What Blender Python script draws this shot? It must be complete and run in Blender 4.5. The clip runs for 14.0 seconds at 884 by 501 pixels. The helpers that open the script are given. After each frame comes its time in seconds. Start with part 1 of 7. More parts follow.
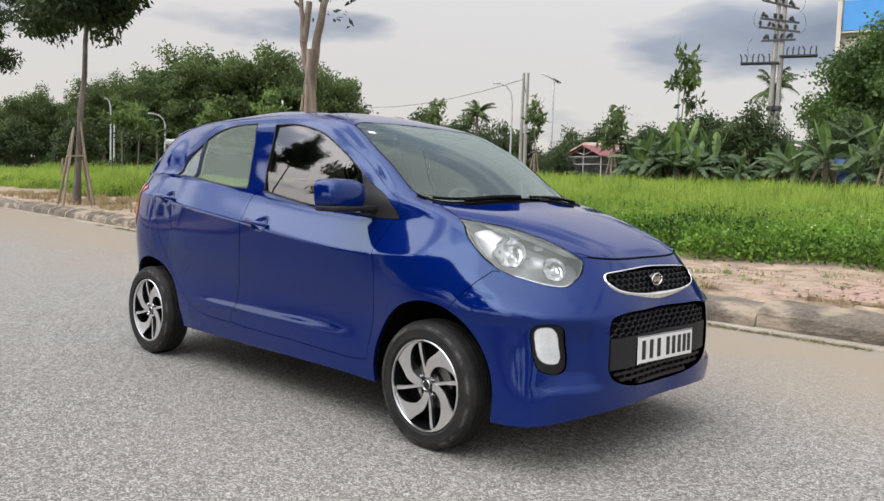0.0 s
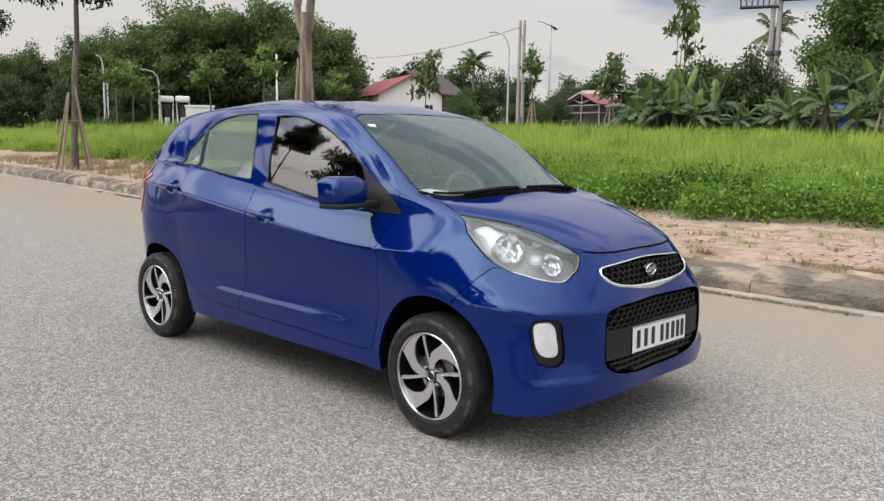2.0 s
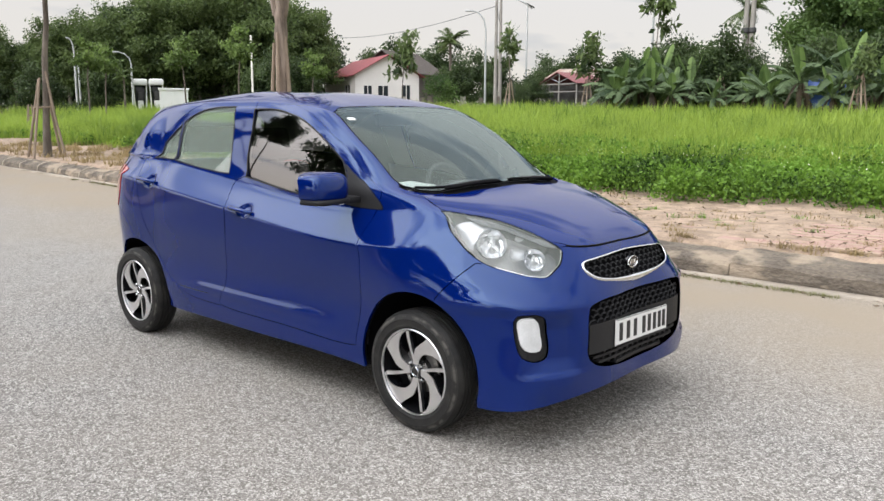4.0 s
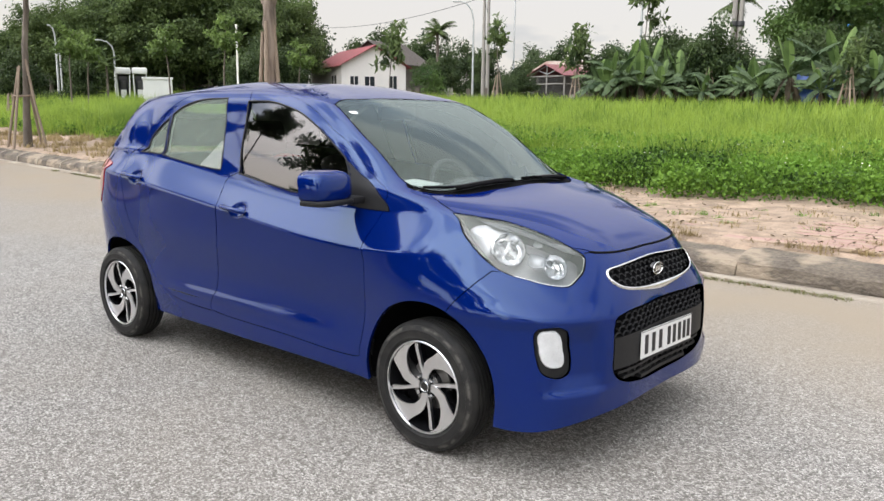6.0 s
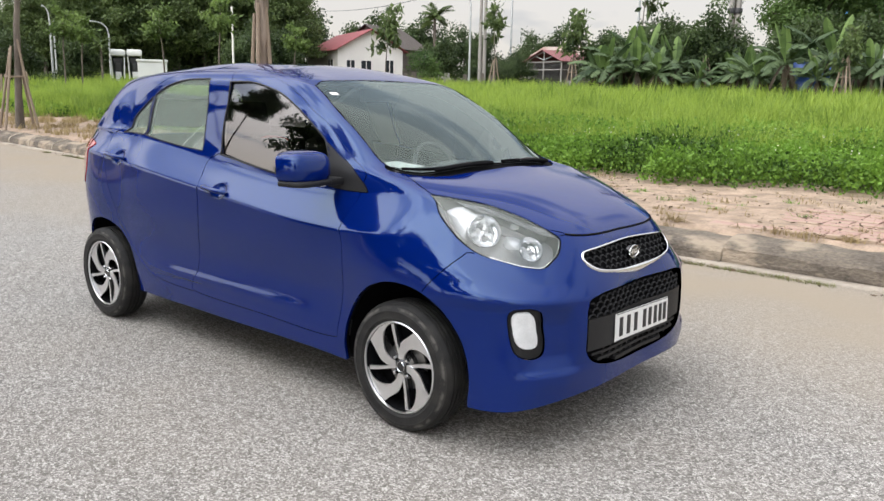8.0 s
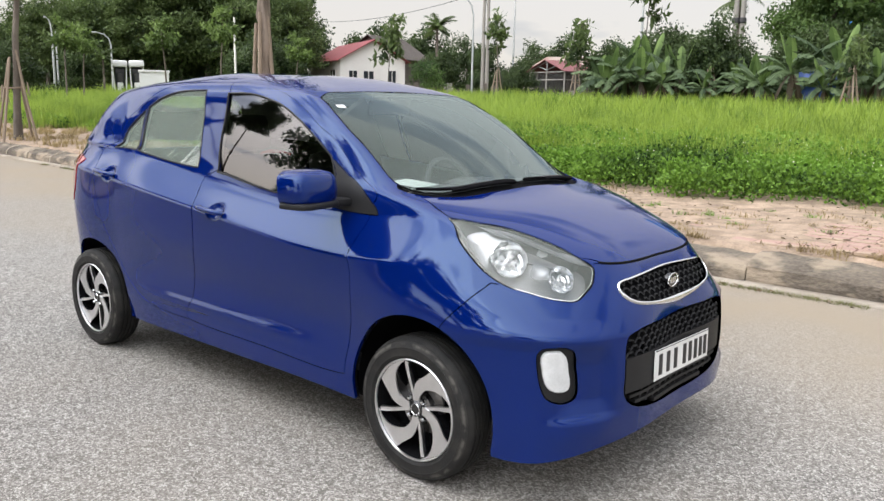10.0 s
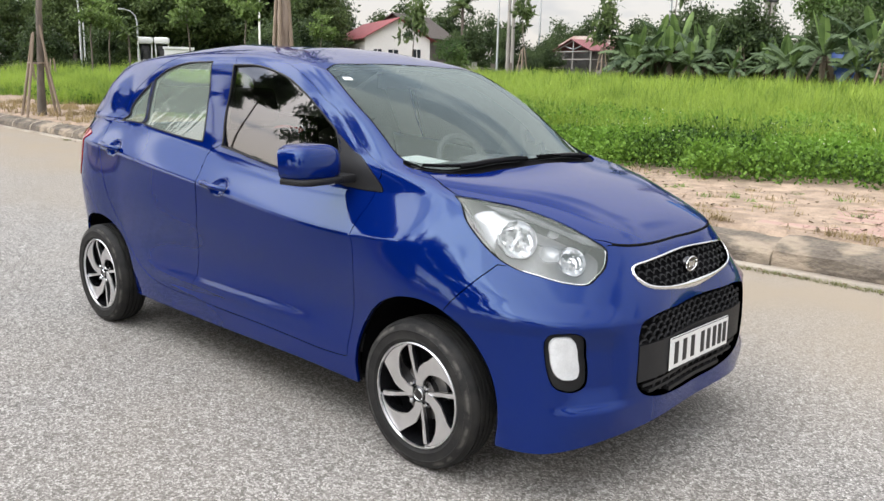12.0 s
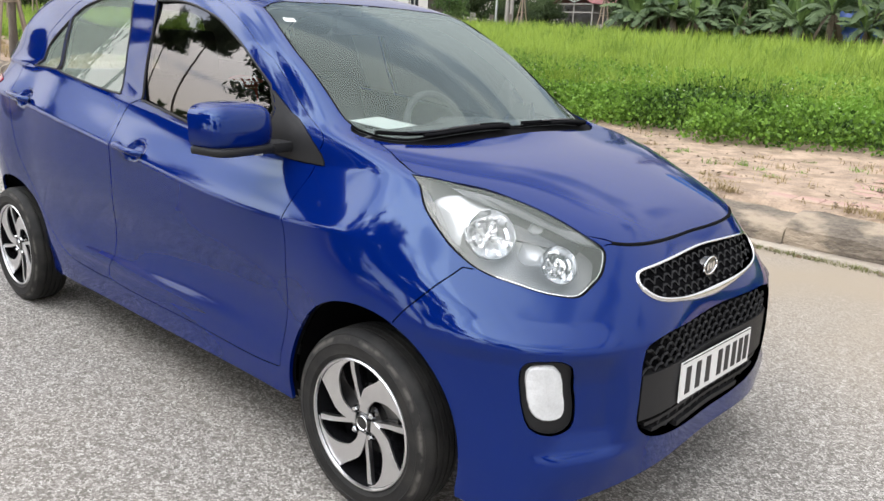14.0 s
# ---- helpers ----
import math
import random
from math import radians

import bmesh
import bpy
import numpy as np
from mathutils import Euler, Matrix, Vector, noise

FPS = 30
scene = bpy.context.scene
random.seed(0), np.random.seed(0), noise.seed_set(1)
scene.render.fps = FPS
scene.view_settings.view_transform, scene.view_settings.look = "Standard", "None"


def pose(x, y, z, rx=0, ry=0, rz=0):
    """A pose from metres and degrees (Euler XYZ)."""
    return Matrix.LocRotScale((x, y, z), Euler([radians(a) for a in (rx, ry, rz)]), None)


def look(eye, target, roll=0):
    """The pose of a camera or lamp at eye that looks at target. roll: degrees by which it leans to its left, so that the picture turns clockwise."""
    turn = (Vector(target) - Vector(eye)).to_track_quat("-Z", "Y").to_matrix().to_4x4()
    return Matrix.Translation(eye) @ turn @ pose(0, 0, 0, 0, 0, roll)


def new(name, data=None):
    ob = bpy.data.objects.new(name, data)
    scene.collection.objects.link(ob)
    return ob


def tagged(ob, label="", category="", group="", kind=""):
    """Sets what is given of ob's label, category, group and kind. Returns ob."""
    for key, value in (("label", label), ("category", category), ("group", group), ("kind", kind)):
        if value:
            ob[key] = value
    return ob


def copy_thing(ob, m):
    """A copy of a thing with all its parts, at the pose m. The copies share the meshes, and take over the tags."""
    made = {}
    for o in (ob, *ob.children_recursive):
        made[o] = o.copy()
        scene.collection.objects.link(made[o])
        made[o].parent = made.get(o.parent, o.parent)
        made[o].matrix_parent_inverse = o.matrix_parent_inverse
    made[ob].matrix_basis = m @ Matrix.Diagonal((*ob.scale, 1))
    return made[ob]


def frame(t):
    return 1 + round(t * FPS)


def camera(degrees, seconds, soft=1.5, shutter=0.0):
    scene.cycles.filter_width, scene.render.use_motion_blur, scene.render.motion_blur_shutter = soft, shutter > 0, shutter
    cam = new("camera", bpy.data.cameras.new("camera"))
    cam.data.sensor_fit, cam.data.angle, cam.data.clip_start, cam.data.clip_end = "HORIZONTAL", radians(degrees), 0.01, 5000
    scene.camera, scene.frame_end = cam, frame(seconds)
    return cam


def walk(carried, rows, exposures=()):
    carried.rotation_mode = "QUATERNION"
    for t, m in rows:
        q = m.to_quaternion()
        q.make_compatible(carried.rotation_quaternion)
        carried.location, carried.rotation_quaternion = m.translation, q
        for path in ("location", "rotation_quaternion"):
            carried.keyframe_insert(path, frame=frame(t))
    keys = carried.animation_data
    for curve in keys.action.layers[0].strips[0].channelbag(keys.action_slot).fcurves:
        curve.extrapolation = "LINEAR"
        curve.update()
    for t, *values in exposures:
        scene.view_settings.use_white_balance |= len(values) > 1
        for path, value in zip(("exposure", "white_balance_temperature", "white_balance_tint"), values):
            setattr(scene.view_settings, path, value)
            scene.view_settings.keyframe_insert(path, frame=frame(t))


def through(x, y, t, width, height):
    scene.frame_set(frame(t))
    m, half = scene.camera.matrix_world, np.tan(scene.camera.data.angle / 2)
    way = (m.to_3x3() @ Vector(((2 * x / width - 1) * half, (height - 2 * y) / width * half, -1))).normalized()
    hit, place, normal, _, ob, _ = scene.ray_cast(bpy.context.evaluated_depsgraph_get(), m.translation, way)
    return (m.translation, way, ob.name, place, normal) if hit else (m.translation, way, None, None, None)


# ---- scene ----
cam = camera(58.2, 14.0)
PATH = [
    (0, (3.415, -3.056, 1.074), (2.049, -1.603, 0.917), 2.0),
    (0.5, (3.411, -3.06, 1.083), (2.043, -1.612, 0.911), 1.7),
    (1, (3.417, -3.064, 1.123), (2.049, -1.619, 0.92), 1.5),
    (1.5, (3.431, -3.087, 1.204), (2.067, -1.644, 0.962), 1.3),
    (2, (3.467, -3.132, 1.28), (2.115, -1.686, 0.997), 0.9),
    (2.5, (3.503, -3.171, 1.321), (2.166, -1.716, 1.012), 0.5),
    (3, (3.516, -3.195, 1.339), (2.193, -1.732, 1.012), 0.2),
    (5.5, (3.235, -3.004, 1.35), (1.947, -1.512, 1.01), 0.7),
    (6, (3.192, -3.004, 1.356), (1.914, -1.506, 1.003), 0.7),
    (6.5, (3.182, -3.004, 1.351), (1.909, -1.506, 0.983), 0.7),
    (7, (3.188, -2.985, 1.351), (1.912, -1.493, 0.97), 0.9),
    (7.5, (3.231, -2.978, 1.357), (1.955, -1.488, 0.968), 1.2),
    (8, (3.262, -2.966, 1.343), (1.996, -1.467, 0.955), 1.2),
    (8.2, (3.254, -2.947, 1.347), (1.989, -1.449, 0.955), 1.2),
    (10.3, (2.994, -2.758, 1.351), (1.716, -1.262, 0.993), 1.0),
    (10.5, (2.993, -2.767, 1.34), (1.705, -1.279, 0.98), 1.1),
    (11, (2.987, -2.815, 1.322), (1.682, -1.346, 0.95), 1.3),
    (11.5, (2.985, -2.769, 1.332), (1.674, -1.31, 0.937), 1.5),
    (12, (2.974, -2.632, 1.326), (1.664, -1.178, 0.912), 1.5),
    (12.5, (2.892, -2.498, 1.336), (1.588, -1.045, 0.902), 1.4),
    (13, (2.761, -2.369, 1.342), (1.466, -0.913, 0.89), 1.6),
    (13.5, (2.698, -2.241, 1.343), (1.414, -0.786, 0.858), 2.1),
    (14, (2.653, -2.113, 1.314), (1.375, -0.668, 0.787), 2.9),
]
walk(cam, [(t, look(eye, target, roll)) for t, eye, target, roll in PATH], [(t, stops, 6200, 11) for t, stops in ((0, -.28), (2, -.32), (3, -.19), (6.5, -.06), (8, -.10), (10.5, -.04), (14, .04))])


# ---- light: a bright overcast sky with a veiled sun
def overcast():
    w = bpy.data.worlds.new("overcast_sky")
    scene.world = w
    w.use_nodes = True
    t = w.node_tree
    back = t.nodes["Background"]
    sky = t.nodes.new("ShaderNodeTexSky")
    sky.sky_type, sky.sun_disc = "NISHITA", False
    sky.sun_elevation, sky.sun_rotation, sky.air_density, sky.dust_density = radians(SUN_UP), radians(SUN_ROUND), 1.0, 2.0
    faint = t.nodes.new("ShaderNodeVectorMath")
    faint.operation = "SCALE"
    faint.inputs["Scale"].default_value = .03
    t.links.new(sky.outputs["Color"], faint.inputs[0])
    way = t.nodes.new("ShaderNodeTexCoord")
    split = t.nodes.new("ShaderNodeSeparateXYZ")
    t.links.new(way.outputs["Generated"], split.inputs[0])
    # a thick cloud deck is dimmest at the skyline and brightest overhead
    rise = t.nodes.new("ShaderNodeMapRange")
    rise.interpolation_type = "SMOOTHSTEP"
    rise.inputs["From Min"].default_value, rise.inputs["From Max"].default_value = .10, .75
    rise.inputs["To Min"].default_value, rise.inputs["To Max"].default_value = SKY_LOW, SKY_HIGH
    t.links.new(split.outputs["Z"], rise.inputs["Value"])
    # layered cloud: stretched noise over the view of the deck
    wide = t.nodes.new("ShaderNodeMapping")
    wide.inputs["Scale"].default_value = (1.3, 1.3, 4.2)
    wide.inputs["Location"].default_value = CLOUD_SHIFT
    t.links.new(way.outputs["Generated"], wide.inputs["Vector"])
    puff = t.nodes.new("ShaderNodeTexNoise")
    puff.inputs["Scale"].default_value, puff.inputs["Detail"].default_value, puff.inputs["Roughness"].default_value = 1.7, 5.0, .5
    t.links.new(wide.outputs["Vector"], puff.inputs["Vector"])
    # the cloud lies thickest in a layer low over the skyline, and breaks open overhead
    layer = t.nodes.new("ShaderNodeFloatCurve")
    layer.mapping.use_clip = False
    curve = layer.mapping.curves[0]
    for k, (x, y) in enumerate(CLOUD_LAYER):
        if k < 2:
            curve.points[k].location = (x, y)
        else:
            curve.points.new(x, y)
    layer.mapping.update()
    t.links.new(split.outputs["Z"], layer.inputs["Value"])
    thick = t.nodes.new("ShaderNodeMath")
    thick.operation = "ADD"
    t.links.new(puff.outputs["Fac"], thick.inputs[0])
    t.links.new(layer.outputs["Value"], thick.inputs[1])
    ramp = t.nodes.new("ShaderNodeValToRGB")
    ramp.color_ramp.elements[0].position, ramp.color_ramp.elements[0].color = .59, (1.0, .955, .90, 1)
    ramp.color_ramp.elements[1].position, ramp.color_ramp.elements[1].color = .67, (.50, .53, .60, 1)
    heavy = ramp.color_ramp.elements.new(.78)
    heavy.color = (.30, .33, .40, 1)
    t.links.new(thick.outputs[0], ramp.inputs["Fac"])
    # warm light through the haze low down, cooler overhead
    tone = t.nodes.new("ShaderNodeValToRGB")
    tone.color_ramp.elements[0].position, tone.color_ramp.elements[0].color = .12, (1.0, .955, .90, 1)
    tone.color_ramp.elements[1].position, tone.color_ramp.elements[1].color = .5, (.97, .985, 1.0, 1)
    t.links.new(split.outputs["Z"], tone.inputs["Fac"])
    toned = t.nodes.new("ShaderNodeVectorMath")
    toned.operation = "MULTIPLY"
    t.links.new(ramp.outputs["Color"], toned.inputs[0])
    t.links.new(tone.outputs["Color"], toned.inputs[1])
    deck = t.nodes.new("ShaderNodeVectorMath")
    deck.operation = "SCALE"
    t.links.new(toned.outputs[0], deck.inputs[0])
    t.links.new(rise.outputs["Result"], deck.inputs["Scale"])
    # the deck glows round the veiled sun
    near = t.nodes.new("ShaderNodeVectorMath")
    near.operation = "DOT_PRODUCT"
    t.links.new(way.outputs["Generated"], near.inputs[0])
    near.inputs[1].default_value = SUN_WAY
    glow = t.nodes.new("ShaderNodeMapRange")
    glow.interpolation_type = "SMOOTHSTEP"
    glow.inputs["From Min"].default_value, glow.inputs["From Max"].default_value = .2, 1.0
    glow.inputs["To Min"].default_value, glow.inputs["To Max"].default_value = 1.0, SUN_GLOW
    t.links.new(near.outputs["Value"], glow.inputs["Value"])
    lit = t.nodes.new("ShaderNodeVectorMath")
    lit.operation = "SCALE"
    t.links.new(deck.outputs[0], lit.inputs[0])
    t.links.new(glow.outputs["Result"], lit.inputs["Scale"])
    deck = lit
    total = t.nodes.new("ShaderNodeVectorMath")
    total.operation = "ADD"
    t.links.new(deck.outputs[0], total.inputs[0])
    t.links.new(faint.outputs[0], total.inputs[1])
    t.links.new(total.outputs[0], back.inputs["Color"])
    back.inputs["Strength"].default_value = 1.0


SUN_UP, SUN_ROUND = 38.0, 200.0
SUN_WAY = (math.sin(radians(SUN_ROUND)) * math.cos(radians(SUN_UP)), math.cos(radians(SUN_ROUND)) * math.cos(radians(SUN_UP)), math.sin(radians(SUN_UP)))
SUN_GLOW = 3.7
SKY_LOW, SKY_HIGH = .80, 1.5
CLOUD_SHIFT = (.35, .1, .2)
CLOUD_LAYER = [(0, 0), (1, .06), (.13, .0), (.165, .08), (.19, .13), (.21, .08), (.235, .0), (.42, .04), (.58, .08), (.75, .08)]
overcast()
sun = bpy.data.lights.new("sun", "SUN")
sun.energy, sun.angle, sun.color = .9, radians(50), (1.0, .96, .92)
sun_ob = new("sun", sun)
sun_ob.matrix_world = look([30 * c for c in SUN_WAY], (0, 0, 0))

# ---- materials ----
def material(name, colour, rough=.6, metal=0.0, vary=.15, scale=8.0, bump=0.0, bump_scale=60.0, second=None, coat=0.0, spec=.5, island=0.0, stretch=(1, 1, 1), object_random=0.0, edge_at=(.48, .62)):
    """A surface whose colour wavers at two scales; second: a colour that breaks through in patches."""
    m = bpy.data.materials.new(name)
    m.use_nodes = True
    t = m.node_tree
    bsdf = t.nodes["Principled BSDF"]
    bsdf.inputs["Roughness"].default_value, bsdf.inputs["Metallic"].default_value = rough, metal
    bsdf.inputs["Coat Weight"].default_value, bsdf.inputs["Coat Roughness"].default_value = coat, .012
    bsdf.inputs["Specular IOR Level"].default_value = spec
    place = t.nodes.new("ShaderNodeTexCoord")
    wide = t.nodes.new("ShaderNodeMapping")
    wide.inputs["Scale"].default_value = stretch
    t.links.new(place.outputs["Object"], wide.inputs["Vector"])

    def noise_node(size, detail):
        n = t.nodes.new("ShaderNodeTexNoise")
        n.inputs["Scale"].default_value, n.inputs["Detail"].default_value = size, detail
        t.links.new(wide.outputs["Vector"], n.inputs["Vector"])
        return n

    coarse, fine = noise_node(scale, 4.0), noise_node(scale * 9, 6.0)
    mix = t.nodes.new("ShaderNodeMath")
    mix.operation = "MULTIPLY_ADD"
    t.links.new(fine.outputs["Fac"], mix.inputs[0])
    mix.inputs[1].default_value = .6
    t.links.new(coarse.outputs["Fac"], mix.inputs[2])
    value = t.nodes.new("ShaderNodeMapRange")
    value.inputs["From Min"].default_value, value.inputs["From Max"].default_value = .45, 1.15
    value.inputs["To Min"].default_value, value.inputs["To Max"].default_value = 1 - vary, 1 + vary
    t.links.new(mix.outputs[0], value.inputs["Value"])
    out = value.outputs["Result"]
    for source, amount in (("island", island), ("object", object_random)):
        if not amount:
            continue
        if source == "island":
            r = t.nodes.new("ShaderNodeNewGeometry").outputs["Random Per Island"]
        else:
            r = t.nodes.new("ShaderNodeObjectInfo").outputs["Random"]
        span = t.nodes.new("ShaderNodeMapRange")
        span.inputs["To Min"].default_value, span.inputs["To Max"].default_value = 1 - amount, 1 + amount
        t.links.new(r, span.inputs["Value"])
        both = t.nodes.new("ShaderNodeMath")
        both.operation = "MULTIPLY"
        t.links.new(out, both.inputs[0])
        t.links.new(span.outputs["Result"], both.inputs[1])
        out = both.outputs[0]
    base = t.nodes.new("ShaderNodeMix")
    base.data_type, base.blend_type = "RGBA", "MULTIPLY"
    base.inputs["Factor"].default_value = 1.0
    base.inputs["A"].default_value = (*colour, 1)
    t.links.new(out, base.inputs["B"])
    colour_out = base.outputs["Result"]
    if second:
        patch = noise_node(scale * .7, 5.0)
        edge = t.nodes.new("ShaderNodeMapRange")
        edge.inputs["From Min"].default_value, edge.inputs["From Max"].default_value = edge_at
        t.links.new(patch.outputs["Fac"], edge.inputs["Value"])
        other = t.nodes.new("ShaderNodeMix")
        other.data_type = "RGBA"
        t.links.new(edge.outputs["Result"], other.inputs["Factor"])
        t.links.new(colour_out, other.inputs["A"])
        other.inputs["B"].default_value = (*second, 1)
        colour_out = other.outputs["Result"]
    t.links.new(colour_out, bsdf.inputs["Base Color"])
    if bump:
        grain = noise_node(bump_scale, 5.0)
        b = t.nodes.new("ShaderNodeBump")
        b.inputs["Strength"].default_value, b.inputs["Distance"].default_value = bump, .01
        t.links.new(grain.outputs["Fac"], b.inputs["Height"])
        t.links.new(b.outputs["Normal"], bsdf.inputs["Normal"])
    return m


def glass(name, tint=(1, 1, 1), clear=.85, rough=.0, film=0.0, shine=(1, 1, 1), mirror_index=1.75):
    """Thin automotive glass: part clear and tinted, part mirror by Fresnel gloss; film: a share of pale haze painted in
    for sky glare and dust.
    """
    m = bpy.data.materials.new(name)
    m.use_nodes = True
    t = m.node_tree
    t.nodes.clear()
    out = t.nodes.new("ShaderNodeOutputMaterial")
    see = t.nodes.new("ShaderNodeBsdfTransparent")
    see.inputs["Color"].default_value = (*[c * clear for c in tint], 1)
    gloss = t.nodes.new("ShaderNodeBsdfGlossy")
    gloss.inputs["Roughness"].default_value = rough
    gloss.inputs["Color"].default_value = (*shine, 1)
    fresnel = t.nodes.new("ShaderNodeFresnel")
    fresnel.inputs["IOR"].default_value = mirror_index
    mix = t.nodes.new("ShaderNodeMixShader")
    t.links.new(fresnel.outputs["Fac"], mix.inputs["Fac"])
    clear_part = see.outputs[0]
    if film:
        # diffuse pale green layer: sky glare put into the colour, with some dust
        pale_veil = t.nodes.new("ShaderNodeBsdfDiffuse")
        pale_veil.inputs["Color"].default_value = (.66, .78, .68, 1)
        veil = t.nodes.new("ShaderNodeMixShader")
        veil.inputs["Fac"].default_value = film
        t.links.new(see.outputs[0], veil.inputs[1])
        t.links.new(pale_veil.outputs[0], veil.inputs[2])
        clear_part = veil.outputs[0]
    t.links.new(clear_part, mix.inputs[1])
    t.links.new(gloss.outputs[0], mix.inputs[2])
    t.links.new(mix.outputs[0], out.inputs["Surface"])
    return m


def leaf_material(name, colour, second, through=.35, vary=.3):
    """Leaves: matt with a little gloss, letting light through, each clump its own shade."""
    m = bpy.data.materials.new(name)
    m.use_nodes = True
    t = m.node_tree
    t.nodes.clear()
    out = t.nodes.new("ShaderNodeOutputMaterial")
    bsdf = t.nodes.new("ShaderNodeBsdfPrincipled")
    bsdf.inputs["Roughness"].default_value = .55
    bsdf.inputs["Specular IOR Level"].default_value = .3
    thin = t.nodes.new("ShaderNodeBsdfTranslucent")
    island = t.nodes.new("ShaderNodeNewGeometry")
    pick = t.nodes.new("ShaderNodeMix")
    pick.data_type = "RGBA"
    pick.inputs["A"].default_value, pick.inputs["B"].default_value = (*colour, 1), (*second, 1)
    place = t.nodes.new("ShaderNodeTexCoord")
    wide = t.nodes.new("ShaderNodeTexNoise")
    wide.inputs["Scale"].default_value = .6
    t.links.new(place.outputs["Object"], wide.inputs["Vector"])
    add = t.nodes.new("ShaderNodeMath")
    add.operation = "MULTIPLY_ADD"
    t.links.new(island.outputs["Random Per Island"], add.inputs[0])
    add.inputs[1].default_value = vary * 2
    sub = t.nodes.new("ShaderNodeMapRange")
    sub.inputs["From Min"].default_value, sub.inputs["From Max"].default_value = .35, .65
    sub.inputs["To Min"].default_value, sub.inputs["To Max"].default_value = -.2, .8
    t.links.new(wide.outputs["Fac"], sub.inputs["Value"])
    t.links.new(sub.outputs["Result"], add.inputs[2])
    t.links.new(add.outputs[0], pick.inputs["Factor"])
    t.links.new(pick.outputs["Result"], bsdf.inputs["Base Color"])
    t.links.new(pick.outputs["Result"], thin.inputs["Color"])
    mix = t.nodes.new("ShaderNodeMixShader")
    mix.inputs["Fac"].default_value = through
    t.links.new(bsdf.outputs[0], mix.inputs[1])
    t.links.new(thin.outputs[0], mix.inputs[2])
    t.links.new(mix.outputs[0], out.inputs["Surface"])
    return m


PAINT = material("blue_paint", (.0007, .0092, .110), .055, 0, .03, 3.0, spec=.66)
PAINT.node_tree.nodes["Principled BSDF"].inputs["Specular Tint"].default_value = (.52, .73, 1, 1)
BLACK_PLASTIC = material("black_plastic", (.019, .019, .020), .5, 0, .12, 30, .08, 300, spec=.22)
MATT_BLACK = material("matt_black", (.007, .007, .008), .9, 0, .1, 20, spec=.05)
GLOSS_BLACK = material("gloss_black", (.007, .007, .008), .12, 0, .05, 20, coat=.6)
COMB_BLACK = material("honeycomb_black", (.007, .007, .008), .42, 0, .08, 20, spec=.25)
RUBBER = material("tyre_rubber", (.015, .0148, .0145), .68, 0, .3, 14, .12, 160, second=(.026, .025, .023), spec=.3)


def scuff_tyre(m):
    """Pale scuffs in broken rings round the tyre's shoulder, and dust on its wall."""
    t = m.node_tree
    bsdf = t.nodes["Principled BSDF"]
    place = t.nodes.new("ShaderNodeTexCoord")
    flat = t.nodes.new("ShaderNodeVectorMath")
    flat.operation = "MULTIPLY"
    flat.inputs[1].default_value = (1, 0, 1)
    t.links.new(place.outputs["Object"], flat.inputs[0])
    out = t.nodes.new("ShaderNodeVectorMath")
    out.operation = "LENGTH"
    t.links.new(flat.outputs[0], out.inputs[0])
    grain = t.nodes.new("ShaderNodeTexNoise")
    grain.inputs["Scale"].default_value, grain.inputs["Detail"].default_value = 26, 6
    t.links.new(place.outputs["Object"], grain.inputs["Vector"])
    ring = t.nodes.new("ShaderNodeValToRGB")
    e = ring.color_ramp.elements
    e[0].position, e[0].color = .244, (0, 0, 0, 1)
    e[1].position, e[1].color = .262, (0, 0, 0, 1)
    peak = e.new(.256)
    peak.color = (1, 1, 1, 1)
    t.links.new(out.outputs["Value"], ring.inputs["Fac"])
    broken = t.nodes.new("ShaderNodeMapRange")
    broken.inputs["From Min"].default_value, broken.inputs["From Max"].default_value = .47, .62
    t.links.new(grain.outputs["Fac"], broken.inputs["Value"])
    share = t.nodes.new("ShaderNodeMath")
    share.operation = "MULTIPLY"
    t.links.new(ring.outputs["Color"], share.inputs[0])
    t.links.new(broken.outputs["Result"], share.inputs[1])
    mix = t.nodes.new("ShaderNodeMix")
    mix.data_type = "RGBA"
    t.links.new(share.outputs[0], mix.inputs["Factor"])
    t.links.new(bsdf.inputs["Base Color"].links[0].from_socket, mix.inputs["A"])
    mix.inputs["B"].default_value = (.11, .103, .093, 1)
    t.links.new(mix.outputs["Result"], bsdf.inputs["Base Color"])


scuff_tyre(RUBBER)
CHROME = material("chrome", (.86, .87, .88), .07, 1.0, .02, 10)
ALLOY = material("machined_alloy", (.80, .80, .81), .30, 1.0, .05, 30, .03, 300)
REFLECTOR = material("lamp_reflector", (.60, .61, .62), .36, .6, .08, 30, .15, 60)
BOWL = material("lamp_bowl", (.80, .81, .82), .08, 1.0, .12, 60)
BEZEL_GREY = material("bezel_grey", (.17, .174, .18), .4, .3, .05, 20)
SILVER_TRIM = material("lamp_housing", (.36, .365, .37), .45, .1, .06, 20)
WHITE_LENS = material("fog_lamp_lens", (.60, .61, .61), .12, 0, .15, 25, .5, 30, coat=.5)
RED_LENS = material("red_lens", (.42, .012, .012), .12, 0, .08, 30, coat=.8)
STEEL = material("brake_steel", (.30, .29, .28), .42, 1.0, .15, 20)
INTERIOR = material("grey_trim", (.085, .085, .088), .75, 0, .12, 12, .1, 240)
SEAT_CLOTH = material("seat_cloth", (.10, .10, .103), .85, 0, .12, 14, .2, 320)
ROOF_LINING = material("roof_lining", (.58, .58, .55), .9, 0, .05, 10)
PAPER = material("white_paper", (.80, .81, .80), .7, 0, .03, 10)
PLATE_WHITE = material("plate_white", (.78, .78, .76), .4, 0, .04, 20)
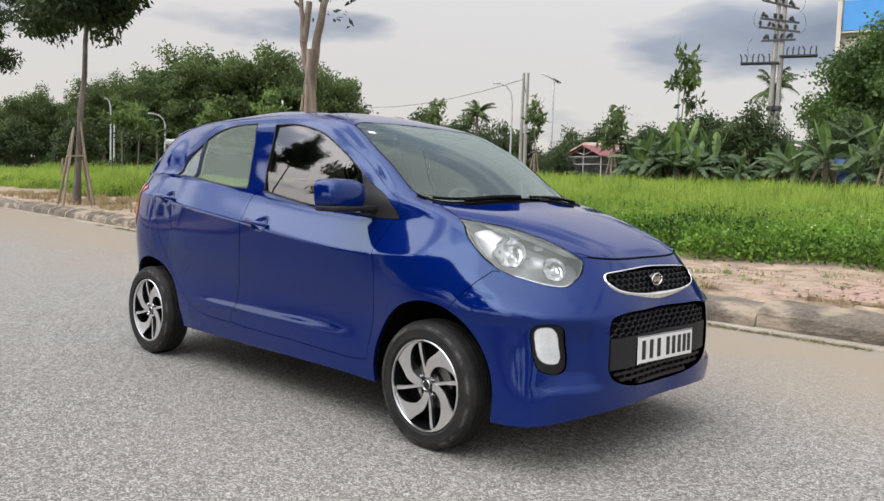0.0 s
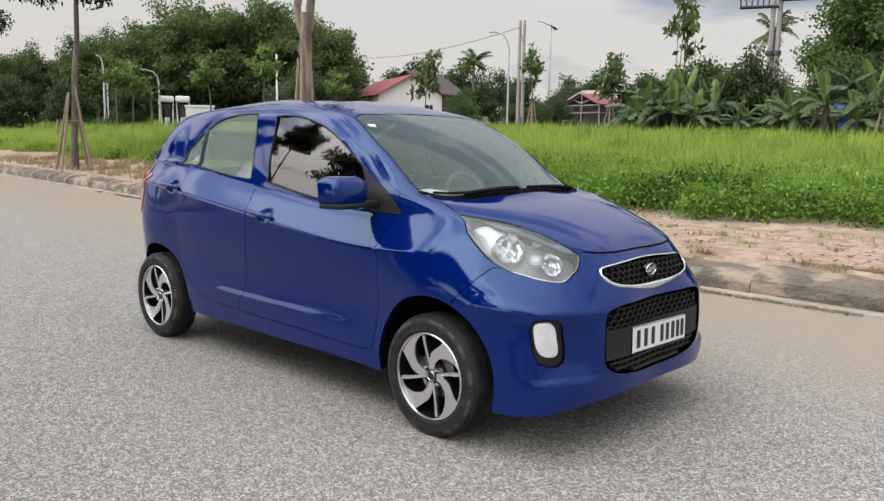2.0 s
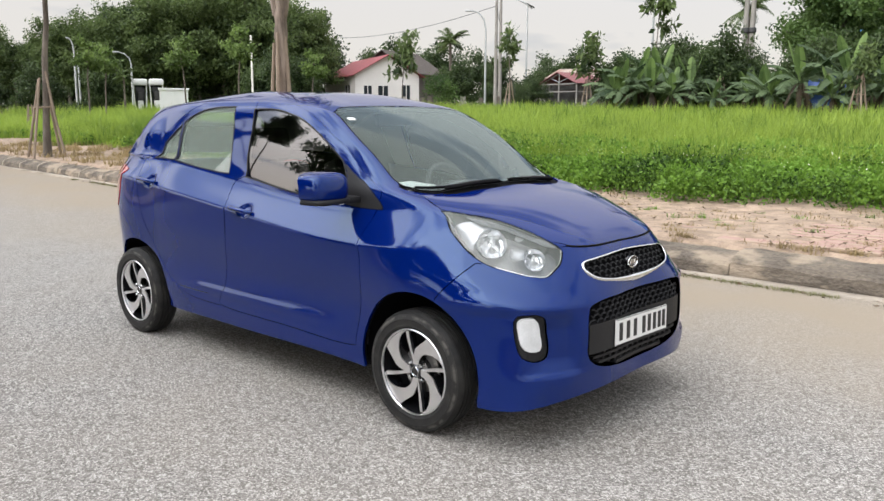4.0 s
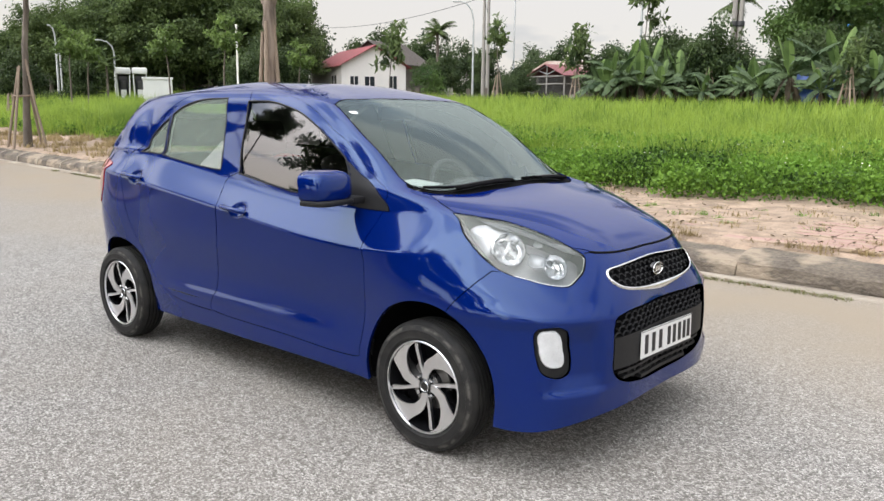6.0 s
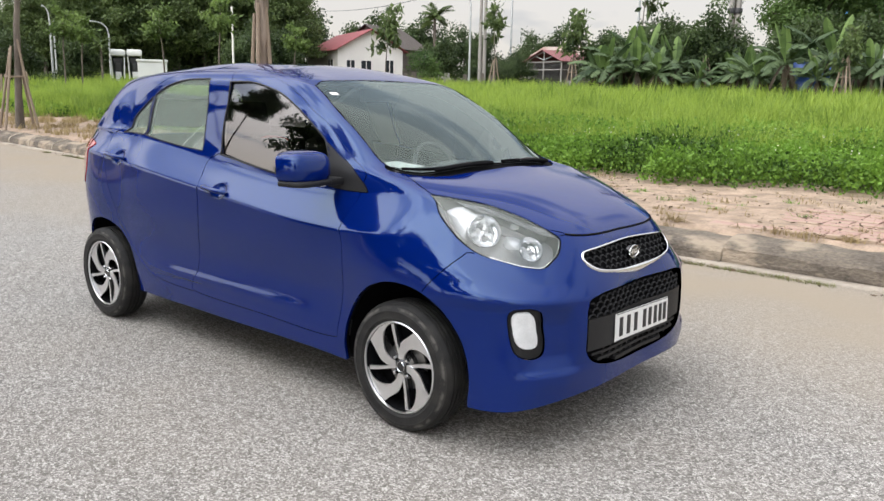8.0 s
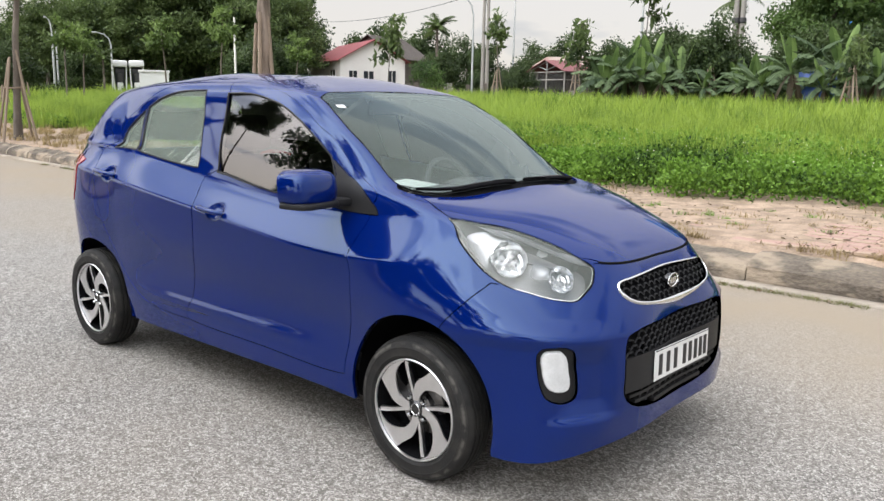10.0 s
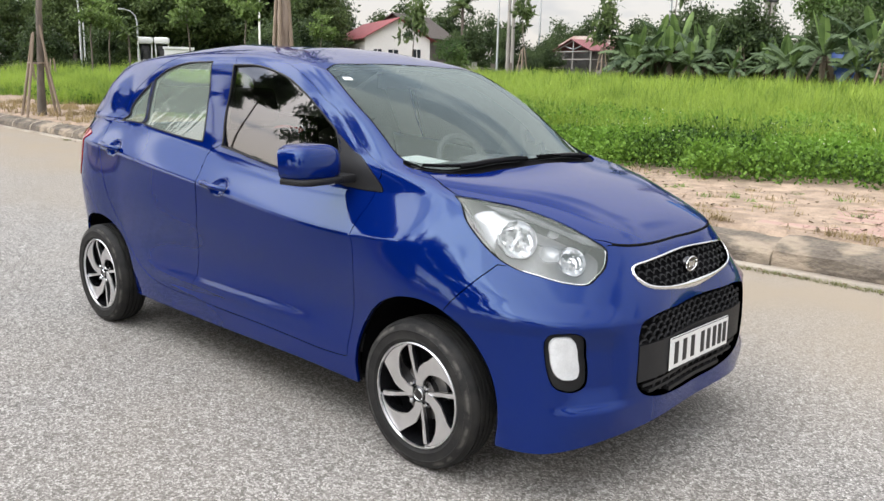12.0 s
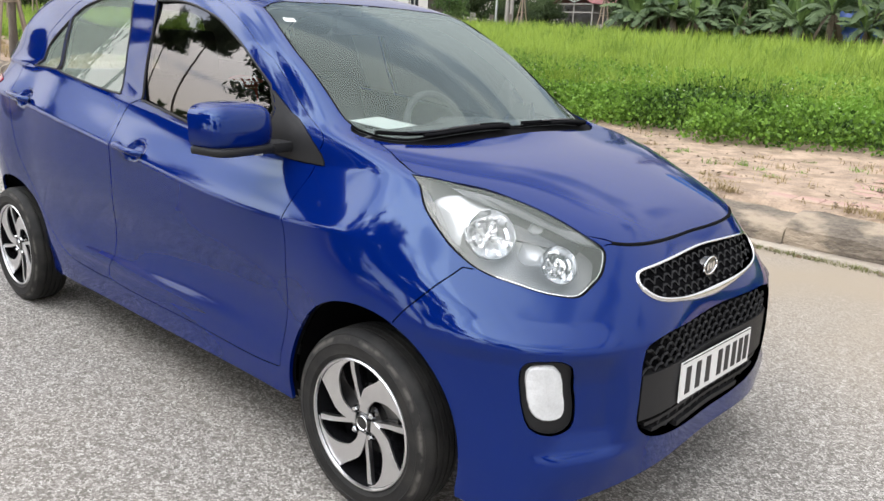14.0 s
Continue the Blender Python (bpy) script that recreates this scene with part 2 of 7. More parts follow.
PLATE_INK = material("plate_ink", (.012, .012, .014), .5, 0, .05, 20)
WINDSCREEN = glass("windscreen_glass", (.93, 1, .97), .97, film=.065, shine=(.84, .97, .97), mirror_index=1.5)
DARK_GLASS = glass("tinted_glass", (.96, .95, .92), .34, shine=(.98, .95, .94), mirror_index=2.1)
REAR_GLASS = glass("rear_side_glass", (.92, 1, .92), .94, film=.24, mirror_index=1.55)
LENS = glass("lamp_lens", (1, 1, 1), .92, film=.07, mirror_index=1.55)



def asphalt():
    """Worn asphalt: pale chippings in dark binder, sandy drifts and faint stains."""
    m = bpy.data.materials.new("worn_asphalt")
    m.use_nodes = True
    t = m.node_tree
    bsdf = t.nodes["Principled BSDF"]
    bsdf.inputs["Roughness"].default_value, bsdf.inputs["Specular IOR Level"].default_value = .88, .3
    place = t.nodes.new("ShaderNodeTexCoord")

    def cells(scale):
        n = t.nodes.new("ShaderNodeTexVoronoi")
        n.inputs["Scale"].default_value = scale
        t.links.new(place.outputs["Object"], n.inputs["Vector"])
        return n

    def cloud(scale, detail=5.0):
        n = t.nodes.new("ShaderNodeTexNoise")
        n.inputs["Scale"].default_value, n.inputs["Detail"].default_value = scale, detail
        t.links.new(place.outputs["Object"], n.inputs["Vector"])
        return n

    chips = t.nodes.new("ShaderNodeSeparateColor")
    t.links.new(cells(135).outputs["Color"], chips.inputs[0])
    ramp = t.nodes.new("ShaderNodeValToRGB")
    ramp.color_ramp.elements[0].color, ramp.color_ramp.elements[1].color = (.125, .119, .110, 1), (.612, .581, .541, 1)
    mid = ramp.color_ramp.elements.new(.5)
    mid.color = (.315, .300, .278, 1)
    t.links.new(chips.outputs["Red"], ramp.inputs["Fac"])
    # dark binder in the gaps between the chips
    gaps = cells(135)
    gaps.feature = "DISTANCE_TO_EDGE"
    rim = t.nodes.new("ShaderNodeMapRange")
    rim.inputs["From Max"].default_value = .13
    rim.inputs["To Min"].default_value = .30
    t.links.new(gaps.outputs["Distance"], rim.inputs["Value"])
    binder = t.nodes.new("ShaderNodeMix")
    binder.data_type, binder.blend_type = "RGBA", "MULTIPLY"
    binder.inputs["Factor"].default_value = 1.0
    t.links.new(ramp.outputs["Color"], binder.inputs["A"])
    t.links.new(rim.outputs["Result"], binder.inputs["B"])
    grit = t.nodes.new("ShaderNodeMix")
    grit.data_type, grit.blend_type = "RGBA", "OVERLAY"
    grit.inputs["Factor"].default_value = .55
    t.links.new(binder.outputs["Result"], grit.inputs["A"])
    t.links.new(cloud(30, 8).outputs["Fac"], grit.inputs["B"])
    grey = t.nodes.new("ShaderNodeMix")
    grey.data_type = "RGBA"
    grey.inputs["Factor"].default_value = .10
    t.links.new(grit.outputs["Result"], grey.inputs["A"])
    grey.inputs["B"].default_value = (.20, .19, .175, 1)
    drift = t.nodes.new("ShaderNodeMapRange")
    drift.inputs["From Min"].default_value, drift.inputs["From Max"].default_value = .42, .72
    drift.inputs["To Max"].default_value = .26
    t.links.new(cloud(.42, 6).outputs["Fac"], drift.inputs["Value"])
    sand = t.nodes.new("ShaderNodeMix")
    sand.data_type = "RGBA"
    # sand blown off the pavement lies thicker towards the kerb
    split = t.nodes.new("ShaderNodeSeparateXYZ")
    t.links.new(place.outputs["Object"], split.inputs[0])
    edge = t.nodes.new("ShaderNodeMapRange")
    edge.inputs["From Min"].default_value, edge.inputs["From Max"].default_value = .2, 2.6
    edge.inputs["To Max"].default_value = .90
    t.links.new(split.outputs["Y"], edge.inputs["Value"])
    patchy = t.nodes.new("ShaderNodeMapRange")
    patchy.inputs["From Min"].default_value, patchy.inputs["From Max"].default_value = .38, .58
    patchy.inputs["To Min"].default_value = .78
    t.links.new(cloud(1.6, 7).outputs["Fac"], patchy.inputs["Value"])
    uneven = t.nodes.new("ShaderNodeMath")
    uneven.operation = "MULTIPLY"
    t.links.new(edge.outputs["Result"], uneven.inputs[0])
    t.links.new(patchy.outputs["Result"], uneven.inputs[1])
    total = t.nodes.new("ShaderNodeMath")
    total.operation, total.use_clamp = "ADD", True
    t.links.new(drift.outputs["Result"], total.inputs[0])
    t.links.new(uneven.outputs[0], total.inputs[1])
    t.links.new(total.outputs[0], sand.inputs["Factor"])
    t.links.new(grey.outputs["Result"], sand.inputs["A"])
    sand.inputs["B"].default_value = (.290, .243, .182, 1)
    t.links.new(sand.outputs["Result"], bsdf.inputs["Base Color"])
    b = t.nodes.new("ShaderNodeBump")
    b.inputs["Strength"].default_value, b.inputs["Distance"].default_value = .8, .006
    t.links.new(chips.outputs["Red"], b.inputs["Height"])
    t.links.new(b.outputs["Normal"], bsdf.inputs["Normal"])
    return m


ASPHALT = asphalt()
CONCRETE = material("old_concrete", (.33, .29, .235), .9, 0, .3, 2.5, .4, 60, second=(.24, .20, .155))
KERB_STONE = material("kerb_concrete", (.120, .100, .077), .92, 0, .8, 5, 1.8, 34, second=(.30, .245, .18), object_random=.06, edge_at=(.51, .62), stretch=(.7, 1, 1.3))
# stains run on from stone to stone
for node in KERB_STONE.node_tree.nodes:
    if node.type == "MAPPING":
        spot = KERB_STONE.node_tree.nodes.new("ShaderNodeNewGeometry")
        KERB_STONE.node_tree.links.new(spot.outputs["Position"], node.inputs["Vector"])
MORTAR = material("pale_mortar", (.34, .30, .24), .9, 0, .4, 12, .5, 60)
EARTH = material("sandy_earth", (.325, .243, .176), .95, 0, .55, 5.5, 1.4, 40, second=(.24, .178, .122), edge_at=(.50, .66))
SOIL = material("dark_soil", (.075, .06, .038), .95, 0, .3, 1.5, .6, 30)
PAVER = material("pink_paver", (.37, .235, .195), .9, 0, .25, 3, .35, 90, second=(.36, .28, .20), object_random=.07)
BARK = material("bark", (.11, .092, .075), .9, 0, .45, 5, .9, 25, second=(.20, .175, .145), stretch=(1, 1, .25))
PALE_BARK = material("pale_peeling_bark", (.15, .118, .092), .9, 0, .5, 9, 1.3, 30, second=(.29, .235, .19), stretch=(1, 1, .2))
STAKE = material("peeled_stake", (.24, .188, .14), .85, 0, .3, 9, .4, 60, stretch=(1, 1, .2))
POLE = material("pole_concrete", (.27, .255, .23), .85, 0, .18, 2, .2, 40)
GALVANISED = material("galvanised_steel", (.46, .48, .48), .45, .7, .12, 6)
DARK_STEEL = material("dark_steel", (.05, .05, .052), .6, .3, .2, 10)
WALL_WHITE = material("white_plaster", (.72, .70, .66), .9, 0, .08, .7, .1, 20)
ROOF_RED = material("red_sheet_roof", (.215, .042, .045), .6, .1, .18, .8)
ROOF_GREY = material("grey_tile_roof", (.075, .062, .054), .8, 0, .2, 1.2)
ROOF_RUST = material("faded_red_roof", (.24, .16, .125), .7, .1, .3, .7, second=(.34, .28, .235))
ROOF_PINK = material("pink_sheet_roof", (.17, .058, .060), .65, 0, .2, .9)
DEAD_LEAF = leaf_material("dead_leaf", (.035, .028, .018), (.10, .078, .048), .3)
CREAM_WALL = material("cream_plaster", (.50, .46, .40), .9, 0, .1, .5, .1, 20)
WINDOW_DARK = material("dark_window_pane", (.03, .035, .04), .1, 0, .1, 4)
BOARD = material("weathered_board", (.12, .104, .088), .9, 0, .35, 1.5, .3, 20, second=(.09, .08, .07))
WIRE_MESH = material("wire_mesh", (.17, .17, .165), .6, .5, .2, 6)
CABINET = material("white_steel_cabinet", (.72, .73, .72), .5, 0, .06, 2)
BLUE_WALL = material("blue_panel", (.06, .25, .55), .7, 0, .08, .6)
BLUE_TARP = material("blue_tarpaulin", (.022, .058, .20), .5, 0, .35, 1.5, .4, 6)
LEAF_DARK = leaf_material("dark_leaves", (.028, .050, .018), (.125, .175, .055), .32, .4)
LEAF_MID = leaf_material("green_leaves", (.03, .065, .018), (.11, .18, .045), .35)
LEAF_BUSH = leaf_material("bush_leaves", (.016, .032, .011), (.066, .100, .032), .28, .4)
LEAF_YOUNG = leaf_material("young_leaves", (.05, .085, .022), (.18, .26, .07), .38)
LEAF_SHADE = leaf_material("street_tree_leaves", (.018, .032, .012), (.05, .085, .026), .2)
BANANA = leaf_material("banana_leaves", (.03, .062, .019), (.19, .285, .085), .42, .5)
BANANA_OLD = leaf_material("old_banana_leaves", (.030, .055, .024), (.125, .18, .082), .32, .5)
GRASS = leaf_material("tall_grass", (.07, .145, .018), (.31, .42, .065), .45, .5)
WEED = leaf_material("low_weeds", (.016, .046, .007), (.175, .315, .04), .34, .5)
FLOWER = material("small_white_flowers", (.8, .78, .66), .7, 0, .05, 10)
MOSS = leaf_material("gutter_moss", (.085, .085, .03), (.20, .21, .08), .2, .5)
LITTER = leaf_material("dry_litter", (.04, .03, .02), (.19, .135, .08), .1, .5)
DRY = leaf_material("dry_grass", (.20, .15, .07), (.36, .28, .14), .3)

# ---- car body surface: rings from the lower lip up to the roof, each from the front centre round the side to the rear centre
RINGS = {
    "lip": [(1.842, 0, 0.242), (1.822, 0.425, 0.232), (1.688, 0.69, 0.196), (1.19, 0.727, 0.19), (0.8, 0.736, 0.214), (-0.25, 0.73, 0.214), (-0.9, 0.722, 0.218), (-1.42, 0.65, 0.24), (-1.62, 0.55, 0.27), (-1.68, 0.3, 0.28), (-1.69, 0, 0.28)],
    "sill": [(1.842, 0, 0.298), (1.822, 0.43, 0.293), (1.684, 0.68, 0.285), (1.19, 0.749, 0.29), (0.8, 0.745, 0.315), (-0.25, 0.743, 0.325), (-0.9, 0.74, 0.335), (-1.43, 0.695, 0.36), (-1.66, 0.56, 0.39), (-1.72, 0.3, 0.39), (-1.735, 0, 0.39)],
    "waist": [(1.845, 0, 0.455), (1.824, 0.44, 0.46), (1.7, 0.635, 0.47), (1.19, 0.777, 0.52), (0.8, 0.739, 0.5), (-0.25, 0.739, 0.51), (-0.9, 0.744, 0.52), (-1.43, 0.715, 0.55), (-1.675, 0.57, 0.58), (-1.735, 0.3, 0.58), (-1.745, 0, 0.58)],
    "flank": [(1.828, 0, 0.61), (1.808, 0.45, 0.6), (1.69, 0.625, 0.6), (1.19, 0.777, 0.66), (0.8, 0.758, 0.65), (-0.25, 0.765, 0.69), (-0.9, 0.766, 0.73), (-1.42, 0.735, 0.76), (-1.66, 0.58, 0.78), (-1.71, 0.3, 0.78), (-1.72, 0, 0.78)],
    "crease": [(1.775, 0, 0.735), (1.738, 0.395, 0.735), (1.515, 0.618, 0.75), (1.19, 0.742, 0.79), (0.8, 0.763, 0.778), (-0.25, 0.768, 0.868), (-0.9, 0.759, 0.935), (-1.41, 0.715, 0.985), (-1.62, 0.58, 0.99), (-1.67, 0.3, 0.99), (-1.68, 0, 0.99)],
    "belt": [(1.715, 0, 0.815), (1.685, 0.345, 0.822), (1.45, 0.555, 0.872), (1.19, 0.63, 0.94), (0.86, 0.656, 0.93), (-0.28, 0.667, 1.01), (-0.95, 0.664, 1.075), (-1.4, 0.64, 1.09), (-1.585, 0.55, 1.09), (-1.64, 0.3, 1.09), (-1.65, 0, 1.09)],
    "bonnet": [(1.47, 0, 0.937), (1.44, 0.31, 0.935), (1.28, 0.48, 0.96), (1.07, 0.608, 0.988), (0.81, 0.648, 1), (-0.29, 0.656, 1.035), (-0.965, 0.655, 1.095), (-1.393, 0.64, 1.105), (-1.577, 0.548, 1.11), (-1.63, 0.3, 1.11), (-1.64, 0, 1.11)],
    "cowl": [(1.15, 0, 1.02), (1.125, 0.25, 1.018), (1.05, 0.44, 1.012), (0.93, 0.588, 1.03), (0.74, 0.629, 1.06), (-0.3, 0.645, 1.06), (-0.98, 0.644, 1.118), (-1.385, 0.628, 1.125), (-1.565, 0.545, 1.13), (-1.62, 0.3, 1.13), (-1.63, 0, 1.13)],
    "glass": [(0.72, 0, 1.24), (0.7, 0.27, 1.237), (0.685, 0.44, 1.225), (0.665, 0.54, 1.215), (0.5, 0.574, 1.26), (-0.35, 0.583, 1.25), (-1.06, 0.58, 1.265), (-1.385, 0.56, 1.255), (-1.475, 0.5, 1.255), (-1.53, 0.28, 1.26), (-1.54, 0, 1.265)],
    "rail": [(0.28, 0, 1.417), (0.288, 0.27, 1.411), (0.335, 0.42, 1.394), (0.37, 0.495, 1.375), (0.22, 0.515, 1.395), (-0.41, 0.515, 1.415), (-1.1, 0.5, 1.395), (-1.32, 0.475, 1.37), (-1.4, 0.44, 1.37), (-1.46, 0.27, 1.395), (-1.47, 0, 1.4)],
    "roof": [(0.08, 0, 1.461), (0.08, 0.24, 1.456), (0.07, 0.36, 1.445), (0.05, 0.42, 1.436), (-0.02, 0.43, 1.444), (-0.42, 0.41, 1.46), (-1, 0.39, 1.436), (-1.2, 0.36, 1.424), (-1.25, 0.34, 1.422), (-1.3, 0.2, 1.435), (-1.3, 0, 1.44)],
    "spine": [(-0.05, 0, 1.477), (-0.07, 0, 1.478), (-0.1, 0, 1.479), (-0.15, 0, 1.48), (-0.22, 0, 1.482), (-0.5, 0, 1.482), (-0.8, 0, 1.47), (-1, 0, 1.457), (-1.06, 0, 1.452), (-1.12, 0, 1.448), (-1.15, 0, 1.446)],
}
NET = np.array(list(RINGS.values()), float)
# how sharp each ring is where the side of the car runs
SHARP = {"crease": .95, "belt": .45, "rail": .25}
# and where the nose runs
SHARP_NOSE = {"flank": .75, "belt": .6}


def hermite(p0, p1, p2, p3, f, s1=0.0, s2=0.0):
    """A smooth span from p1 to p2; s1, s2: how far its ends turn into corners."""
    d0, d1, d2 = (np.maximum(np.linalg.norm(b - a, axis=-1, keepdims=True), 1e-6) for a, b in ((p0, p1), (p1, p2), (p2, p3)))
    straight = (p2 - p1) / d1
    t1 = ((p1 - p0) / d0 * d1 + straight * d0) / (d0 + d1)
    t2 = (straight * d2 + (p3 - p2) / d2 * d1) / (d1 + d2)
    t1, t2 = t1 + (straight - t1) * s1, t2 + (straight - t2) * s2
    f2, f3 = f * f, f * f * f
    return p1 * (2 * f3 - 3 * f2 + 1) + t1 * d1 * (f3 - 2 * f2 + f) + p2 * (3 * f2 - 2 * f3) + t2 * d1 * (f3 - f2)


FLIP = np.array([1.0, -1.0, 1.0])


def ring_curves(u):
    """The place at station u on every ring."""
    net = np.concatenate([NET[:, 1:2] * FLIP, NET, NET[:, -2:-1] * FLIP], axis=1)
    i = np.clip(np.floor(u).astype(int), 0, NET.shape[1] - 2)
    f = (u - i)[None, :, None]
    return hermite(net[:, i], net[:, i + 1], net[:, i + 2], net[:, i + 3], f)


def bump(a, lo, top0, top1, hi):
    """A smooth rise from lo to top0 and fall from top1 to hi."""
    up, down = np.clip((a - lo) / (top0 - lo), 0, 1), np.clip((hi - a) / (hi - top1), 0, 1)
    return up * up * (3 - 2 * up) * down * down * (3 - 2 * down)


HANDLES = ((-.035, .862), (-1.005, .962))


def sculpt(p, u):
    """Pressed forms of the skin: the bumper's chin and scoop, the hollows behind the door handles."""
    y, z = np.abs(p[:, 1]), p[:, 2]
    turn = np.interp(u, [0, 1, 2, 2.7], [0, .25, .85, 1.35])
    out = np.stack([np.cos(turn), np.sin(turn), np.zeros(len(u))], 1)
    nose = (u < 3.2)
    chin = .016 * bump(z, .19, .305, .32, .352) * bump(u, .80, 1.30, 1.62, 2.10)
    scoop = -.020 * bump(z, .33, .40, .50, .585) * bump(u, 1.02, 1.28, 1.62, 2.02)
    brow = .010 * bump(z, .555, .60, .605, .66) * bump(u, 1.0, 1.4, 2.3, 2.9)
    p = p + out * ((chin + scoop + brow) * nose)[:, None]
    side = (u > 3.3) & (u < 7.5)
    ledge = .0065 * bump(z, .345, .385, .390, .430) * bump(p[:, 0], -.80, -.45, .25, .72) * side
    p = p + np.stack([np.zeros(len(u)), ledge, np.zeros(len(u))], 1)
    for x0, z0 in HANDLES:
        d = np.sqrt(((p[:, 0] - x0 - .015) / .062) ** 2 + ((z - z0 + .002) / .040) ** 2)
        hollow = -.017 * (1 - bump(d, .35, 1.0, 3e3, 4e3)) * (side & (z > .75))
        p = p + np.stack([np.zeros(len(u)), hollow, np.zeros(len(u))], 1)
    return p


def surface(u, v):
    """Points of the body's left half at stations u and rings v."""
    u, v = np.asarray(u, float).ravel(), np.asarray(v, float).ravel()
    c = ring_curves(u)
    c = np.concatenate([2 * c[:1] - c[1:2], c, c[-2:-1] * FLIP])
    n = np.arange(len(u))
    j = np.clip(np.floor(v).astype(int), 0, NET.shape[0] - 2)
    f = (v - j)[:, None]
    side = np.clip((u - 2.6) / .8, 0, 1) * np.clip((7.6 - u) / .6, 0, 1)
    names = list(RINGS)
    nose = np.clip((u - .5) / .5, 0, 1) * np.clip((2.6 - u) / .5, 0, 1)
    sharp, blunt = (np.array([t.get(k, 0.0) for k in names]) for t in (SHARP, SHARP_NOSE))
    p = hermite(c[j, n], c[j + 1, n], c[j + 2, n], c[j + 3, n], f, (sharp[j] * side + blunt[j] * nose)[:, None], (sharp[j + 1] * side + blunt[j + 1] * nose)[:, None])
    return sculpt(p, u)


def surface_normal(u, v):
    e = 2e-3
    u, v = np.clip(u, e, 10 - e), np.clip(v, e, NET.shape[0] - 1 - e)
    a = surface(u + e, v) - surface(u - e, v)
    b = surface(u, v + e) - surface(u, v - e)
    n = np.cross(a, b)
    return n / np.maximum(np.linalg.norm(n, axis=1, keepdims=True), 1e-9), np.linalg.norm(a, axis=1) / (2 * e), np.linalg.norm(b, axis=1) / (2 * e)


SEEK_U, SEEK_V = (g.ravel() for g in np.meshgrid(np.linspace(0, 10, 201), np.linspace(0, NET.shape[0] - 1, 221)))
SEEK_P = surface(SEEK_U, SEEK_V)


def find_uv(points, axes, low=(0, 0), high=(10, 11)):
    """Stations and rings of the surface's points whose coordinates on two axes are given."""
    axes = ["xyz".index(a) for a in axes]
    ok = (SEEK_U >= low[0]) & (SEEK_U <= high[0]) & (SEEK_V >= low[1]) & (SEEK_V <= high[1])
    su, sv, sp = SEEK_U[ok], SEEK_V[ok], SEEK_P[ok][:, axes]
    q = np.asarray(points, float)
    near = [int(np.argmin(((sp - p) ** 2).sum(1))) for p in q]
    u, v = su[near].copy(), sv[near].copy()
    for _ in range(6):
        e = 1e-3
        p = surface(u, v)[:, axes]
        a, b = (surface(u + e, v)[:, axes] - p) / e, (surface(u, v + e)[:, axes] - p) / e
        d = q - p
        det = a[:, 0] * b[:, 1] - a[:, 1] * b[:, 0]
        det = np.where(np.abs(det) < 1e-5, 1e-5, det)
        u = np.clip(u + np.clip((d[:, 0] * b[:, 1] - d[:, 1] * b[:, 0]) / det, -.2, .2), low[0], high[0])
        v = np.clip(v + np.clip((a[:, 0] * d[:, 1] - a[:, 1] * d[:, 0]) / det, -.2, .2), low[1], high[1])
    return u, v

# ---- mesh helpers
def part(name, bm, mat, parent, label="", smooth=None):
    """Links a bmesh as one mesh object under a thing or a part."""
    me = bpy.data.meshes.new(name)
    bmesh.ops.recalc_face_normals(bm, faces=bm.faces)
    bm.to_mesh(me)
    bm.free()
    me.materials.append(mat)
    if smooth is not None:
        me.polygons.foreach_set("use_smooth", [True] * len(me.polygons))
        if smooth:
            me.set_sharp_from_angle(angle=radians(smooth))
    ob = new(name, me)
    ob.parent = parent
    return tagged(ob, label)


def raw_part(name, verts, faces, mat, parent, label="", normals=None):
    me = bpy.data.meshes.new(name)
    me.from_pydata([tuple(map(float, p)) for p in verts], [], [tuple(map(int, f)) for f in faces])
    me.materials.append(mat)
    me.polygons.foreach_set("use_smooth", [True] * len(me.polygons))
    if normals is not None:
        me.normals_split_custom_set_from_vertices([tuple(map(float, n)) for n in normals])
    ob = new(name, me)
    ob.parent = parent
    return tagged(ob, label)


def box(bm, lo, hi, bevel=0.0, m=None):
    made = bmesh.ops.create_cube(bm, size=1)["verts"]
    size, mid = Vector(hi) - Vector(lo), (Vector(hi) + Vector(lo)) / 2
    bmesh.ops.scale(bm, vec=size, verts=made)
    bmesh.ops.translate(bm, vec=mid, verts=made)
    if bevel:
        edges = list({e for v in made for e in v.link_edges})
        r = bmesh.ops.bevel(bm, geom=edges, offset=bevel, segments=2, affect="EDGES", profile=.6)
        made = list({v for f in r["faces"] for v in f.verts} | {v for v in made if v.is_valid})
    if m is not None:
        bmesh.ops.transform(bm, matrix=m, verts=[v for v in made if v.is_valid])
    return bm


def tube(bm, points, radius, sides=8, caps=True, flat=1.0):
    """A round bar along points; radius may be one value or one per point."""
    pts = [Vector(p) for p in points]
    rad = radius if isinstance(radius, (list, tuple)) else [radius] * len(pts)
    rings, up = [], Vector((0, 0, 1))
    for i, p in enumerate(pts):
        d = (pts[min(i + 1, len(pts) - 1)] - pts[max(i - 1, 0)])
        d = d.normalized() if d.length > 1e-9 else Vector((0, 0, 1))
        if abs(d.dot(up)) > .95:
            up = Vector((1, 0, 0)) if abs(d.x) < .9 else Vector((0, 1, 0))
        a = d.cross(up).normalized()
        b = a.cross(d).normalized()
        up = b
        rings.append([bm.verts.new(p + (a * math.cos(k * math.tau / sides) + b * math.sin(k * math.tau / sides) * flat) * rad[i]) for k in range(sides)])
    for r, s in zip(rings, rings[1:]):
        for k in range(sides):
            bm.faces.new((r[k], r[(k + 1) % sides], s[(k + 1) % sides], s[k]))
    if caps:
        bm.faces.new(rings[0][::-1])
        bm.faces.new(rings[-1])
    return bm


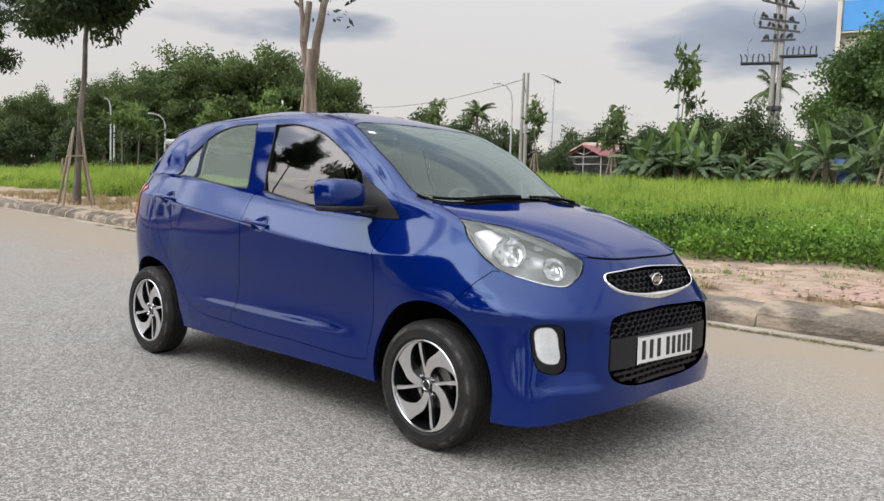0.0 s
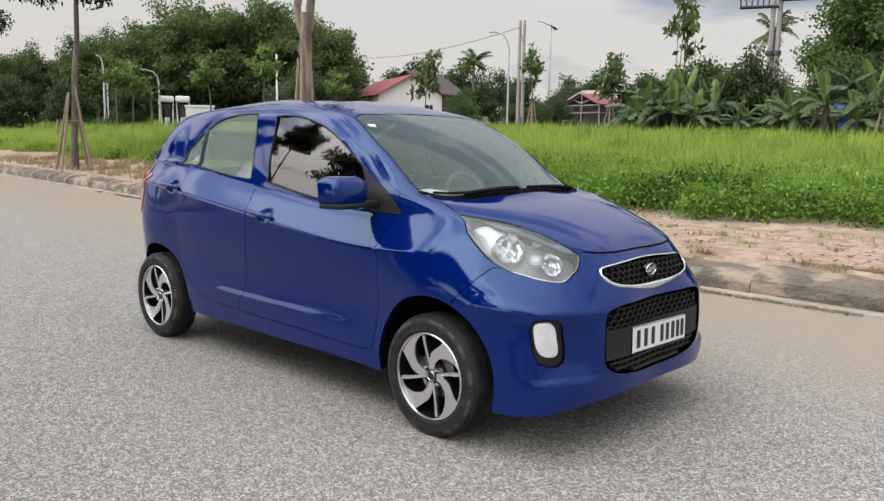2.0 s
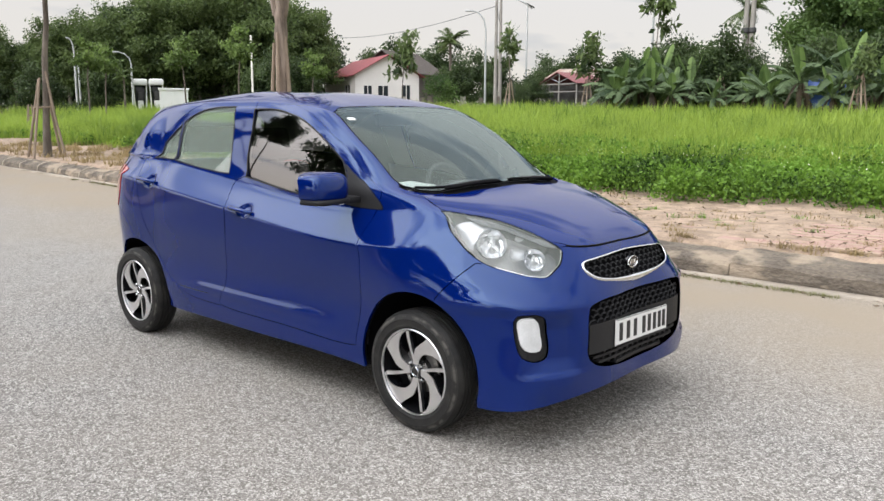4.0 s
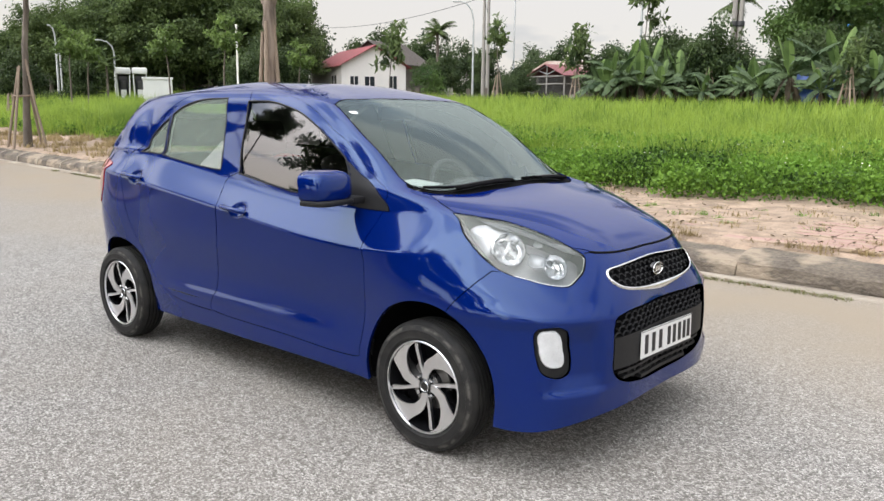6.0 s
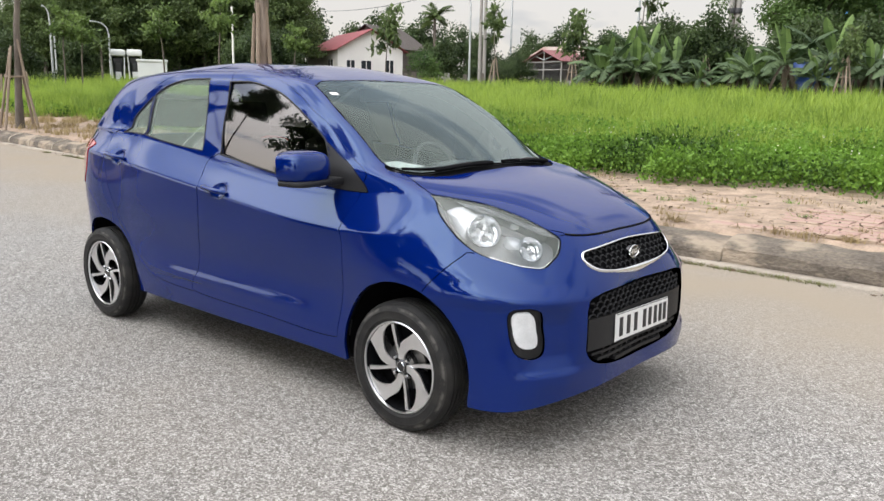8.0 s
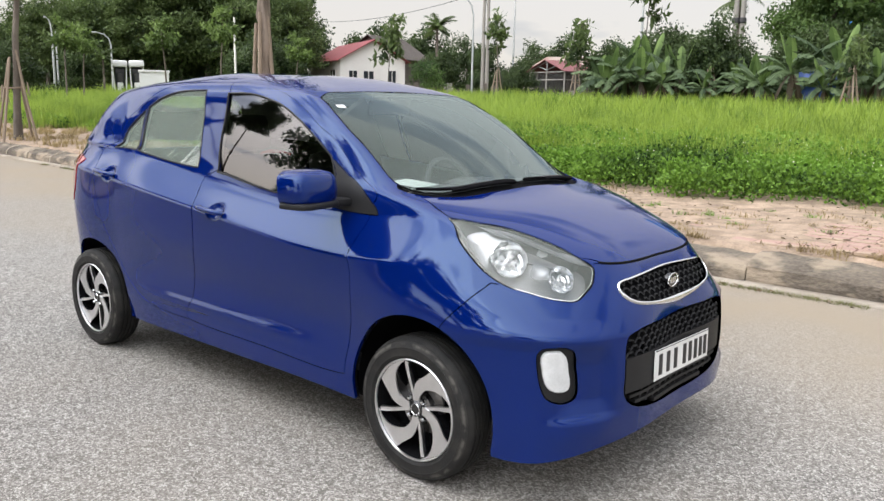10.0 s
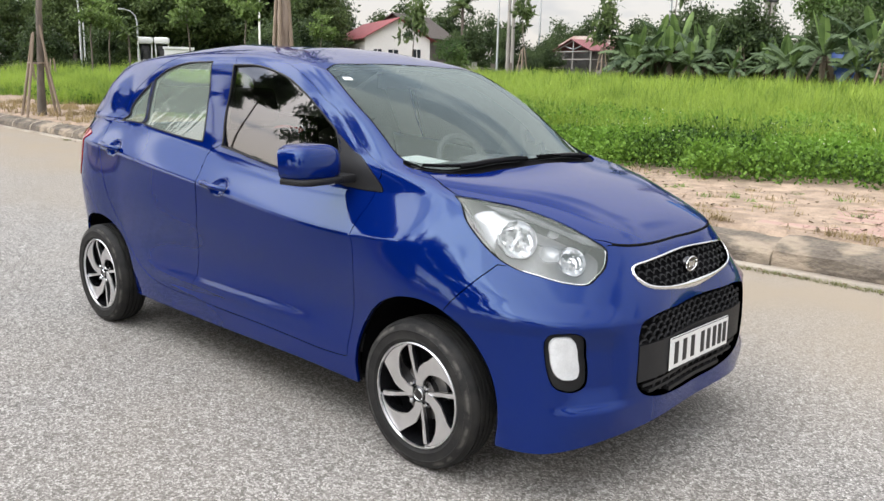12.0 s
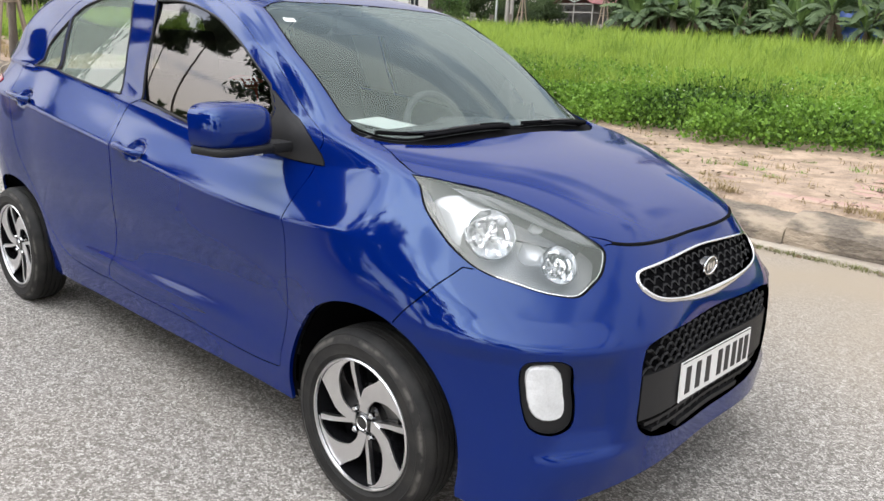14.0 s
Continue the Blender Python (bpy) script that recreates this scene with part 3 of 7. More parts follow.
def lathe(bm, profile, axis="y", centre=(0, 0, 0), steps=48, closed=False):
    """Turns a profile of (radius, along) round an axis."""
    rings = []
    for k in range(steps):
        a = k * math.tau / steps
        ring = []
        for r, h in profile:
            c, s = r * math.cos(a), r * math.sin(a)
            p = {"y": (c, h, s), "x": (h, c, s), "z": (c, s, h)}[axis]
            ring.append(bm.verts.new(Vector(p) + Vector(centre)))
        rings.append(ring)
    n = len(profile)
    for k in range(steps):
        a, b = rings[k], rings[(k + 1) % steps]
        for i in range(n if closed else n - 1):
            j = (i + 1) % n
            bm.faces.new((a[i], a[j], b[j], b[i]))
    return bm


def prism(bm, outline, y0, y1, bevel=0.0):
    """A flat shape given in (x, z), from y0 to y1."""
    a = [bm.verts.new((x, y0, z)) for x, z in outline]
    b = [bm.verts.new((x, y1, z)) for x, z in outline]
    f = [bm.faces.new(a), bm.faces.new(b[::-1])]
    n = len(a)
    side = [bm.faces.new((a[(i + 1) % n], a[i], b[i], b[(i + 1) % n])) for i in range(n)]
    if bevel:
        bmesh.ops.bevel(bm, geom=list(f[0].edges), offset=bevel, segments=1, affect="EDGES")
    bmesh.ops.triangulate(bm, faces=[g for g in bm.faces if len(g.verts) > 8])
    return bm


def smooth_loop(points, corners=(), n=10, closed=True):
    """A dense smooth curve through points; corners: the numbers of points that stay sharp."""
    p = np.asarray(points, float)
    out, k = [], len(p)
    for i in range(k if closed else k - 1):
        idx = [(i - 1) % k, i, (i + 1) % k, (i + 2) % k] if closed else [max(i - 1, 0), i, i + 1, min(i + 2, k - 1)]
        f = (np.arange(n) / n)[:, None]
        q = [np.repeat(p[j][None], n, 0) for j in idx]
        if not closed and i == 0:
            q[0] = 2 * q[1] - q[2]
        if not closed and i == k - 2:
            q[3] = 2 * q[2] - q[1]
        out.append(hermite(*q, f, float(i in corners), float((i + 1) % k in corners)))
    out = np.concatenate(out)
    return out if closed else np.concatenate([out, p[-1:]])



# ---- ground, road, kerb and pavement


def swell(x):
    """The land rises gently along the road, away to the west."""
    return .012 * np.maximum(0.0, -np.asarray(x, float) - 2.0) ** 1.0 * (np.asarray(x) > -120) + 1.416 * (np.asarray(x) <= -120)


def kerb_y(x):
    return 3.12 - .022 * np.asarray(x, float)


def land(x, y):
    """Height of the open ground."""
    x, y = np.asarray(x, float), np.asarray(y, float)
    d = y - kerb_y(x)
    far = .24 + .035 * np.clip(d - 2.8, 0, 60) + .012 * np.clip(d - 62.8, 0, 200)
    return swell(x) + np.where(d > .3, far, np.where(d < -10.4, .12, -.08))


def ground_height(x, y):
    """The soil lies under the road, the kerb and the sand of the pavement."""
    d = np.asarray(y, float) - kerb_y(x)
    return np.where((d > .3) & (d < 1.0), swell(x) - .08, np.where((d >= 1.0) & (d < 4.6), land(x, y) - .07, land(x, y)))


def grid_mesh(name, xs, ys, height, mat, label="", category="", kind="structure", parent=None):
    gx, gy = np.meshgrid(xs, ys)
    p = np.stack([gx.ravel(), gy.ravel(), height(gx.ravel(), gy.ravel())], 1)
    n = len(xs)
    i, j = (g.ravel() for g in np.meshgrid(np.arange(n - 1), np.arange(len(ys) - 1)))
    a = j * n + i
    ob = fast_mesh(name, p, np.stack([a, a + 1, a + n + 1, a + n], 1), mat, True)
    ob.parent = parent
    return tagged(ob, label, category, "", kind)


def fast_mesh(name, verts, faces, mat, smooth=False):
    """A mesh from arrays; faces: rows of three or four corners."""
    me = bpy.data.meshes.new(name)
    verts, faces = np.asarray(verts, np.float32), np.asarray(faces, np.int32)
    k = faces.shape[1]
    me.vertices.add(len(verts))
    me.vertices.foreach_set("co", verts.ravel())
    me.loops.add(faces.size)
    me.loops.foreach_set("vertex_index", faces.ravel())
    me.polygons.add(len(faces))
    me.polygons.foreach_set("loop_start", np.arange(0, faces.size, k, dtype=np.int32))
    me.polygons.foreach_set("use_smooth", np.full(len(faces), smooth))
    me.update(calc_edges=True)
    me.materials.append(mat)
    return new(name, me)


steps = lambda a, b, n: list(np.linspace(a, b, n))
grid_mesh("ground", steps(-600, -120, 9)[:-1] + steps(-120, 60, 181) + steps(60, 600, 10)[1:], steps(-600, -30, 8)[:-1] + steps(-30, 2, 33)[:-1] + steps(2, 8, 61)[:-1] + steps(8, 70, 63) + steps(80, 800, 12),
          ground_height, SOIL, "dark soil of the open field beside the road", "ground")
road_x = steps(-150, -30, 25)[:-1] + steps(-30, 12, 127)[:-1] + steps(12, 100, 23)


def strip(name, x_list, offsets, heights, mat, label, category, rough=0.0, parent=None):
    """A band along the kerb line: offsets from it and heights over the road."""
    xs = np.array(x_list)
    p, n = [], len(xs)
    for o, h in zip(offsets, heights):
        z = swell(xs) + h
        if rough:
            z = z + rough * np.array([noise.noise(Vector((x * 1.3, o * 1.7, 0))) + .5 * noise.noise(Vector((x * 4.1, o * 4.3, 5))) for x in xs])
        p.append(np.stack([xs, kerb_y(xs) + o, z], 1))
    p = np.concatenate(p)
    i, j = (g.ravel() for g in np.meshgrid(np.arange(n - 1), np.arange(len(offsets) - 1)))
    a = j * n + i
    ob = fast_mesh(name, p, np.stack([a, a + 1, a + n + 1, a + n], 1), mat, True)
    ob.parent = parent
    return tagged(ob, label, category, "", "structure")


strip("road", road_x, [-10.2, -8, -6, -4, -2, -1, .245], [-.06, -.02, 0, .004, 0, 0, 0], ASPHALT, "pale worn asphalt road", "road")
strip("gutter", road_x, [.238, .24, .30, .39, .40], [-.02, .012, .016, .02, -.02], CONCRETE, "narrow stained concrete gutter", "gutter")
pavement = strip("pavement", steps(-90, -24, 40)[:-1] + steps(-24, 12, 241)[:-1] + steps(12, 40, 10), [.66, .72, .8, 1.0, 1.25, 1.5, 1.75, 2.0, 2.25, 2.5, 2.75, 3.0, 3.25, 3.5, 4.1, 4.5, 4.8], [.15, .212, .235, .245, .25, .25, .25, .252, .256, .26, .264, .27, .278, .288, .305, .31, .27], EARTH,
                 "sandy pavement with worn pink pavers", "pavement", .014)
strip("verge", steps(-90, 40, 60), [-16, -11.2, -10.4, -10.2, -10.19], [.14, .14, .15, .1, -.1], EARTH, "bare verge across the road", "verge", .02)

# kerb stones with a sloping face
bm = bmesh.new()
prof = [(.36, -.06), (.363, .03), (.38, .115), (.415, .148), (.52, .185), (.66, .214), (.70, .20), (.70, -.06)]
rows = []
for x in (-.499, -.487, -.35, -.2, -.05, .1, .25, .38, .487, .499):
    inset = .003 if abs(x) > .495 else 0
    rows.append([bm.verts.new((x, y + (inset if 0 < i < 6 else 0) * .6, z - (inset if 0 < i < 6 else 0) + .022 * noise.noise(Vector((x * 6, y * 7, z * 9))))) for i, (y, z) in enumerate(prof)])
for a, b in zip(rows, rows[1:]):
    for i in range(len(prof) - 1):
        bm.faces.new((a[i], b[i], b[i + 1], a[i + 1]))
bm.faces.new(rows[0])
bm.faces.new(rows[-1][::-1])
bmesh.ops.recalc_face_normals(bm, faces=bm.faces)
stone = bpy.data.meshes.new("kerb_stone")
bm.to_mesh(stone)
bm.free()
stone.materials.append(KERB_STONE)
kerb = tagged(new("kerb"), "row of worn sloping concrete kerb stones", "kerb", "", "structure")
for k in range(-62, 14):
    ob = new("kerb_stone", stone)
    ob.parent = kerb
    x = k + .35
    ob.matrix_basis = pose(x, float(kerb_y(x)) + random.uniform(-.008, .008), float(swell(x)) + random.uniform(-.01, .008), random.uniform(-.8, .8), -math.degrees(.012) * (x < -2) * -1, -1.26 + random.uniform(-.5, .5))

# pale mortar in the joints further along
bm = bmesh.new()
for x in (-.016, .016):
    rows = [bm.verts.new((x, y - .006, z + .006)) for y, z in prof[1:6]]
    if x > 0:
        for k in range(4):
            bm.faces.new((first[k], rows[k], rows[k + 1], first[k + 1]))
    first = rows
r = bmesh.ops.extrude_face_region(bm, geom=bm.faces[:])
bmesh.ops.translate(bm, verts=[q for q in r["geom"] if isinstance(q, bmesh.types.BMVert)], vec=(0, .03, -.02))
bmesh.ops.recalc_face_normals(bm, faces=bm.faces)
joint = bpy.data.meshes.new("mortar_joint")
bm.to_mesh(joint)
bm.free()
joint.materials.append(MORTAR)
for k in range(-45, -5):
    ob = new("mortar_joint", joint)
    ob.parent = kerb
    x = k + .85
    ob.matrix_basis = pose(x, float(kerb_y(x)) + random.uniform(-.004, .004), float(swell(x)) + random.uniform(-.006, .002), 0, 0, -1.26 + random.uniform(-6, 6))


# ---- plants
def blades(points, height, width, lean, rng, bend=.35, parts=3):
    """Grass blades: tapering bent strips; points (n, 3), height (n,)."""
    n = len(points)
    a = rng.uniform(0, math.tau, n)
    side = np.stack([np.cos(a), np.sin(a), np.zeros(n)], 1)
    b = a + math.pi / 2 + rng.normal(0, .5, n)
    out = np.stack([np.cos(b), np.sin(b), np.zeros(n)], 1)
    l = rng.uniform(.2, 1, n) * lean
    verts = []
    for k in range(parts + 1):
        f = k / parts
        mid = points + np.array([0, 0, 1.0]) * (height * (f - bend * l * f ** 3))[:, None] + out * (height * l * f ** 2)[:, None]
        w = (width * (1 - f) ** .7)[:, None] * side / 2
        verts += [mid - w, mid + w] if k < parts else [mid]
    v = np.stack(verts, 1)
    m = v.shape[1]
    base = np.arange(n)[:, None] * m
    tri = []
    for k in range(parts - 1):
        tri += [[2 * k, 2 * k + 1, 2 * k + 3], [2 * k, 2 * k + 3, 2 * k + 2]]
    tri += [[2 * parts - 2, 2 * parts - 1, 2 * parts]]
    f = (base[:, None, :] + np.array(tri)[None]).reshape(-1, 3)
    return v.reshape(-1, 3), f


def leaves(points, size, rng, droop=.3, long=1.7, facing=None):
    """Leaf cards: folded lozenges of two triangles each side of a midrib."""
    n = len(points)
    d = rng.normal(0, 1, (n, 3))
    if facing is not None:
        d = d * .7 + facing
    d[:, 2] -= droop
    d /= np.linalg.norm(d, axis=1, keepdims=True)
    s = np.cross(d, rng.normal(0, 1, (n, 3)))
    s /= np.maximum(np.linalg.norm(s, axis=1, keepdims=True), 1e-6)
    u = np.cross(s, d)
    size = np.asarray(size) * np.ones(n)
    L, W = (size * long)[:, None], size[:, None]
    v = np.stack([points, points + d * L * .45 + s * W * .5 + u * W * .12, points + d * L, points + d * L * .45 - s * W * .5 + u * W * .12], 1)
    base = np.arange(n)[:, None] * 4
    return v.reshape(-1, 3), (base + np.array([[0, 1, 2, 3]])).reshape(-1, 4)


def limb_points(start, way, length, rng, n=5, curl=.25):
    pts, p, d = [Vector(start)], Vector(start), Vector(way).normalized()
    for _ in range(n):
        d = (d + Vector(rng.normal(0, curl, 3)) * .5).normalized()
        p = p + d * (length / n)
        pts.append(p.copy())
    return pts


def make_tree(name, seed, height, trunk_r, fork, crown_r, crown_h, leaf, count, leaf_mat, bark_mat=None, limbs=9, clump=.45, droop=.3, lean=(0, 0), flat=.75, bare=0.0, label="", category="tree", long=1.7):
    """A tree: tapered trunk, limbs that leave it above the fork, and leaves in clumps at the limbs' ends."""
    rng = np.random.default_rng(seed)
    tree = tagged(new(name), label, category)
    bm = bmesh.new()
    n = 8
    spine = [Vector((lean[0] * (k / n) ** 1.5 + rng.normal(0, trunk_r * .25) * (k > 0), lean[1] * (k / n) ** 1.5 + rng.normal(0, trunk_r * .25) * (k > 0), height * (k / n) * (fork + (1 - fork) * .55))) for k in range(n + 1)]
    rad = [trunk_r * (1.25 if k == 0 else 1 - .62 * k / n) for k in range(n + 1)]
    tube(bm, spine, rad, 10)
    ends = []
    for k in range(limbs):
        f = fork + (1 - fork) * (k + .5) / limbs
        i = min(n - 1, int(fork * n + (n - fork * n) * k / limbs * .9))
        start = spine[i].lerp(spine[i + 1], rng.uniform(0, 1))
        a = k * 2.4 + rng.uniform(-.4, .4)
        rise = .25 + 1.1 * (k / limbs)
        reach = crown_r * rng.uniform(.65, 1.0) * (1 - .35 * (k / limbs) ** 2)
        pts = limb_points(start, (math.cos(a), math.sin(a), rise * flat), reach * 1.15, rng)
        r0 = trunk_r * .42 * (1 - .5 * k / limbs)
        tube(bm, pts, [max(.008, r0 * (1 - j / 5.6)) for j in range(6)], 6)
        for j in (2, 3, 4, 5):
            ends.append(pts[j])
            sub = limb_points(pts[j], rng.normal(0, 1, 3) * [1, 1, .6] + [0, 0, .2], crown_r * .4, rng, 3)
            tube(bm, sub, [max(.006, r0 * .4 * (1 - q / 3.4)) for q in range(4)], 5)
            ends += sub[1:]
    part("trunk", bm, bark_mat or BARK, tree, "", 60)
    centre = Vector(spine[-1]) * .5 + Vector((lean[0], lean[1], height - crown_h / 2)) * .5
    ends = np.array([tuple(e) for e in ends])
    if bare:
        ends = ends[rng.random(len(ends)) > bare]
    pick = ends[rng.integers(0, len(ends), count)]
    ball = rng.normal(0, 1, (count, 3))
    ball *= (rng.random(count) ** .45 / np.linalg.norm(ball, axis=1))[:, None]
    pts = pick + ball * clump * 1.9 * np.array([1, 1, .7])
    v, f = leaves(pts, leaf * rng.uniform(.6, 1.3, count), rng, droop, long)
    crown = fast_mesh("crown", v, f, leaf_mat)
    crown.parent = tree
    return tree


def stand(tree, x, y, turn=0.0, size=1.0, sink=.05, tall=None):
    tree.matrix_basis = pose(x, y, float(land(x, y)) - sink, 0, 0, turn) @ Matrix.Diagonal((size, size, tall or size, 1))
    return tree


def again(tree, x, y, turn=0.0, size=1.0, tall=None, label="", sink=.05):
    ob = copy_thing(tree, Matrix.Identity(4))
    stand(ob, x, y, turn, size, sink, tall)
    return tagged(ob, label)


def stake_frame(x, y, r, h, label="four leaning wooden stakes tied round a young tree", thick=1.0):
    """Stakes that lean against a trunk, with a tie of short rails."""
    z = float(land(x, y)) - .05
    frame_ob = tagged(new("tree_stakes"), label, "stakes", "tree stakes")
    frame_ob.matrix_basis = pose(x, y, z)
    for k in range(4):
        a = .6 + k * math.pi / 2 + random.uniform(-.2, .2)
        bm = bmesh.new()
        c, s = math.cos(a), math.sin(a)
        tube(bm, [(r * c, r * s, 0), (r * .52 * c, r * .52 * s, h * .55), (.09 * c, .09 * s, h * random.uniform(.95, 1.1))], [.042 * thick, .04 * thick, .034 * thick], 7)
        part("stake", bm, STAKE, frame_ob, "", 50)
    for k in range(4):
        a, b = .6 + k * math.pi / 2, .6 + (k + 1) * math.pi / 2
        q = r * .45
        bm = bmesh.new()
        tube(bm, [(q * math.cos(a) * 1.1, q * math.sin(a) * 1.1, h * .62), (q * math.cos(b) * 1.1, q * math.sin(b) * 1.1, h * .62 + .03)], .02, 6)
        part("rail", bm, STAKE, frame_ob, "", 50)
    return frame_ob


# street trees along the pavement
street = make_tree("street_tree", 11, 6.95, .085, .70, 2.1, 1.9, .06, 26000, LEAF_SHADE, limbs=15, clump=.2, droop=.5, lean=(-.30, -.30), flat=.42, long=2.6, label="young street tree with a spreading dark crown")
stand(street, -15.3, 4.5, 180)
stake_frame(-15.3, 4.5, .50, 1.85, thick=.72)


def forked_tree():
    """A street tree that parts into two pale upright stems with few leaves."""
    rng = np.random.default_rng(23)
    tree = tagged(new("forked_tree"), "forked street tree with pale peeling bark and few leaves", "tree")
    bm = bmesh.new()
    trunk = smooth_loop([(0, 0, 0), (.03, .02, .8), (-.01, .03, 1.5), (.02, .01, 2.1), (.0, .02, 2.6), (.01, .02, 2.9)], (), 5, False)
    tube(bm, [tuple(q) for q in trunk], [.108 - .022 * i / 25 + .006 * math.sin(i * 1.9) for i in range(len(trunk))], 14)
    stems = [[(.03, .04, 2.6), (.06, .08, 3.0), (.10, .13, 3.4), (.15, .20, 3.9), (.17, .23, 4.4), (.2, .3, 6.2)], [(-.04, -.04, 2.6), (-.06, -.08, 3.0), (-.07, -.09, 3.35), (-.10, -.13, 3.75), (-.14, -.18, 4.3), (-.2, -.26, 6.0)]]
    for k, stem in enumerate(stems):
        tube(bm, [tuple(q) for q in smooth_loop(stem, (), 3, False)], [((.072 if k == 0 else .046) + .006 * math.sin(2.3 * i)) * (1 - .03 * i) for i in range(16)], 9)
    tube(bm, [(-.05, -.08, 3.0), (-.02, -.05, 3.3), (-.01, -.03, 3.62)], [.05, .055, .045], 7)
    tube(bm, [(-.10, -.12, 3.55), (-.15, -.19, 3.62)], [.03, .02], 6)
    ends = []
    for stem in stems:
        for k in range(5):
            pts = limb_points(stem[4 if k < 3 else 5], (rng.normal(), rng.normal(), .5), 1.5, rng)
            tube(bm, pts, [.04, .034, .028, .02, .014, .008], 6)
            ends += pts[2:]
    for w in bm.verts:
        w.co += Vector((noise.noise(w.co * 7), noise.noise(w.co * 7 + Vector((5, 3, 1))), 0)) * .028
    part("trunk", bm, PALE_BARK, tree, "pale peeling bark", 60)
    ends = np.array([tuple(e) for e in ends])
    p = ends[rng.integers(0, len(ends), 1500)] + rng.normal(0, .22, (1500, 3))
    v, f = leaves(p, .075 * rng.uniform(.6, 1.3, 1500), rng, .35, 1.9)
    fast_mesh("crown", v, f, LEAF_SHADE).parent = tree
    return tree


pruned = forked_tree()
stand(pruned, -6.75, 4.6, 0)
stake_frame(-6.75, 4.6, .30, 2.2, "tall wooden stakes tied round a forked tree", .8)
again(street, -23.8, 3.9, 150, .95, label="street tree further along the pavement")
# across the road, seen mirrored in the paint and glass
shade = make_tree("street_tree", 14, 8.8, .10, .76, 1.6, 1.8, .08, 15000, LEAF_SHADE, limbs=14, clump=.24, droop=.5, lean=(2.3, .2), flat=.42, long=2.4, label="leaning street tree with a dark crown across the road")
stand(shade, -15.9, -8.0, 0)
for x, y, turn, size in ((-22.3, -8.2, 10, 1.0), (12.5, -8.9, 40, 1.0)):
    again(shade, x, y, turn, size)
broad = make_tree("broad_tree", 15, 10.2, .19, .42, 3.3, 5.0, .12, 26000, LEAF_SHADE, limbs=16, clump=.34, droop=.4, flat=.6, long=2.0, label="broad dense tree on the verge across the road")
stand(broad, -5.1, -9.4, 40)
again(broad, -2.4, -10.4, 250, 1.0)
again(broad, 7.4, -12.5, 150, 1.0)

# woods behind the field
big = [make_tree("wood_tree", 31 + k, 11.5, .22, .22, 3.6, 8, .15, 18000, LEAF_DARK, limbs=13, clump=.5, droop=.2, flat=.85, label="tall dense dark green tree in the wood") for k in range(3)]
spots = []
rng = np.random.default_rng(3)
for k in range(48):
    f = (k // 3) / 15
    row = k % 3
    tall = np.interp(f, [0, .12, .25, .38, .5, .62, .75, .88, 1.0], [.49, .56, .65, .79, .94, 1.09, 1.13, 1.08, 1.12]) * (1 + .06 * row)
    spots.append((-70 + 13.5 * f - row * 4.5 + rng.uniform(-1, 1), 15 + 29.5 * f + row * 3.2 + rng.uniform(-1, 1), tall * rng.uniform(.86, 1.08)))
for k, (x, y, s) in enumerate(spots):
    if k < 3:
        stand(big[k], x, y, rng.uniform(0, 360), max(.66, s), tall=s)
    else:
        again(big[k % 3], x, y, rng.uniform(0, 360), max(.66, s), tall=s)
# and a wood far across the road, that the paint and glass mirror
for k in range(20):
    s = rng.uniform(.36, .52)
    again(big[k % 3], -78 + 6.2 * k + rng.uniform(-1.5, 1.5), -33 - 4 * (k % 2) + rng.uniform(-1.5, 1.5), rng.uniform(0, 360), s, label="dense dark tree in the wood across the road")

# ---- things beyond the road
HOME = Vector((3.2, -3.0, 0))


def facing(px_x, px_y):
    """Turn about z that points a thing's front at the road where the car stands."""
    d = Vector((px_x, px_y, 0)) - HOME
    return math.degrees(math.atan2(-d.x, d.y))


def spot(x, y, dz=0.0, turn=None):
    return pose(x, y, float(land(x, y)) + dz, 0, 0, facing(x, y) if turn is None else turn)


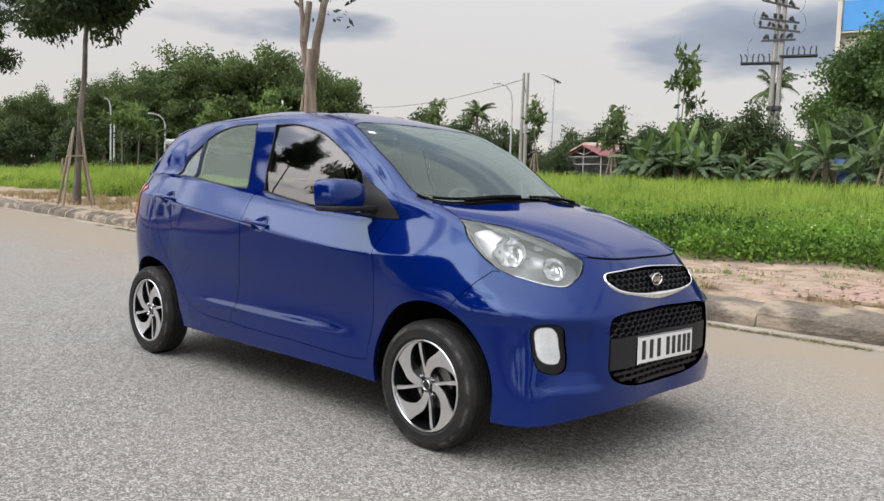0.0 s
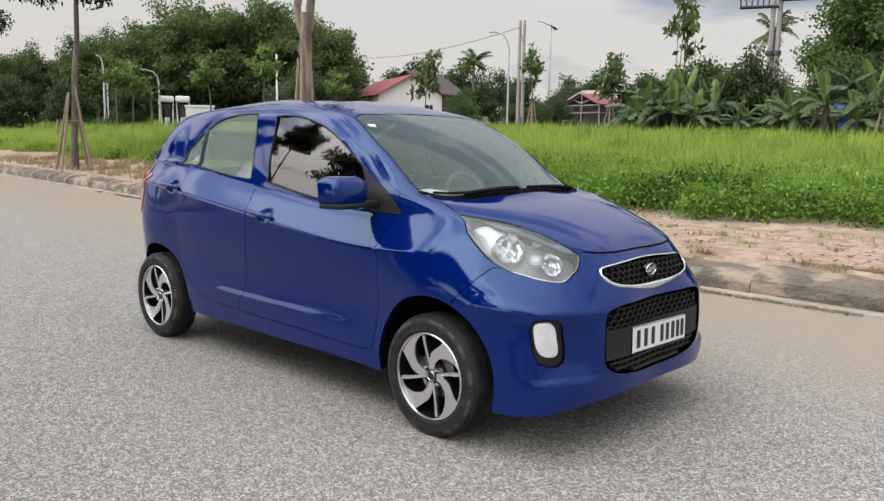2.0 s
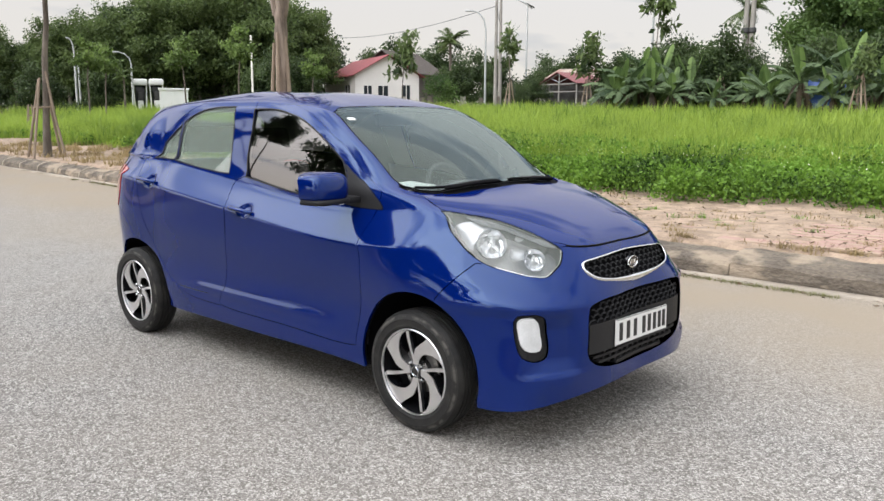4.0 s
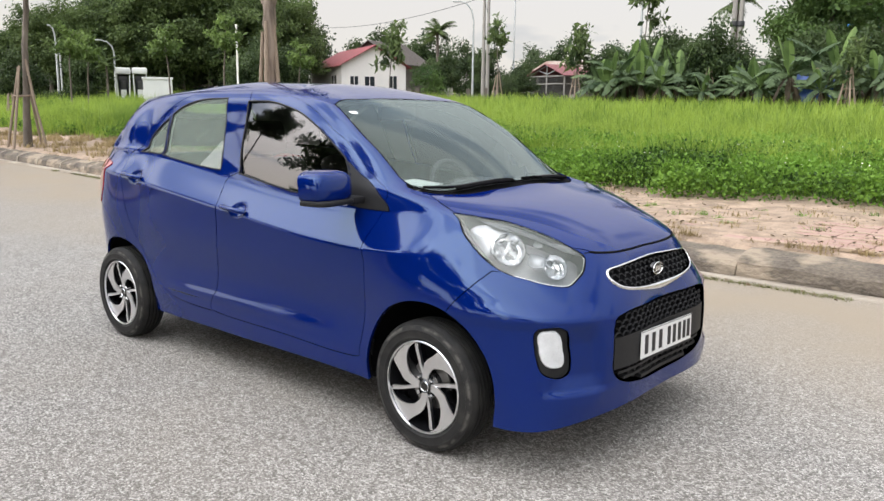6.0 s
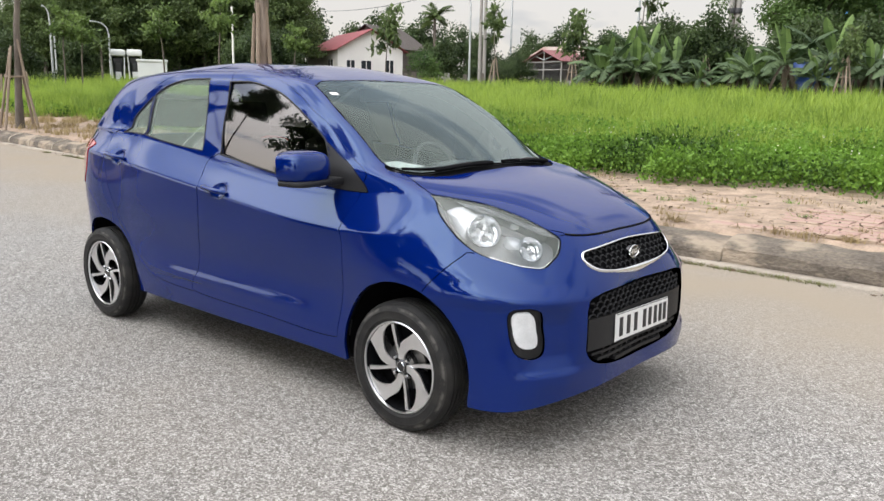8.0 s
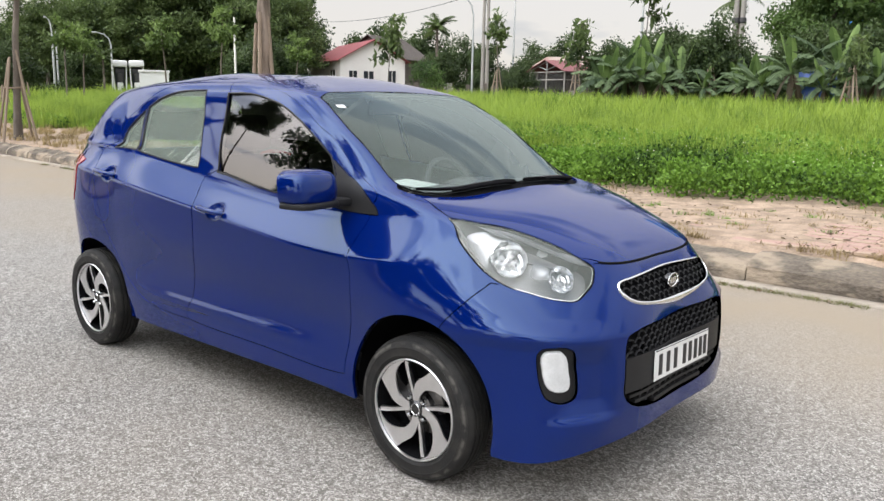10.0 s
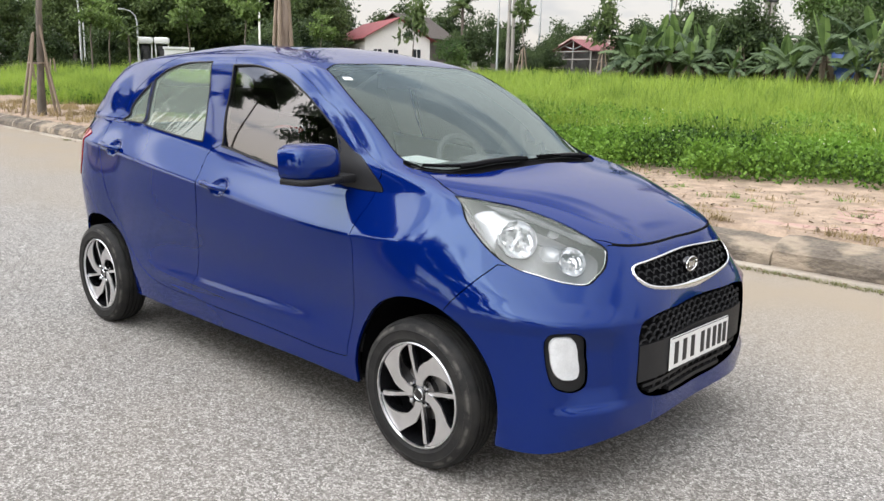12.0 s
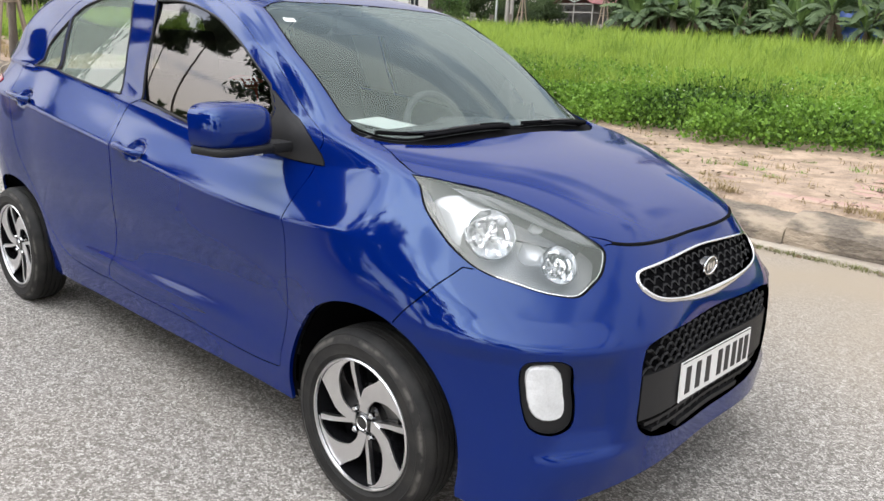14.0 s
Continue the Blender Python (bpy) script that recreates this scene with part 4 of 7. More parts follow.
# white house with a red sheet roof
def gable_house(name, corner, p_way, wide, deep, eaves, rise, over, wall_mat, roof_mat, label, windows=()):
    house = tagged(new(name), label, "house")
    z0 = float(land(*corner))
    p = Vector((p_way[0], p_way[1], 0)).normalized()
    g = Vector((-p.y, p.x, 0)) * -1
    m = Matrix(((g.x, p.x, 0, corner[0]), (g.y, p.y, 0, corner[1]), (0, 0, 1, z0 - .3), (0, 0, 0, 1)))
    house.matrix_basis = m
    h = eaves + .3
    bm = bmesh.new()
    prism(bm, [(0, 0), (wide, 0), (wide, h), (wide / 2, h + rise), (0, h)], 0, deep)
    part("wall", bm, wall_mat, house, "plastered walls")
    for s in (-1, 1):
        bm = bmesh.new()
        x0 = wide / 2
        x1 = (wide + over) if s > 0 else -over
        drop = rise * (over / (wide / 2))
        n = 18
        for k in range(n):
            y0, y1 = -over + (deep + 2 * over) * k / n, -over + (deep + 2 * over) * (k + 1) / n
            ym = (y0 + y1) / 2
            a = [bm.verts.new((x, y, z + dz)) for x, z in ((x0, h + rise + .05), (x1, h - drop + .05)) for y, dz in ((y0, 0), (ym, .05), (y1, 0))]
            bm.faces.new((a[0], a[1], a[4], a[3]))
            bm.faces.new((a[1], a[2], a[5], a[4]))
        bmesh.ops.remove_doubles(bm, verts=bm.verts, dist=1e-4)
        r = bmesh.ops.extrude_face_region(bm, geom=bm.faces[:])
        bmesh.ops.translate(bm, verts=[q for q in r["geom"] if isinstance(q, bmesh.types.BMVert)], vec=(0, 0, .06))
        part("roof", bm, roof_mat, house, "ribbed roof slope")
    for face, at, z, w, hh in windows:
        bm = bmesh.new()
        if face == "front":
            box(bm, (at - w / 2, -.02, z), (at + w / 2, .05, z + hh))
        else:
            box(bm, (-.02, at - w / 2, z), (.05, at + w / 2, z + hh))
        win = part("window", bm, WINDOW_DARK, house, "dark window")
        for k in range(4):
            bm = bmesh.new()
            a0, a1 = (at - w / 2 - .06, at - w / 2 + .02) if k == 0 else ((at + w / 2 - .02, at + w / 2 + .06) if k == 1 else (at - .03, at + .03)) if k < 3 else (at - w / 2 - .06, at + w / 2 + .06)
            zz = (z - .06, z + .02) if k == 3 else (z - .02, z + hh + .04)
            if face == "front":
                box(bm, (a0, -.05, zz[0]), (a1, .06, zz[1]))
            else:
                box(bm, (-.05, a0, zz[0]), (.06, a1, zz[1]))
            part("frame" if k < 3 else "sill", bm, WALL_WHITE, win)
    return house


gable_house("white_house", (-52.25, 47.5), (-.9, .436), 6.3, 11, 2.9, 1.75, .45, WALL_WHITE, ROOF_RED, "white plastered house with a red sheet roof", (("front", 1.2, 1.2, .8, 1.0), ("front", 2.7, .9, 1.0, 1.3), ("front", 5.0, .5, .8, 1.8), ("side", 2.4, 1.2, 1.8, 1.1)))
gable_house("grey_roofed_house", (-59.2, 54.2), (-.2, .98), 6.6, 6, 3.2, 2.1, .5, BOARD, ROOF_GREY, "low house with a steep grey tiled roof")

# shed: a long pale roof behind, and a red gabled porch turned half away with a lattice front
shed = tagged(new("shed"), "open shed with a pale sheet roof and a red gabled porch", "shed")
shed.matrix_basis = spot(-29.0, 48.0)
PORCH = Matrix.Translation((-2.33, 1.08, 0)) @ Matrix.Rotation(radians(-45), 4, "Z")
P_WIDE, P_DEEP, P_EAVE, P_RISE = 3.65, 3.0, 1.82, .74


def porch_part(name, bm, mat, label=""):
    bmesh.ops.transform(bm, matrix=PORCH, verts=bm.verts)
    return part(name, bm, mat, shed, label)


for x, y in ((0, 0), (1.8, 0), (3.62, 0), (3.62, 1.5), (3.62, 3.0)):
    bm = bmesh.new()
    box(bm, (x - .04, y - .04, -.2), (x + .04, y + .04, P_EAVE))
    porch_part("post", bm, POLE)
for z in (.15, 1.15, P_EAVE - .12):
    for lo, hi in (((0, -.04, z), (P_WIDE, .04, z + .07)), ((3.58, .06, z), (3.66, 3.0, z + .05))):
        bm = bmesh.new()
        box(bm, lo, hi)
        porch_part("rail", bm, POLE)
bm = bmesh.new()
for k in range(40):
    x = P_WIDE * k / 39
    box(bm, (x - .008, .0, .1), (x + .008, .012, P_EAVE))
for k in range(30):
    y = .1 + 2.9 * k / 29
    box(bm, (3.61, y - .008, .1), (3.622, y + .008, P_EAVE))
tagged(porch_part("wire_front", bm, WIRE_MESH, "grey wire lattice"), kind="stuff")
mid = P_WIDE / 2
for side in (-1, 1):
    bm = bmesh.new()
    n = 14
    foot = mid + side * (mid + .22)
    low = P_EAVE - .09
    for k in range(n):
        y0, y1 = -.3 + (P_DEEP + .4) * k / n, -.3 + (P_DEEP + .4) * (k + 1) / n
        a = [bm.verts.new((x, y, z + dz)) for x, z in ((mid, P_EAVE + P_RISE), (foot, low)) for y, dz in ((y0, 0), ((y0 + y1) / 2, .03), (y1, 0))]
        bm.faces.new((a[0], a[1], a[4], a[3]))
        bm.faces.new((a[1], a[2], a[5], a[4]))
    bmesh.ops.remove_doubles(bm, verts=bm.verts, dist=1e-4)
    r = bmesh.ops.extrude_face_region(bm, geom=bm.faces[:])
    bmesh.ops.translate(bm, verts=[q for q in r["geom"] if isinstance(q, bmesh.types.BMVert)], vec=(0, 0, .04))
    porch_part("porch_roof", bm, ROOF_PINK, "red sheet roof slope")
for a, b in (((0, P_EAVE), (mid, P_EAVE + P_RISE - .06)), ((P_WIDE, P_EAVE), (mid, P_EAVE + P_RISE - .06)), ((mid, P_EAVE), (mid, P_EAVE + P_RISE - .06)), ((mid, P_EAVE + .05), (mid * .5, P_EAVE + P_RISE * .45)), ((mid, P_EAVE + .05), (mid * 1.5, P_EAVE + P_RISE * .45))):
    bm = bmesh.new()
    tube(bm, [(a[0], -.02, a[1]), (b[0], -.02, b[1])], .035, 6)
    porch_part("truss", bm, GALVANISED)
# the long roof behind, hipped at its ends
for rows in (((-2.2, 1.9, 2.2), (4.6, 1.9, 2.2), (3.6, 4.2, 3.02), (-1.15, 4.2, 3.02)), ((4.6, 6.5, 2.2), (-2.2, 6.5, 2.2), (-1.15, 4.2, 3.02), (3.6, 4.2, 3.02)), ((-2.2, 6.5, 2.2), (-2.2, 1.9, 2.2), (-1.15, 4.2, 3.02)), ((4.6, 1.9, 2.2), (4.6, 6.5, 2.2), (3.6, 4.2, 3.02))):
    bm = bmesh.new()
    bm.faces.new([bm.verts.new(q) for q in rows])
    r = bmesh.ops.extrude_face_region(bm, geom=bm.faces[:])
    bmesh.ops.translate(bm, verts=[q for q in r["geom"] if isinstance(q, bmesh.types.BMVert)], vec=(0, 0, .06))
    bmesh.ops.recalc_face_normals(bm, faces=bm.faces)
    part("main_roof", bm, ROOF_RUST, shed, "long pale sheet roof")
for lo, hi in (((-1.9, 6.0, -.2), (4.3, 6.1, 2.25)), ((.4, 2.25, -.2), (4.3, 2.35, 2.22)), ((-1.9, 2.4, -.2), (-1.8, 6.0, 2.22)), ((4.2, 2.36, -.2), (4.3, 6.0, 2.22))):
    bm = bmesh.new()
    box(bm, lo, hi)
    part("wall", bm, BOARD, shed, "weathered board wall")

# fence of uneven boards
fence = tagged(new("fence"), "low weathered board fence with concrete posts", "fence", "", "")
fence.matrix_basis = spot(-31.0, 44.2)
for k in range(26):
    x = -8.5 + k * .62 + random.uniform(-.1, .1)
    h = random.uniform(.35, .95)
    bm = bmesh.new()
    box(bm, (x - random.uniform(.08, .22), -.03, -.2), (x + random.uniform(.08, .22), .03, h))
    part("board", bm, BOARD if k % 7 else POLE, fence)


# poles and lamps
def pole(name, x, y, top, r0, r1, mat, label, category, lean=(0, 0)):
    ob = tagged(new(name), label, category)
    z = float(land(x, y))
    ob.matrix_basis = pose(x, y, z - .3)
    bm = bmesh.new()
    tube(bm, [(0, 0, 0), (lean[0] / 2, lean[1] / 2, (top - z) / 2), (lean[0], lean[1], top - z + .3)], [r0, (r0 + r1) / 2, r1], 12)
    part("shaft", bm, mat, ob, "", 60)
    return ob


def street_lamp(x, y, top, reach, turn, label="slim galvanised street lamp with a curved arm"):
    z = float(land(x, y))
    ob = tagged(new("street_lamp"), label, "street lamp", "street lamps")
    ob.matrix_basis = pose(x, y, z - .2, 0, 0, turn)
    h = top - z
    bm = bmesh.new()
    pts = [(0, 0, 0), (0, 0, h * .5), (0, 0, h * .82), (-reach * .12, 0, h * .92), (-reach * .42, 0, h * .985), (-reach * .85, 0, h * 1.01)]
    tube(bm, pts, [.085, .07, .055, .05, .045, .04], 8)
    part("shaft", bm, GALVANISED, ob, "", 60)
    bm = bmesh.new()
    box(bm, (-reach * 1.25, -.13, h * 1.0), (-reach * .8, .13, h * 1.0 + .1), .03)
    part("lamp_head", bm, GALVANISED, ob, "flat lamp head", 40)
    return ob


pole("utility_pole", -33.50, 44.42, 9.8, .15, .10, POLE, "tall tapered concrete utility pole", "utility pole")
pole("utility_pole", -33.20, 44.55, 9.8, .15, .10, POLE, "tall tapered concrete utility pole", "utility pole")
street_lamp(-33.9, 43.7, 9.1, 1.2, facing(-33.9, 43.7))
street_lamp(-51.4, 21.4, 6.55, .35, facing(-51, 21))
pole("lamp_post", -53.1, 22.4, 5.7, .07, .05, GALVANISED, "plain thin galvanised post", "post")
street_lamp(-54.3, 26.9, 6.1, 1.0, facing(-54, 27))
lamp = pole("street_lamp", -43.3, 61.9, 12.2, .11, .07, GALVANISED, "tall straight street lamp with a slanting head and solar panel", "street lamp")
lamp.matrix_basis = lamp.matrix_basis @ pose(0, 0, 0, 0, 0, facing(-43.3, 61.9))
top = 12.2 - float(land(-43.3, 61.9)) + .3
bm = bmesh.new()
tube(bm, [(.45, 0, top - .5), (0, 0, top - .1), (-.9, 0, top + .35), (-1.3, 0, top + .45)], [.05, .07, .07, .05], 8, True, 1.3)
part("lamp_head", bm, GALVANISED, lamp, "slanting lamp arm", 40)
bm = bmesh.new()
box(bm, (-.1, -.35, 0), (.75, .35, .05), 0, Matrix.Translation((0, 0, top - .1)) @ Matrix.Rotation(radians(28), 4, "Y"))
part("solar_panel", bm, DARK_STEEL, lamp)
pole("white_post", -39.5, 27.2, 6.3, .07, .06, WALL_WHITE, "thin white painted steel post", "post")
pole("lamp_post", -20.0, 42.5, 8.6, .08, .06, GALVANISED, "grey post beside a tall young tree", "post")
pole("white_post", -4.65, 34.2, 5.0, .06, .06, WALL_WHITE, "thin white post at the field's edge", "post")


def wire(a, b, sag, label="thin dark overhead wire"):
    bm = bmesh.new()
    a, b = Vector(a), Vector(b)
    tube(bm, [a.lerp(b, k / 14) - Vector((0, 0, sag * 4 * (k / 14) * (1 - k / 14))) for k in range(15)], .022, 5)
    me = bpy.data.meshes.new("overhead_wire")
    bm.to_mesh(me)
    bm.free()
    me.materials.append(DARK_STEEL)
    tagged(new("overhead_wire", me), label, "wire")


wire((-33.5, 44.3, 9.3), (-75, 62, 11.0), .9)
wire((-33.4, 44.3, 9.2), (-32.2, 45.4, 2.4), .05, "slanting stay wire of the utility pole")

# transformer poles
tower = tagged(new("transformer_pole"), "pair of concrete poles with cross arms, insulators and a platform", "utility pole")
tower.matrix_basis = spot(-14.6, 43.6, -.3)
H = 14.6
for x in (-.17, .19):
    bm = bmesh.new()
    tube(bm, [(x, 0, 0), (x * 1.0, 0, 6), (x * .9 + .1, 0, H)], [.16, .14, .10], 12)
    part("shaft", bm, POLE, tower, "", 60)
    bm = bmesh.new()
    lathe(bm, [(.19, 4.75), (.22, 4.8), (.22, 5.0), (.19, 5.05)], axis="z", centre=(x, 0, 0), steps=14)
    part("collar", bm, DARK_STEEL, tower)
for z, half, n in ((10.75, 1.0, 3), (9.85, 1.05, 3), (9.35, 1.1, 3), (8.75, .9, 3), (11.7, .9, 2), (12.9, .85, 2)):
    bm = bmesh.new()
    slant = random.uniform(-.3, .02)
    box(bm, (-half, -.19, z - .055), (half, -.09, z + .055))
    for w in bm.verts:
        w.co.z += w.co.x * slant
    arm = part("cross_arm", bm, DARK_STEEL, tower)
    for k in range(n * 2):
        x = -half + (2 * half) * (k + .3) / (n * 2)
        bm = bmesh.new()
        lathe(bm, [(.03, 0), (.03, .08), (.11, .10), (.06, .15), (.11, .20), (.06, .25), (.09, .31), (0, .35)], axis="z", steps=9)
        lean = random.uniform(-.9, .9)
        bmesh.ops.transform(bm, matrix=Matrix.Translation((x, -.14, z + .04 + x * slant)) @ Matrix.Rotation(lean, 4, "Y"), verts=bm.verts)
        part("insulator", bm, DARK_STEEL, arm, "dark ribbed insulator")
bm = bmesh.new()
box(bm, (-1.95, -.35, 7.45), (.1, .35, 7.53))
box(bm, (.1, -.35, 7.8), (2.1, .35, 7.88))
deck = part("platform", bm, DARK_STEEL, tower, "steel platform")
for x in (-1.9, -1.6, -1.3, -1.0, -.7, -.4, .5, .8, 1.1, 1.4, 1.7, 2.0):
    z = 7.5 if x < .1 else 7.85
    bm = bmesh.new()
    tube(bm, [(x, -.3, z), (x, -.3, z + .3), (x + random.uniform(-.15, .15), -.3, z + .48)], .045, 6)
    part("bracket", bm, DARK_STEEL, deck)
for k, (x, z) in enumerate(((-1.2, 10.6), (1.1, 11.4), (1.2, 10.2), (-.9, 12.4), (-1.4, 8.9))):
    bm = bmesh.new()
    tube(bm, [(x, -.14, z), (x * 1.1, -.2, z - .25), (x * 1.16, -.2, z - .6), (x * 1.1, -.2, z - .95), (x * .9, -.2, z - 1.2)], .012, 5)
    part("jumper_wire", bm, DARK_STEEL, tower)


# white booths and cabinet at the field's edge
def booth(x, y):
    ob = tagged(new("white_booth"), "white booth with a rounded top and dark panes", "booth", "white booths")
    ob.matrix_basis = spot(x, y)
    for name, lo, hi, mat, bev in (("plinth", (-.36, -.32, 0), (.36, .32, .12), CABINET, .02), ("pedestal", (-.17, -.15, .12), (.17, .15, .95), CABINET, .04), ("pane", (-.29, .22, .3), (.29, .26, 1.95), WINDOW_DARK, .005), ("top", (-.46, -.42, 1.9), (.46, .42, 2.3), CABINET, .13)):
        bm = bmesh.new()
        box(bm, lo, hi, bev)
        part(name, bm, mat, ob, "", 40)
    bm = bmesh.new()
    box(bm, (-.14, -.17, .95), (.14, .12, 1.5), .03)
    part("console", bm, DARK_STEEL, ob, "dark console on the pedestal", 40)
    for a in (-1, 1):
        bm = bmesh.new()
        prism(bm, [(a * .36, .1), (a * .28, .1), (a * .33, 1.2), (a * .36, 1.95), (a * .42, 1.95), (a * .40, 1.2)], -.28, .28, .01)
        part("side_wing", bm, CABINET, ob, "white side wing that widens upwards")
    return ob


booth(-45.35, 22.75)
booth(-44.85, 23.6)
cab = tagged(new("white_cabinet"), "square white steel cabinet with a flat lid", "cabinet")
cab.matrix_basis = spot(-35.75, 19.55)
for name, lo, hi in (("body", (-.72, -.4, 0), (.72, .4, 1.55)), ("lid", (-.77, -.46, 1.55), (.77, .46, 1.66))):
    bm = bmesh.new()
    box(bm, lo, hi, .015)
    part(name, bm, CABINET, cab)
for x in (-.36, .36):
    bm = bmesh.new()
    box(bm, (x - .34, -.415, .08), (x + .34, -.4, 1.5), .004)
    part("door", bm, CABINET, cab)
small = tagged(new("white_box"), "small white box on the far grass", "box")
small.matrix_basis = spot(-56.5, 15.2)
for lo, hi, name in (((-.6, -.3, .4), (.6, .3, 1.3), "body"), ((-.64, -.34, 1.3), (.64, .34, 1.37), "lid")):
    bm = bmesh.new()
    box(bm, lo, hi, .02)
    part(name, bm, CABINET, small)

# tall building in the distance
tower_block = tagged(new("tower_block"), "tall cream building with blue balcony panels", "building")
tower_block.matrix_basis = pose(-26, 113, 0, 0, 0, facing(-30, 112))
bm = bmesh.new()
box(bm, (-6.9, 0, 0), (14, 14, 34))
part("wall", bm, CREAM_WALL, tower_block, "cream walls")
for k in range(5):
    z = 2.2 + k * 7.1
    bm = bmesh.new()
    box(bm, (-6.6, -1.2, z), (13.4, -1.0, z + 3.9), .05)
    bal = part("balcony", bm, BLUE_WALL, tower_block, "blue balcony panel")
    bm = bmesh.new()
    box(bm, (-6.7, -1.1, z - .25), (13.5, .1, z))
    part("slab", bm, CREAM_WALL, bal)
    for x in (-4, 0, 4, 8):
        bm = bmesh.new()
        box(bm, (x - .9, -.06, z + .2), (x + .9, .1, z + 2.6))
        part("window", bm, WINDOW_DARK, tower_block)
bm = bmesh.new()
box(bm, (-7.3, -1.35, 0), (-6.75, .3, 34))
part("column", bm, CREAM_WALL, tower_block)

# young trees
young = make_tree("young_tree", 51, 4.7, .05, .56, .86, 2.2, .17, 520, LEAF_DARK, limbs=9, clump=.2, droop=.55, lean=(.35, .1), flat=.75, long=2.3, label="slim young tree with a dark umbrella crown")
stand(young, -21.7, 38.0, 85, 1.0, tall=1.13)
again(young, -5.52, 31.93, 60, .62, .75)
again(young, -28.3, 29.2, 60, .78, 1.13)
sparse = make_tree("young_tree", 58, 5.2, .045, .74, .80, 1.5, .18, 300, LEAF_DARK, limbs=6, clump=.17, droop=.4, lean=(.45, .3), flat=.9, bare=.45, long=2.3, label="thin leaning young tree with sparse tufts of leaves")
stand(sparse, -27.8, 38.7, 120, tall=1.06)
again(sparse, -18.0, 38.9, 60, 1.15, 1.55, "tall thin young tree with an upright sparse crown")
sapling = make_tree("young_tree", 52, 4.4, .05, .66, .62, 1.1, .11, 900, LEAF_YOUNG, limbs=8, clump=.15, droop=.3, lean=(.2, .05), flat=.7, label="young tree with a round crown at the field's far edge")
stand(sapling, -36.6, 16.2, 30, .95)
for x, y, t, z in ((-28.2, 18.4, 20, 1.1), (-34.9, 14.6, 140, 1.0), (-31.1, 17.5, 260, 1.0), (-25.6, 20.6, 80, .8)):
    again(sapling, x, y, t, z, label="young tree with a round crown at the field's far edge")
for x, y, s in ((-21.7, 38.0, 1), (-12.9, 36.0, 1.1), (-27.9, 38.7, 1), (-5.52, 31.93, 1), (-18.0, 38.9, 1), (-28.6, 9.4, .6), (-33.5, 12.2, .6)):
    stake_frame(x, y, .45 * s, 1.85 * s, thick=s ** .8)
bushy = make_tree("bushy_tree", 61, 4.6, .09, .2, 1.7, 3.4, .115, 7500, LEAF_BUSH, limbs=11, clump=.38, droop=.2, flat=.8, label="bushy green tree beside the banana plants")
stand(bushy, -13.1, 36.9, 0, .85, tall=1.04)
for x, y, t, s in ((-40, 47.5, 40, .9), (-37.5, 49.5, 90, .95), (-34.3, 50.5, 140, .8), (-32, 60, 20, 1.0), (-26, 62, 70, .95), (-37, 61, 0, 1.15), (-20, 58, 110, .95), (-29, 64, 200, 1.0), (-40, 62, 250, 1.1), (-60, 68, 20, 1.7), (-66, 65, 50, 1.75), (-72, 60, 150, 1.9), (-54, 68, 210, 1.4), (-43, 31, 30, .85), (-46, 20.5, 100, .8), (-49, 18, 10, .8), (-41.5, 29.5, 60, .8), (-57, 17, 50, .9), (-47.5, 35, 10, 1.1), (-47.4, 37.0, 60, 1.0), (-18.8, 44, 30, .75), (-10.0, 42.0, 75, 1.0), (-16.2, 37.4, 200, .85), (-17.9, 37.2, 20, .7), (-12.6, 37.6, 300, .9), (-29.4, 43.8, 0, 0.52), (-33.1, 47.2, 67, 0.50), (-34.5, 47.5, 134, 0.45), (-34.9, 45.9, 201, 0.45), (-29.5, 42.5, 268, 0.42), (-20.6, 39.8, 0, 0.82), (-19.1, 39.5, 67, 0.92), (-18.0, 40.1, 134, 0.96), (-16.4, 39.7, 201, 0.98), (-16.0, 41.0, 268, 0.98), (-13.3, 39.9, 335, 0.72), (-12.5, 40.2, 42, 0.52), (-10.9, 39.7, 109, 0.80), (-9.3, 39.2, 176, 0.90), (-7.9, 39.6, 243, 0.95), (-6.2, 39.0, 310, 0.90), (-4.9, 39.2, 17, 1.00), (-3.6, 39.5, 84, 1.00)):
    again(bushy, x, y, t, s, label="bushy green tree in the far greenery")
for x, y, t, z in ((-5.4, -8.9, 110, 1.0), (-7.4, -9.6, 230, 1.0)):
    again(bushy, x, y, t, z, label="dense bushy tree on the verge across the road")
feathery = make_tree("feathery_tree", 63, 3.1, .06, .35, 1.3, 1.3, .09, 2600, LEAF_MID, limbs=12, clump=.22, droop=.1, flat=.35, label="low feathery light green tree beside the white house")
stand(feathery, -34.7, 39.6, 20)
leafy = make_tree("leafy_tree", 37, 11.5, .22, .2, 3.6, 8, .15, 19000, LEAF_MID, limbs=13, clump=.6, droop=.2, flat=.85, label="large leafy tree behind the banana plants")
for k, (x, y, t, s) in enumerate(((-10.6, 47.5, 20, 1.0), (-7.2, 45, 120, 1.05), (-2.2, 46, 220, 1.05), (2.5, 44, 300, 1.0), (-13.2, 54, 40, .8), (-8, 54, 160, 1.1), (6.5, 47, 10, 1.1))):
    if k == 0:
        stand(leafy, x, y, t, s)
    else:
        again(leafy, x, y, t, s, label="large leafy tree behind the banana plants")


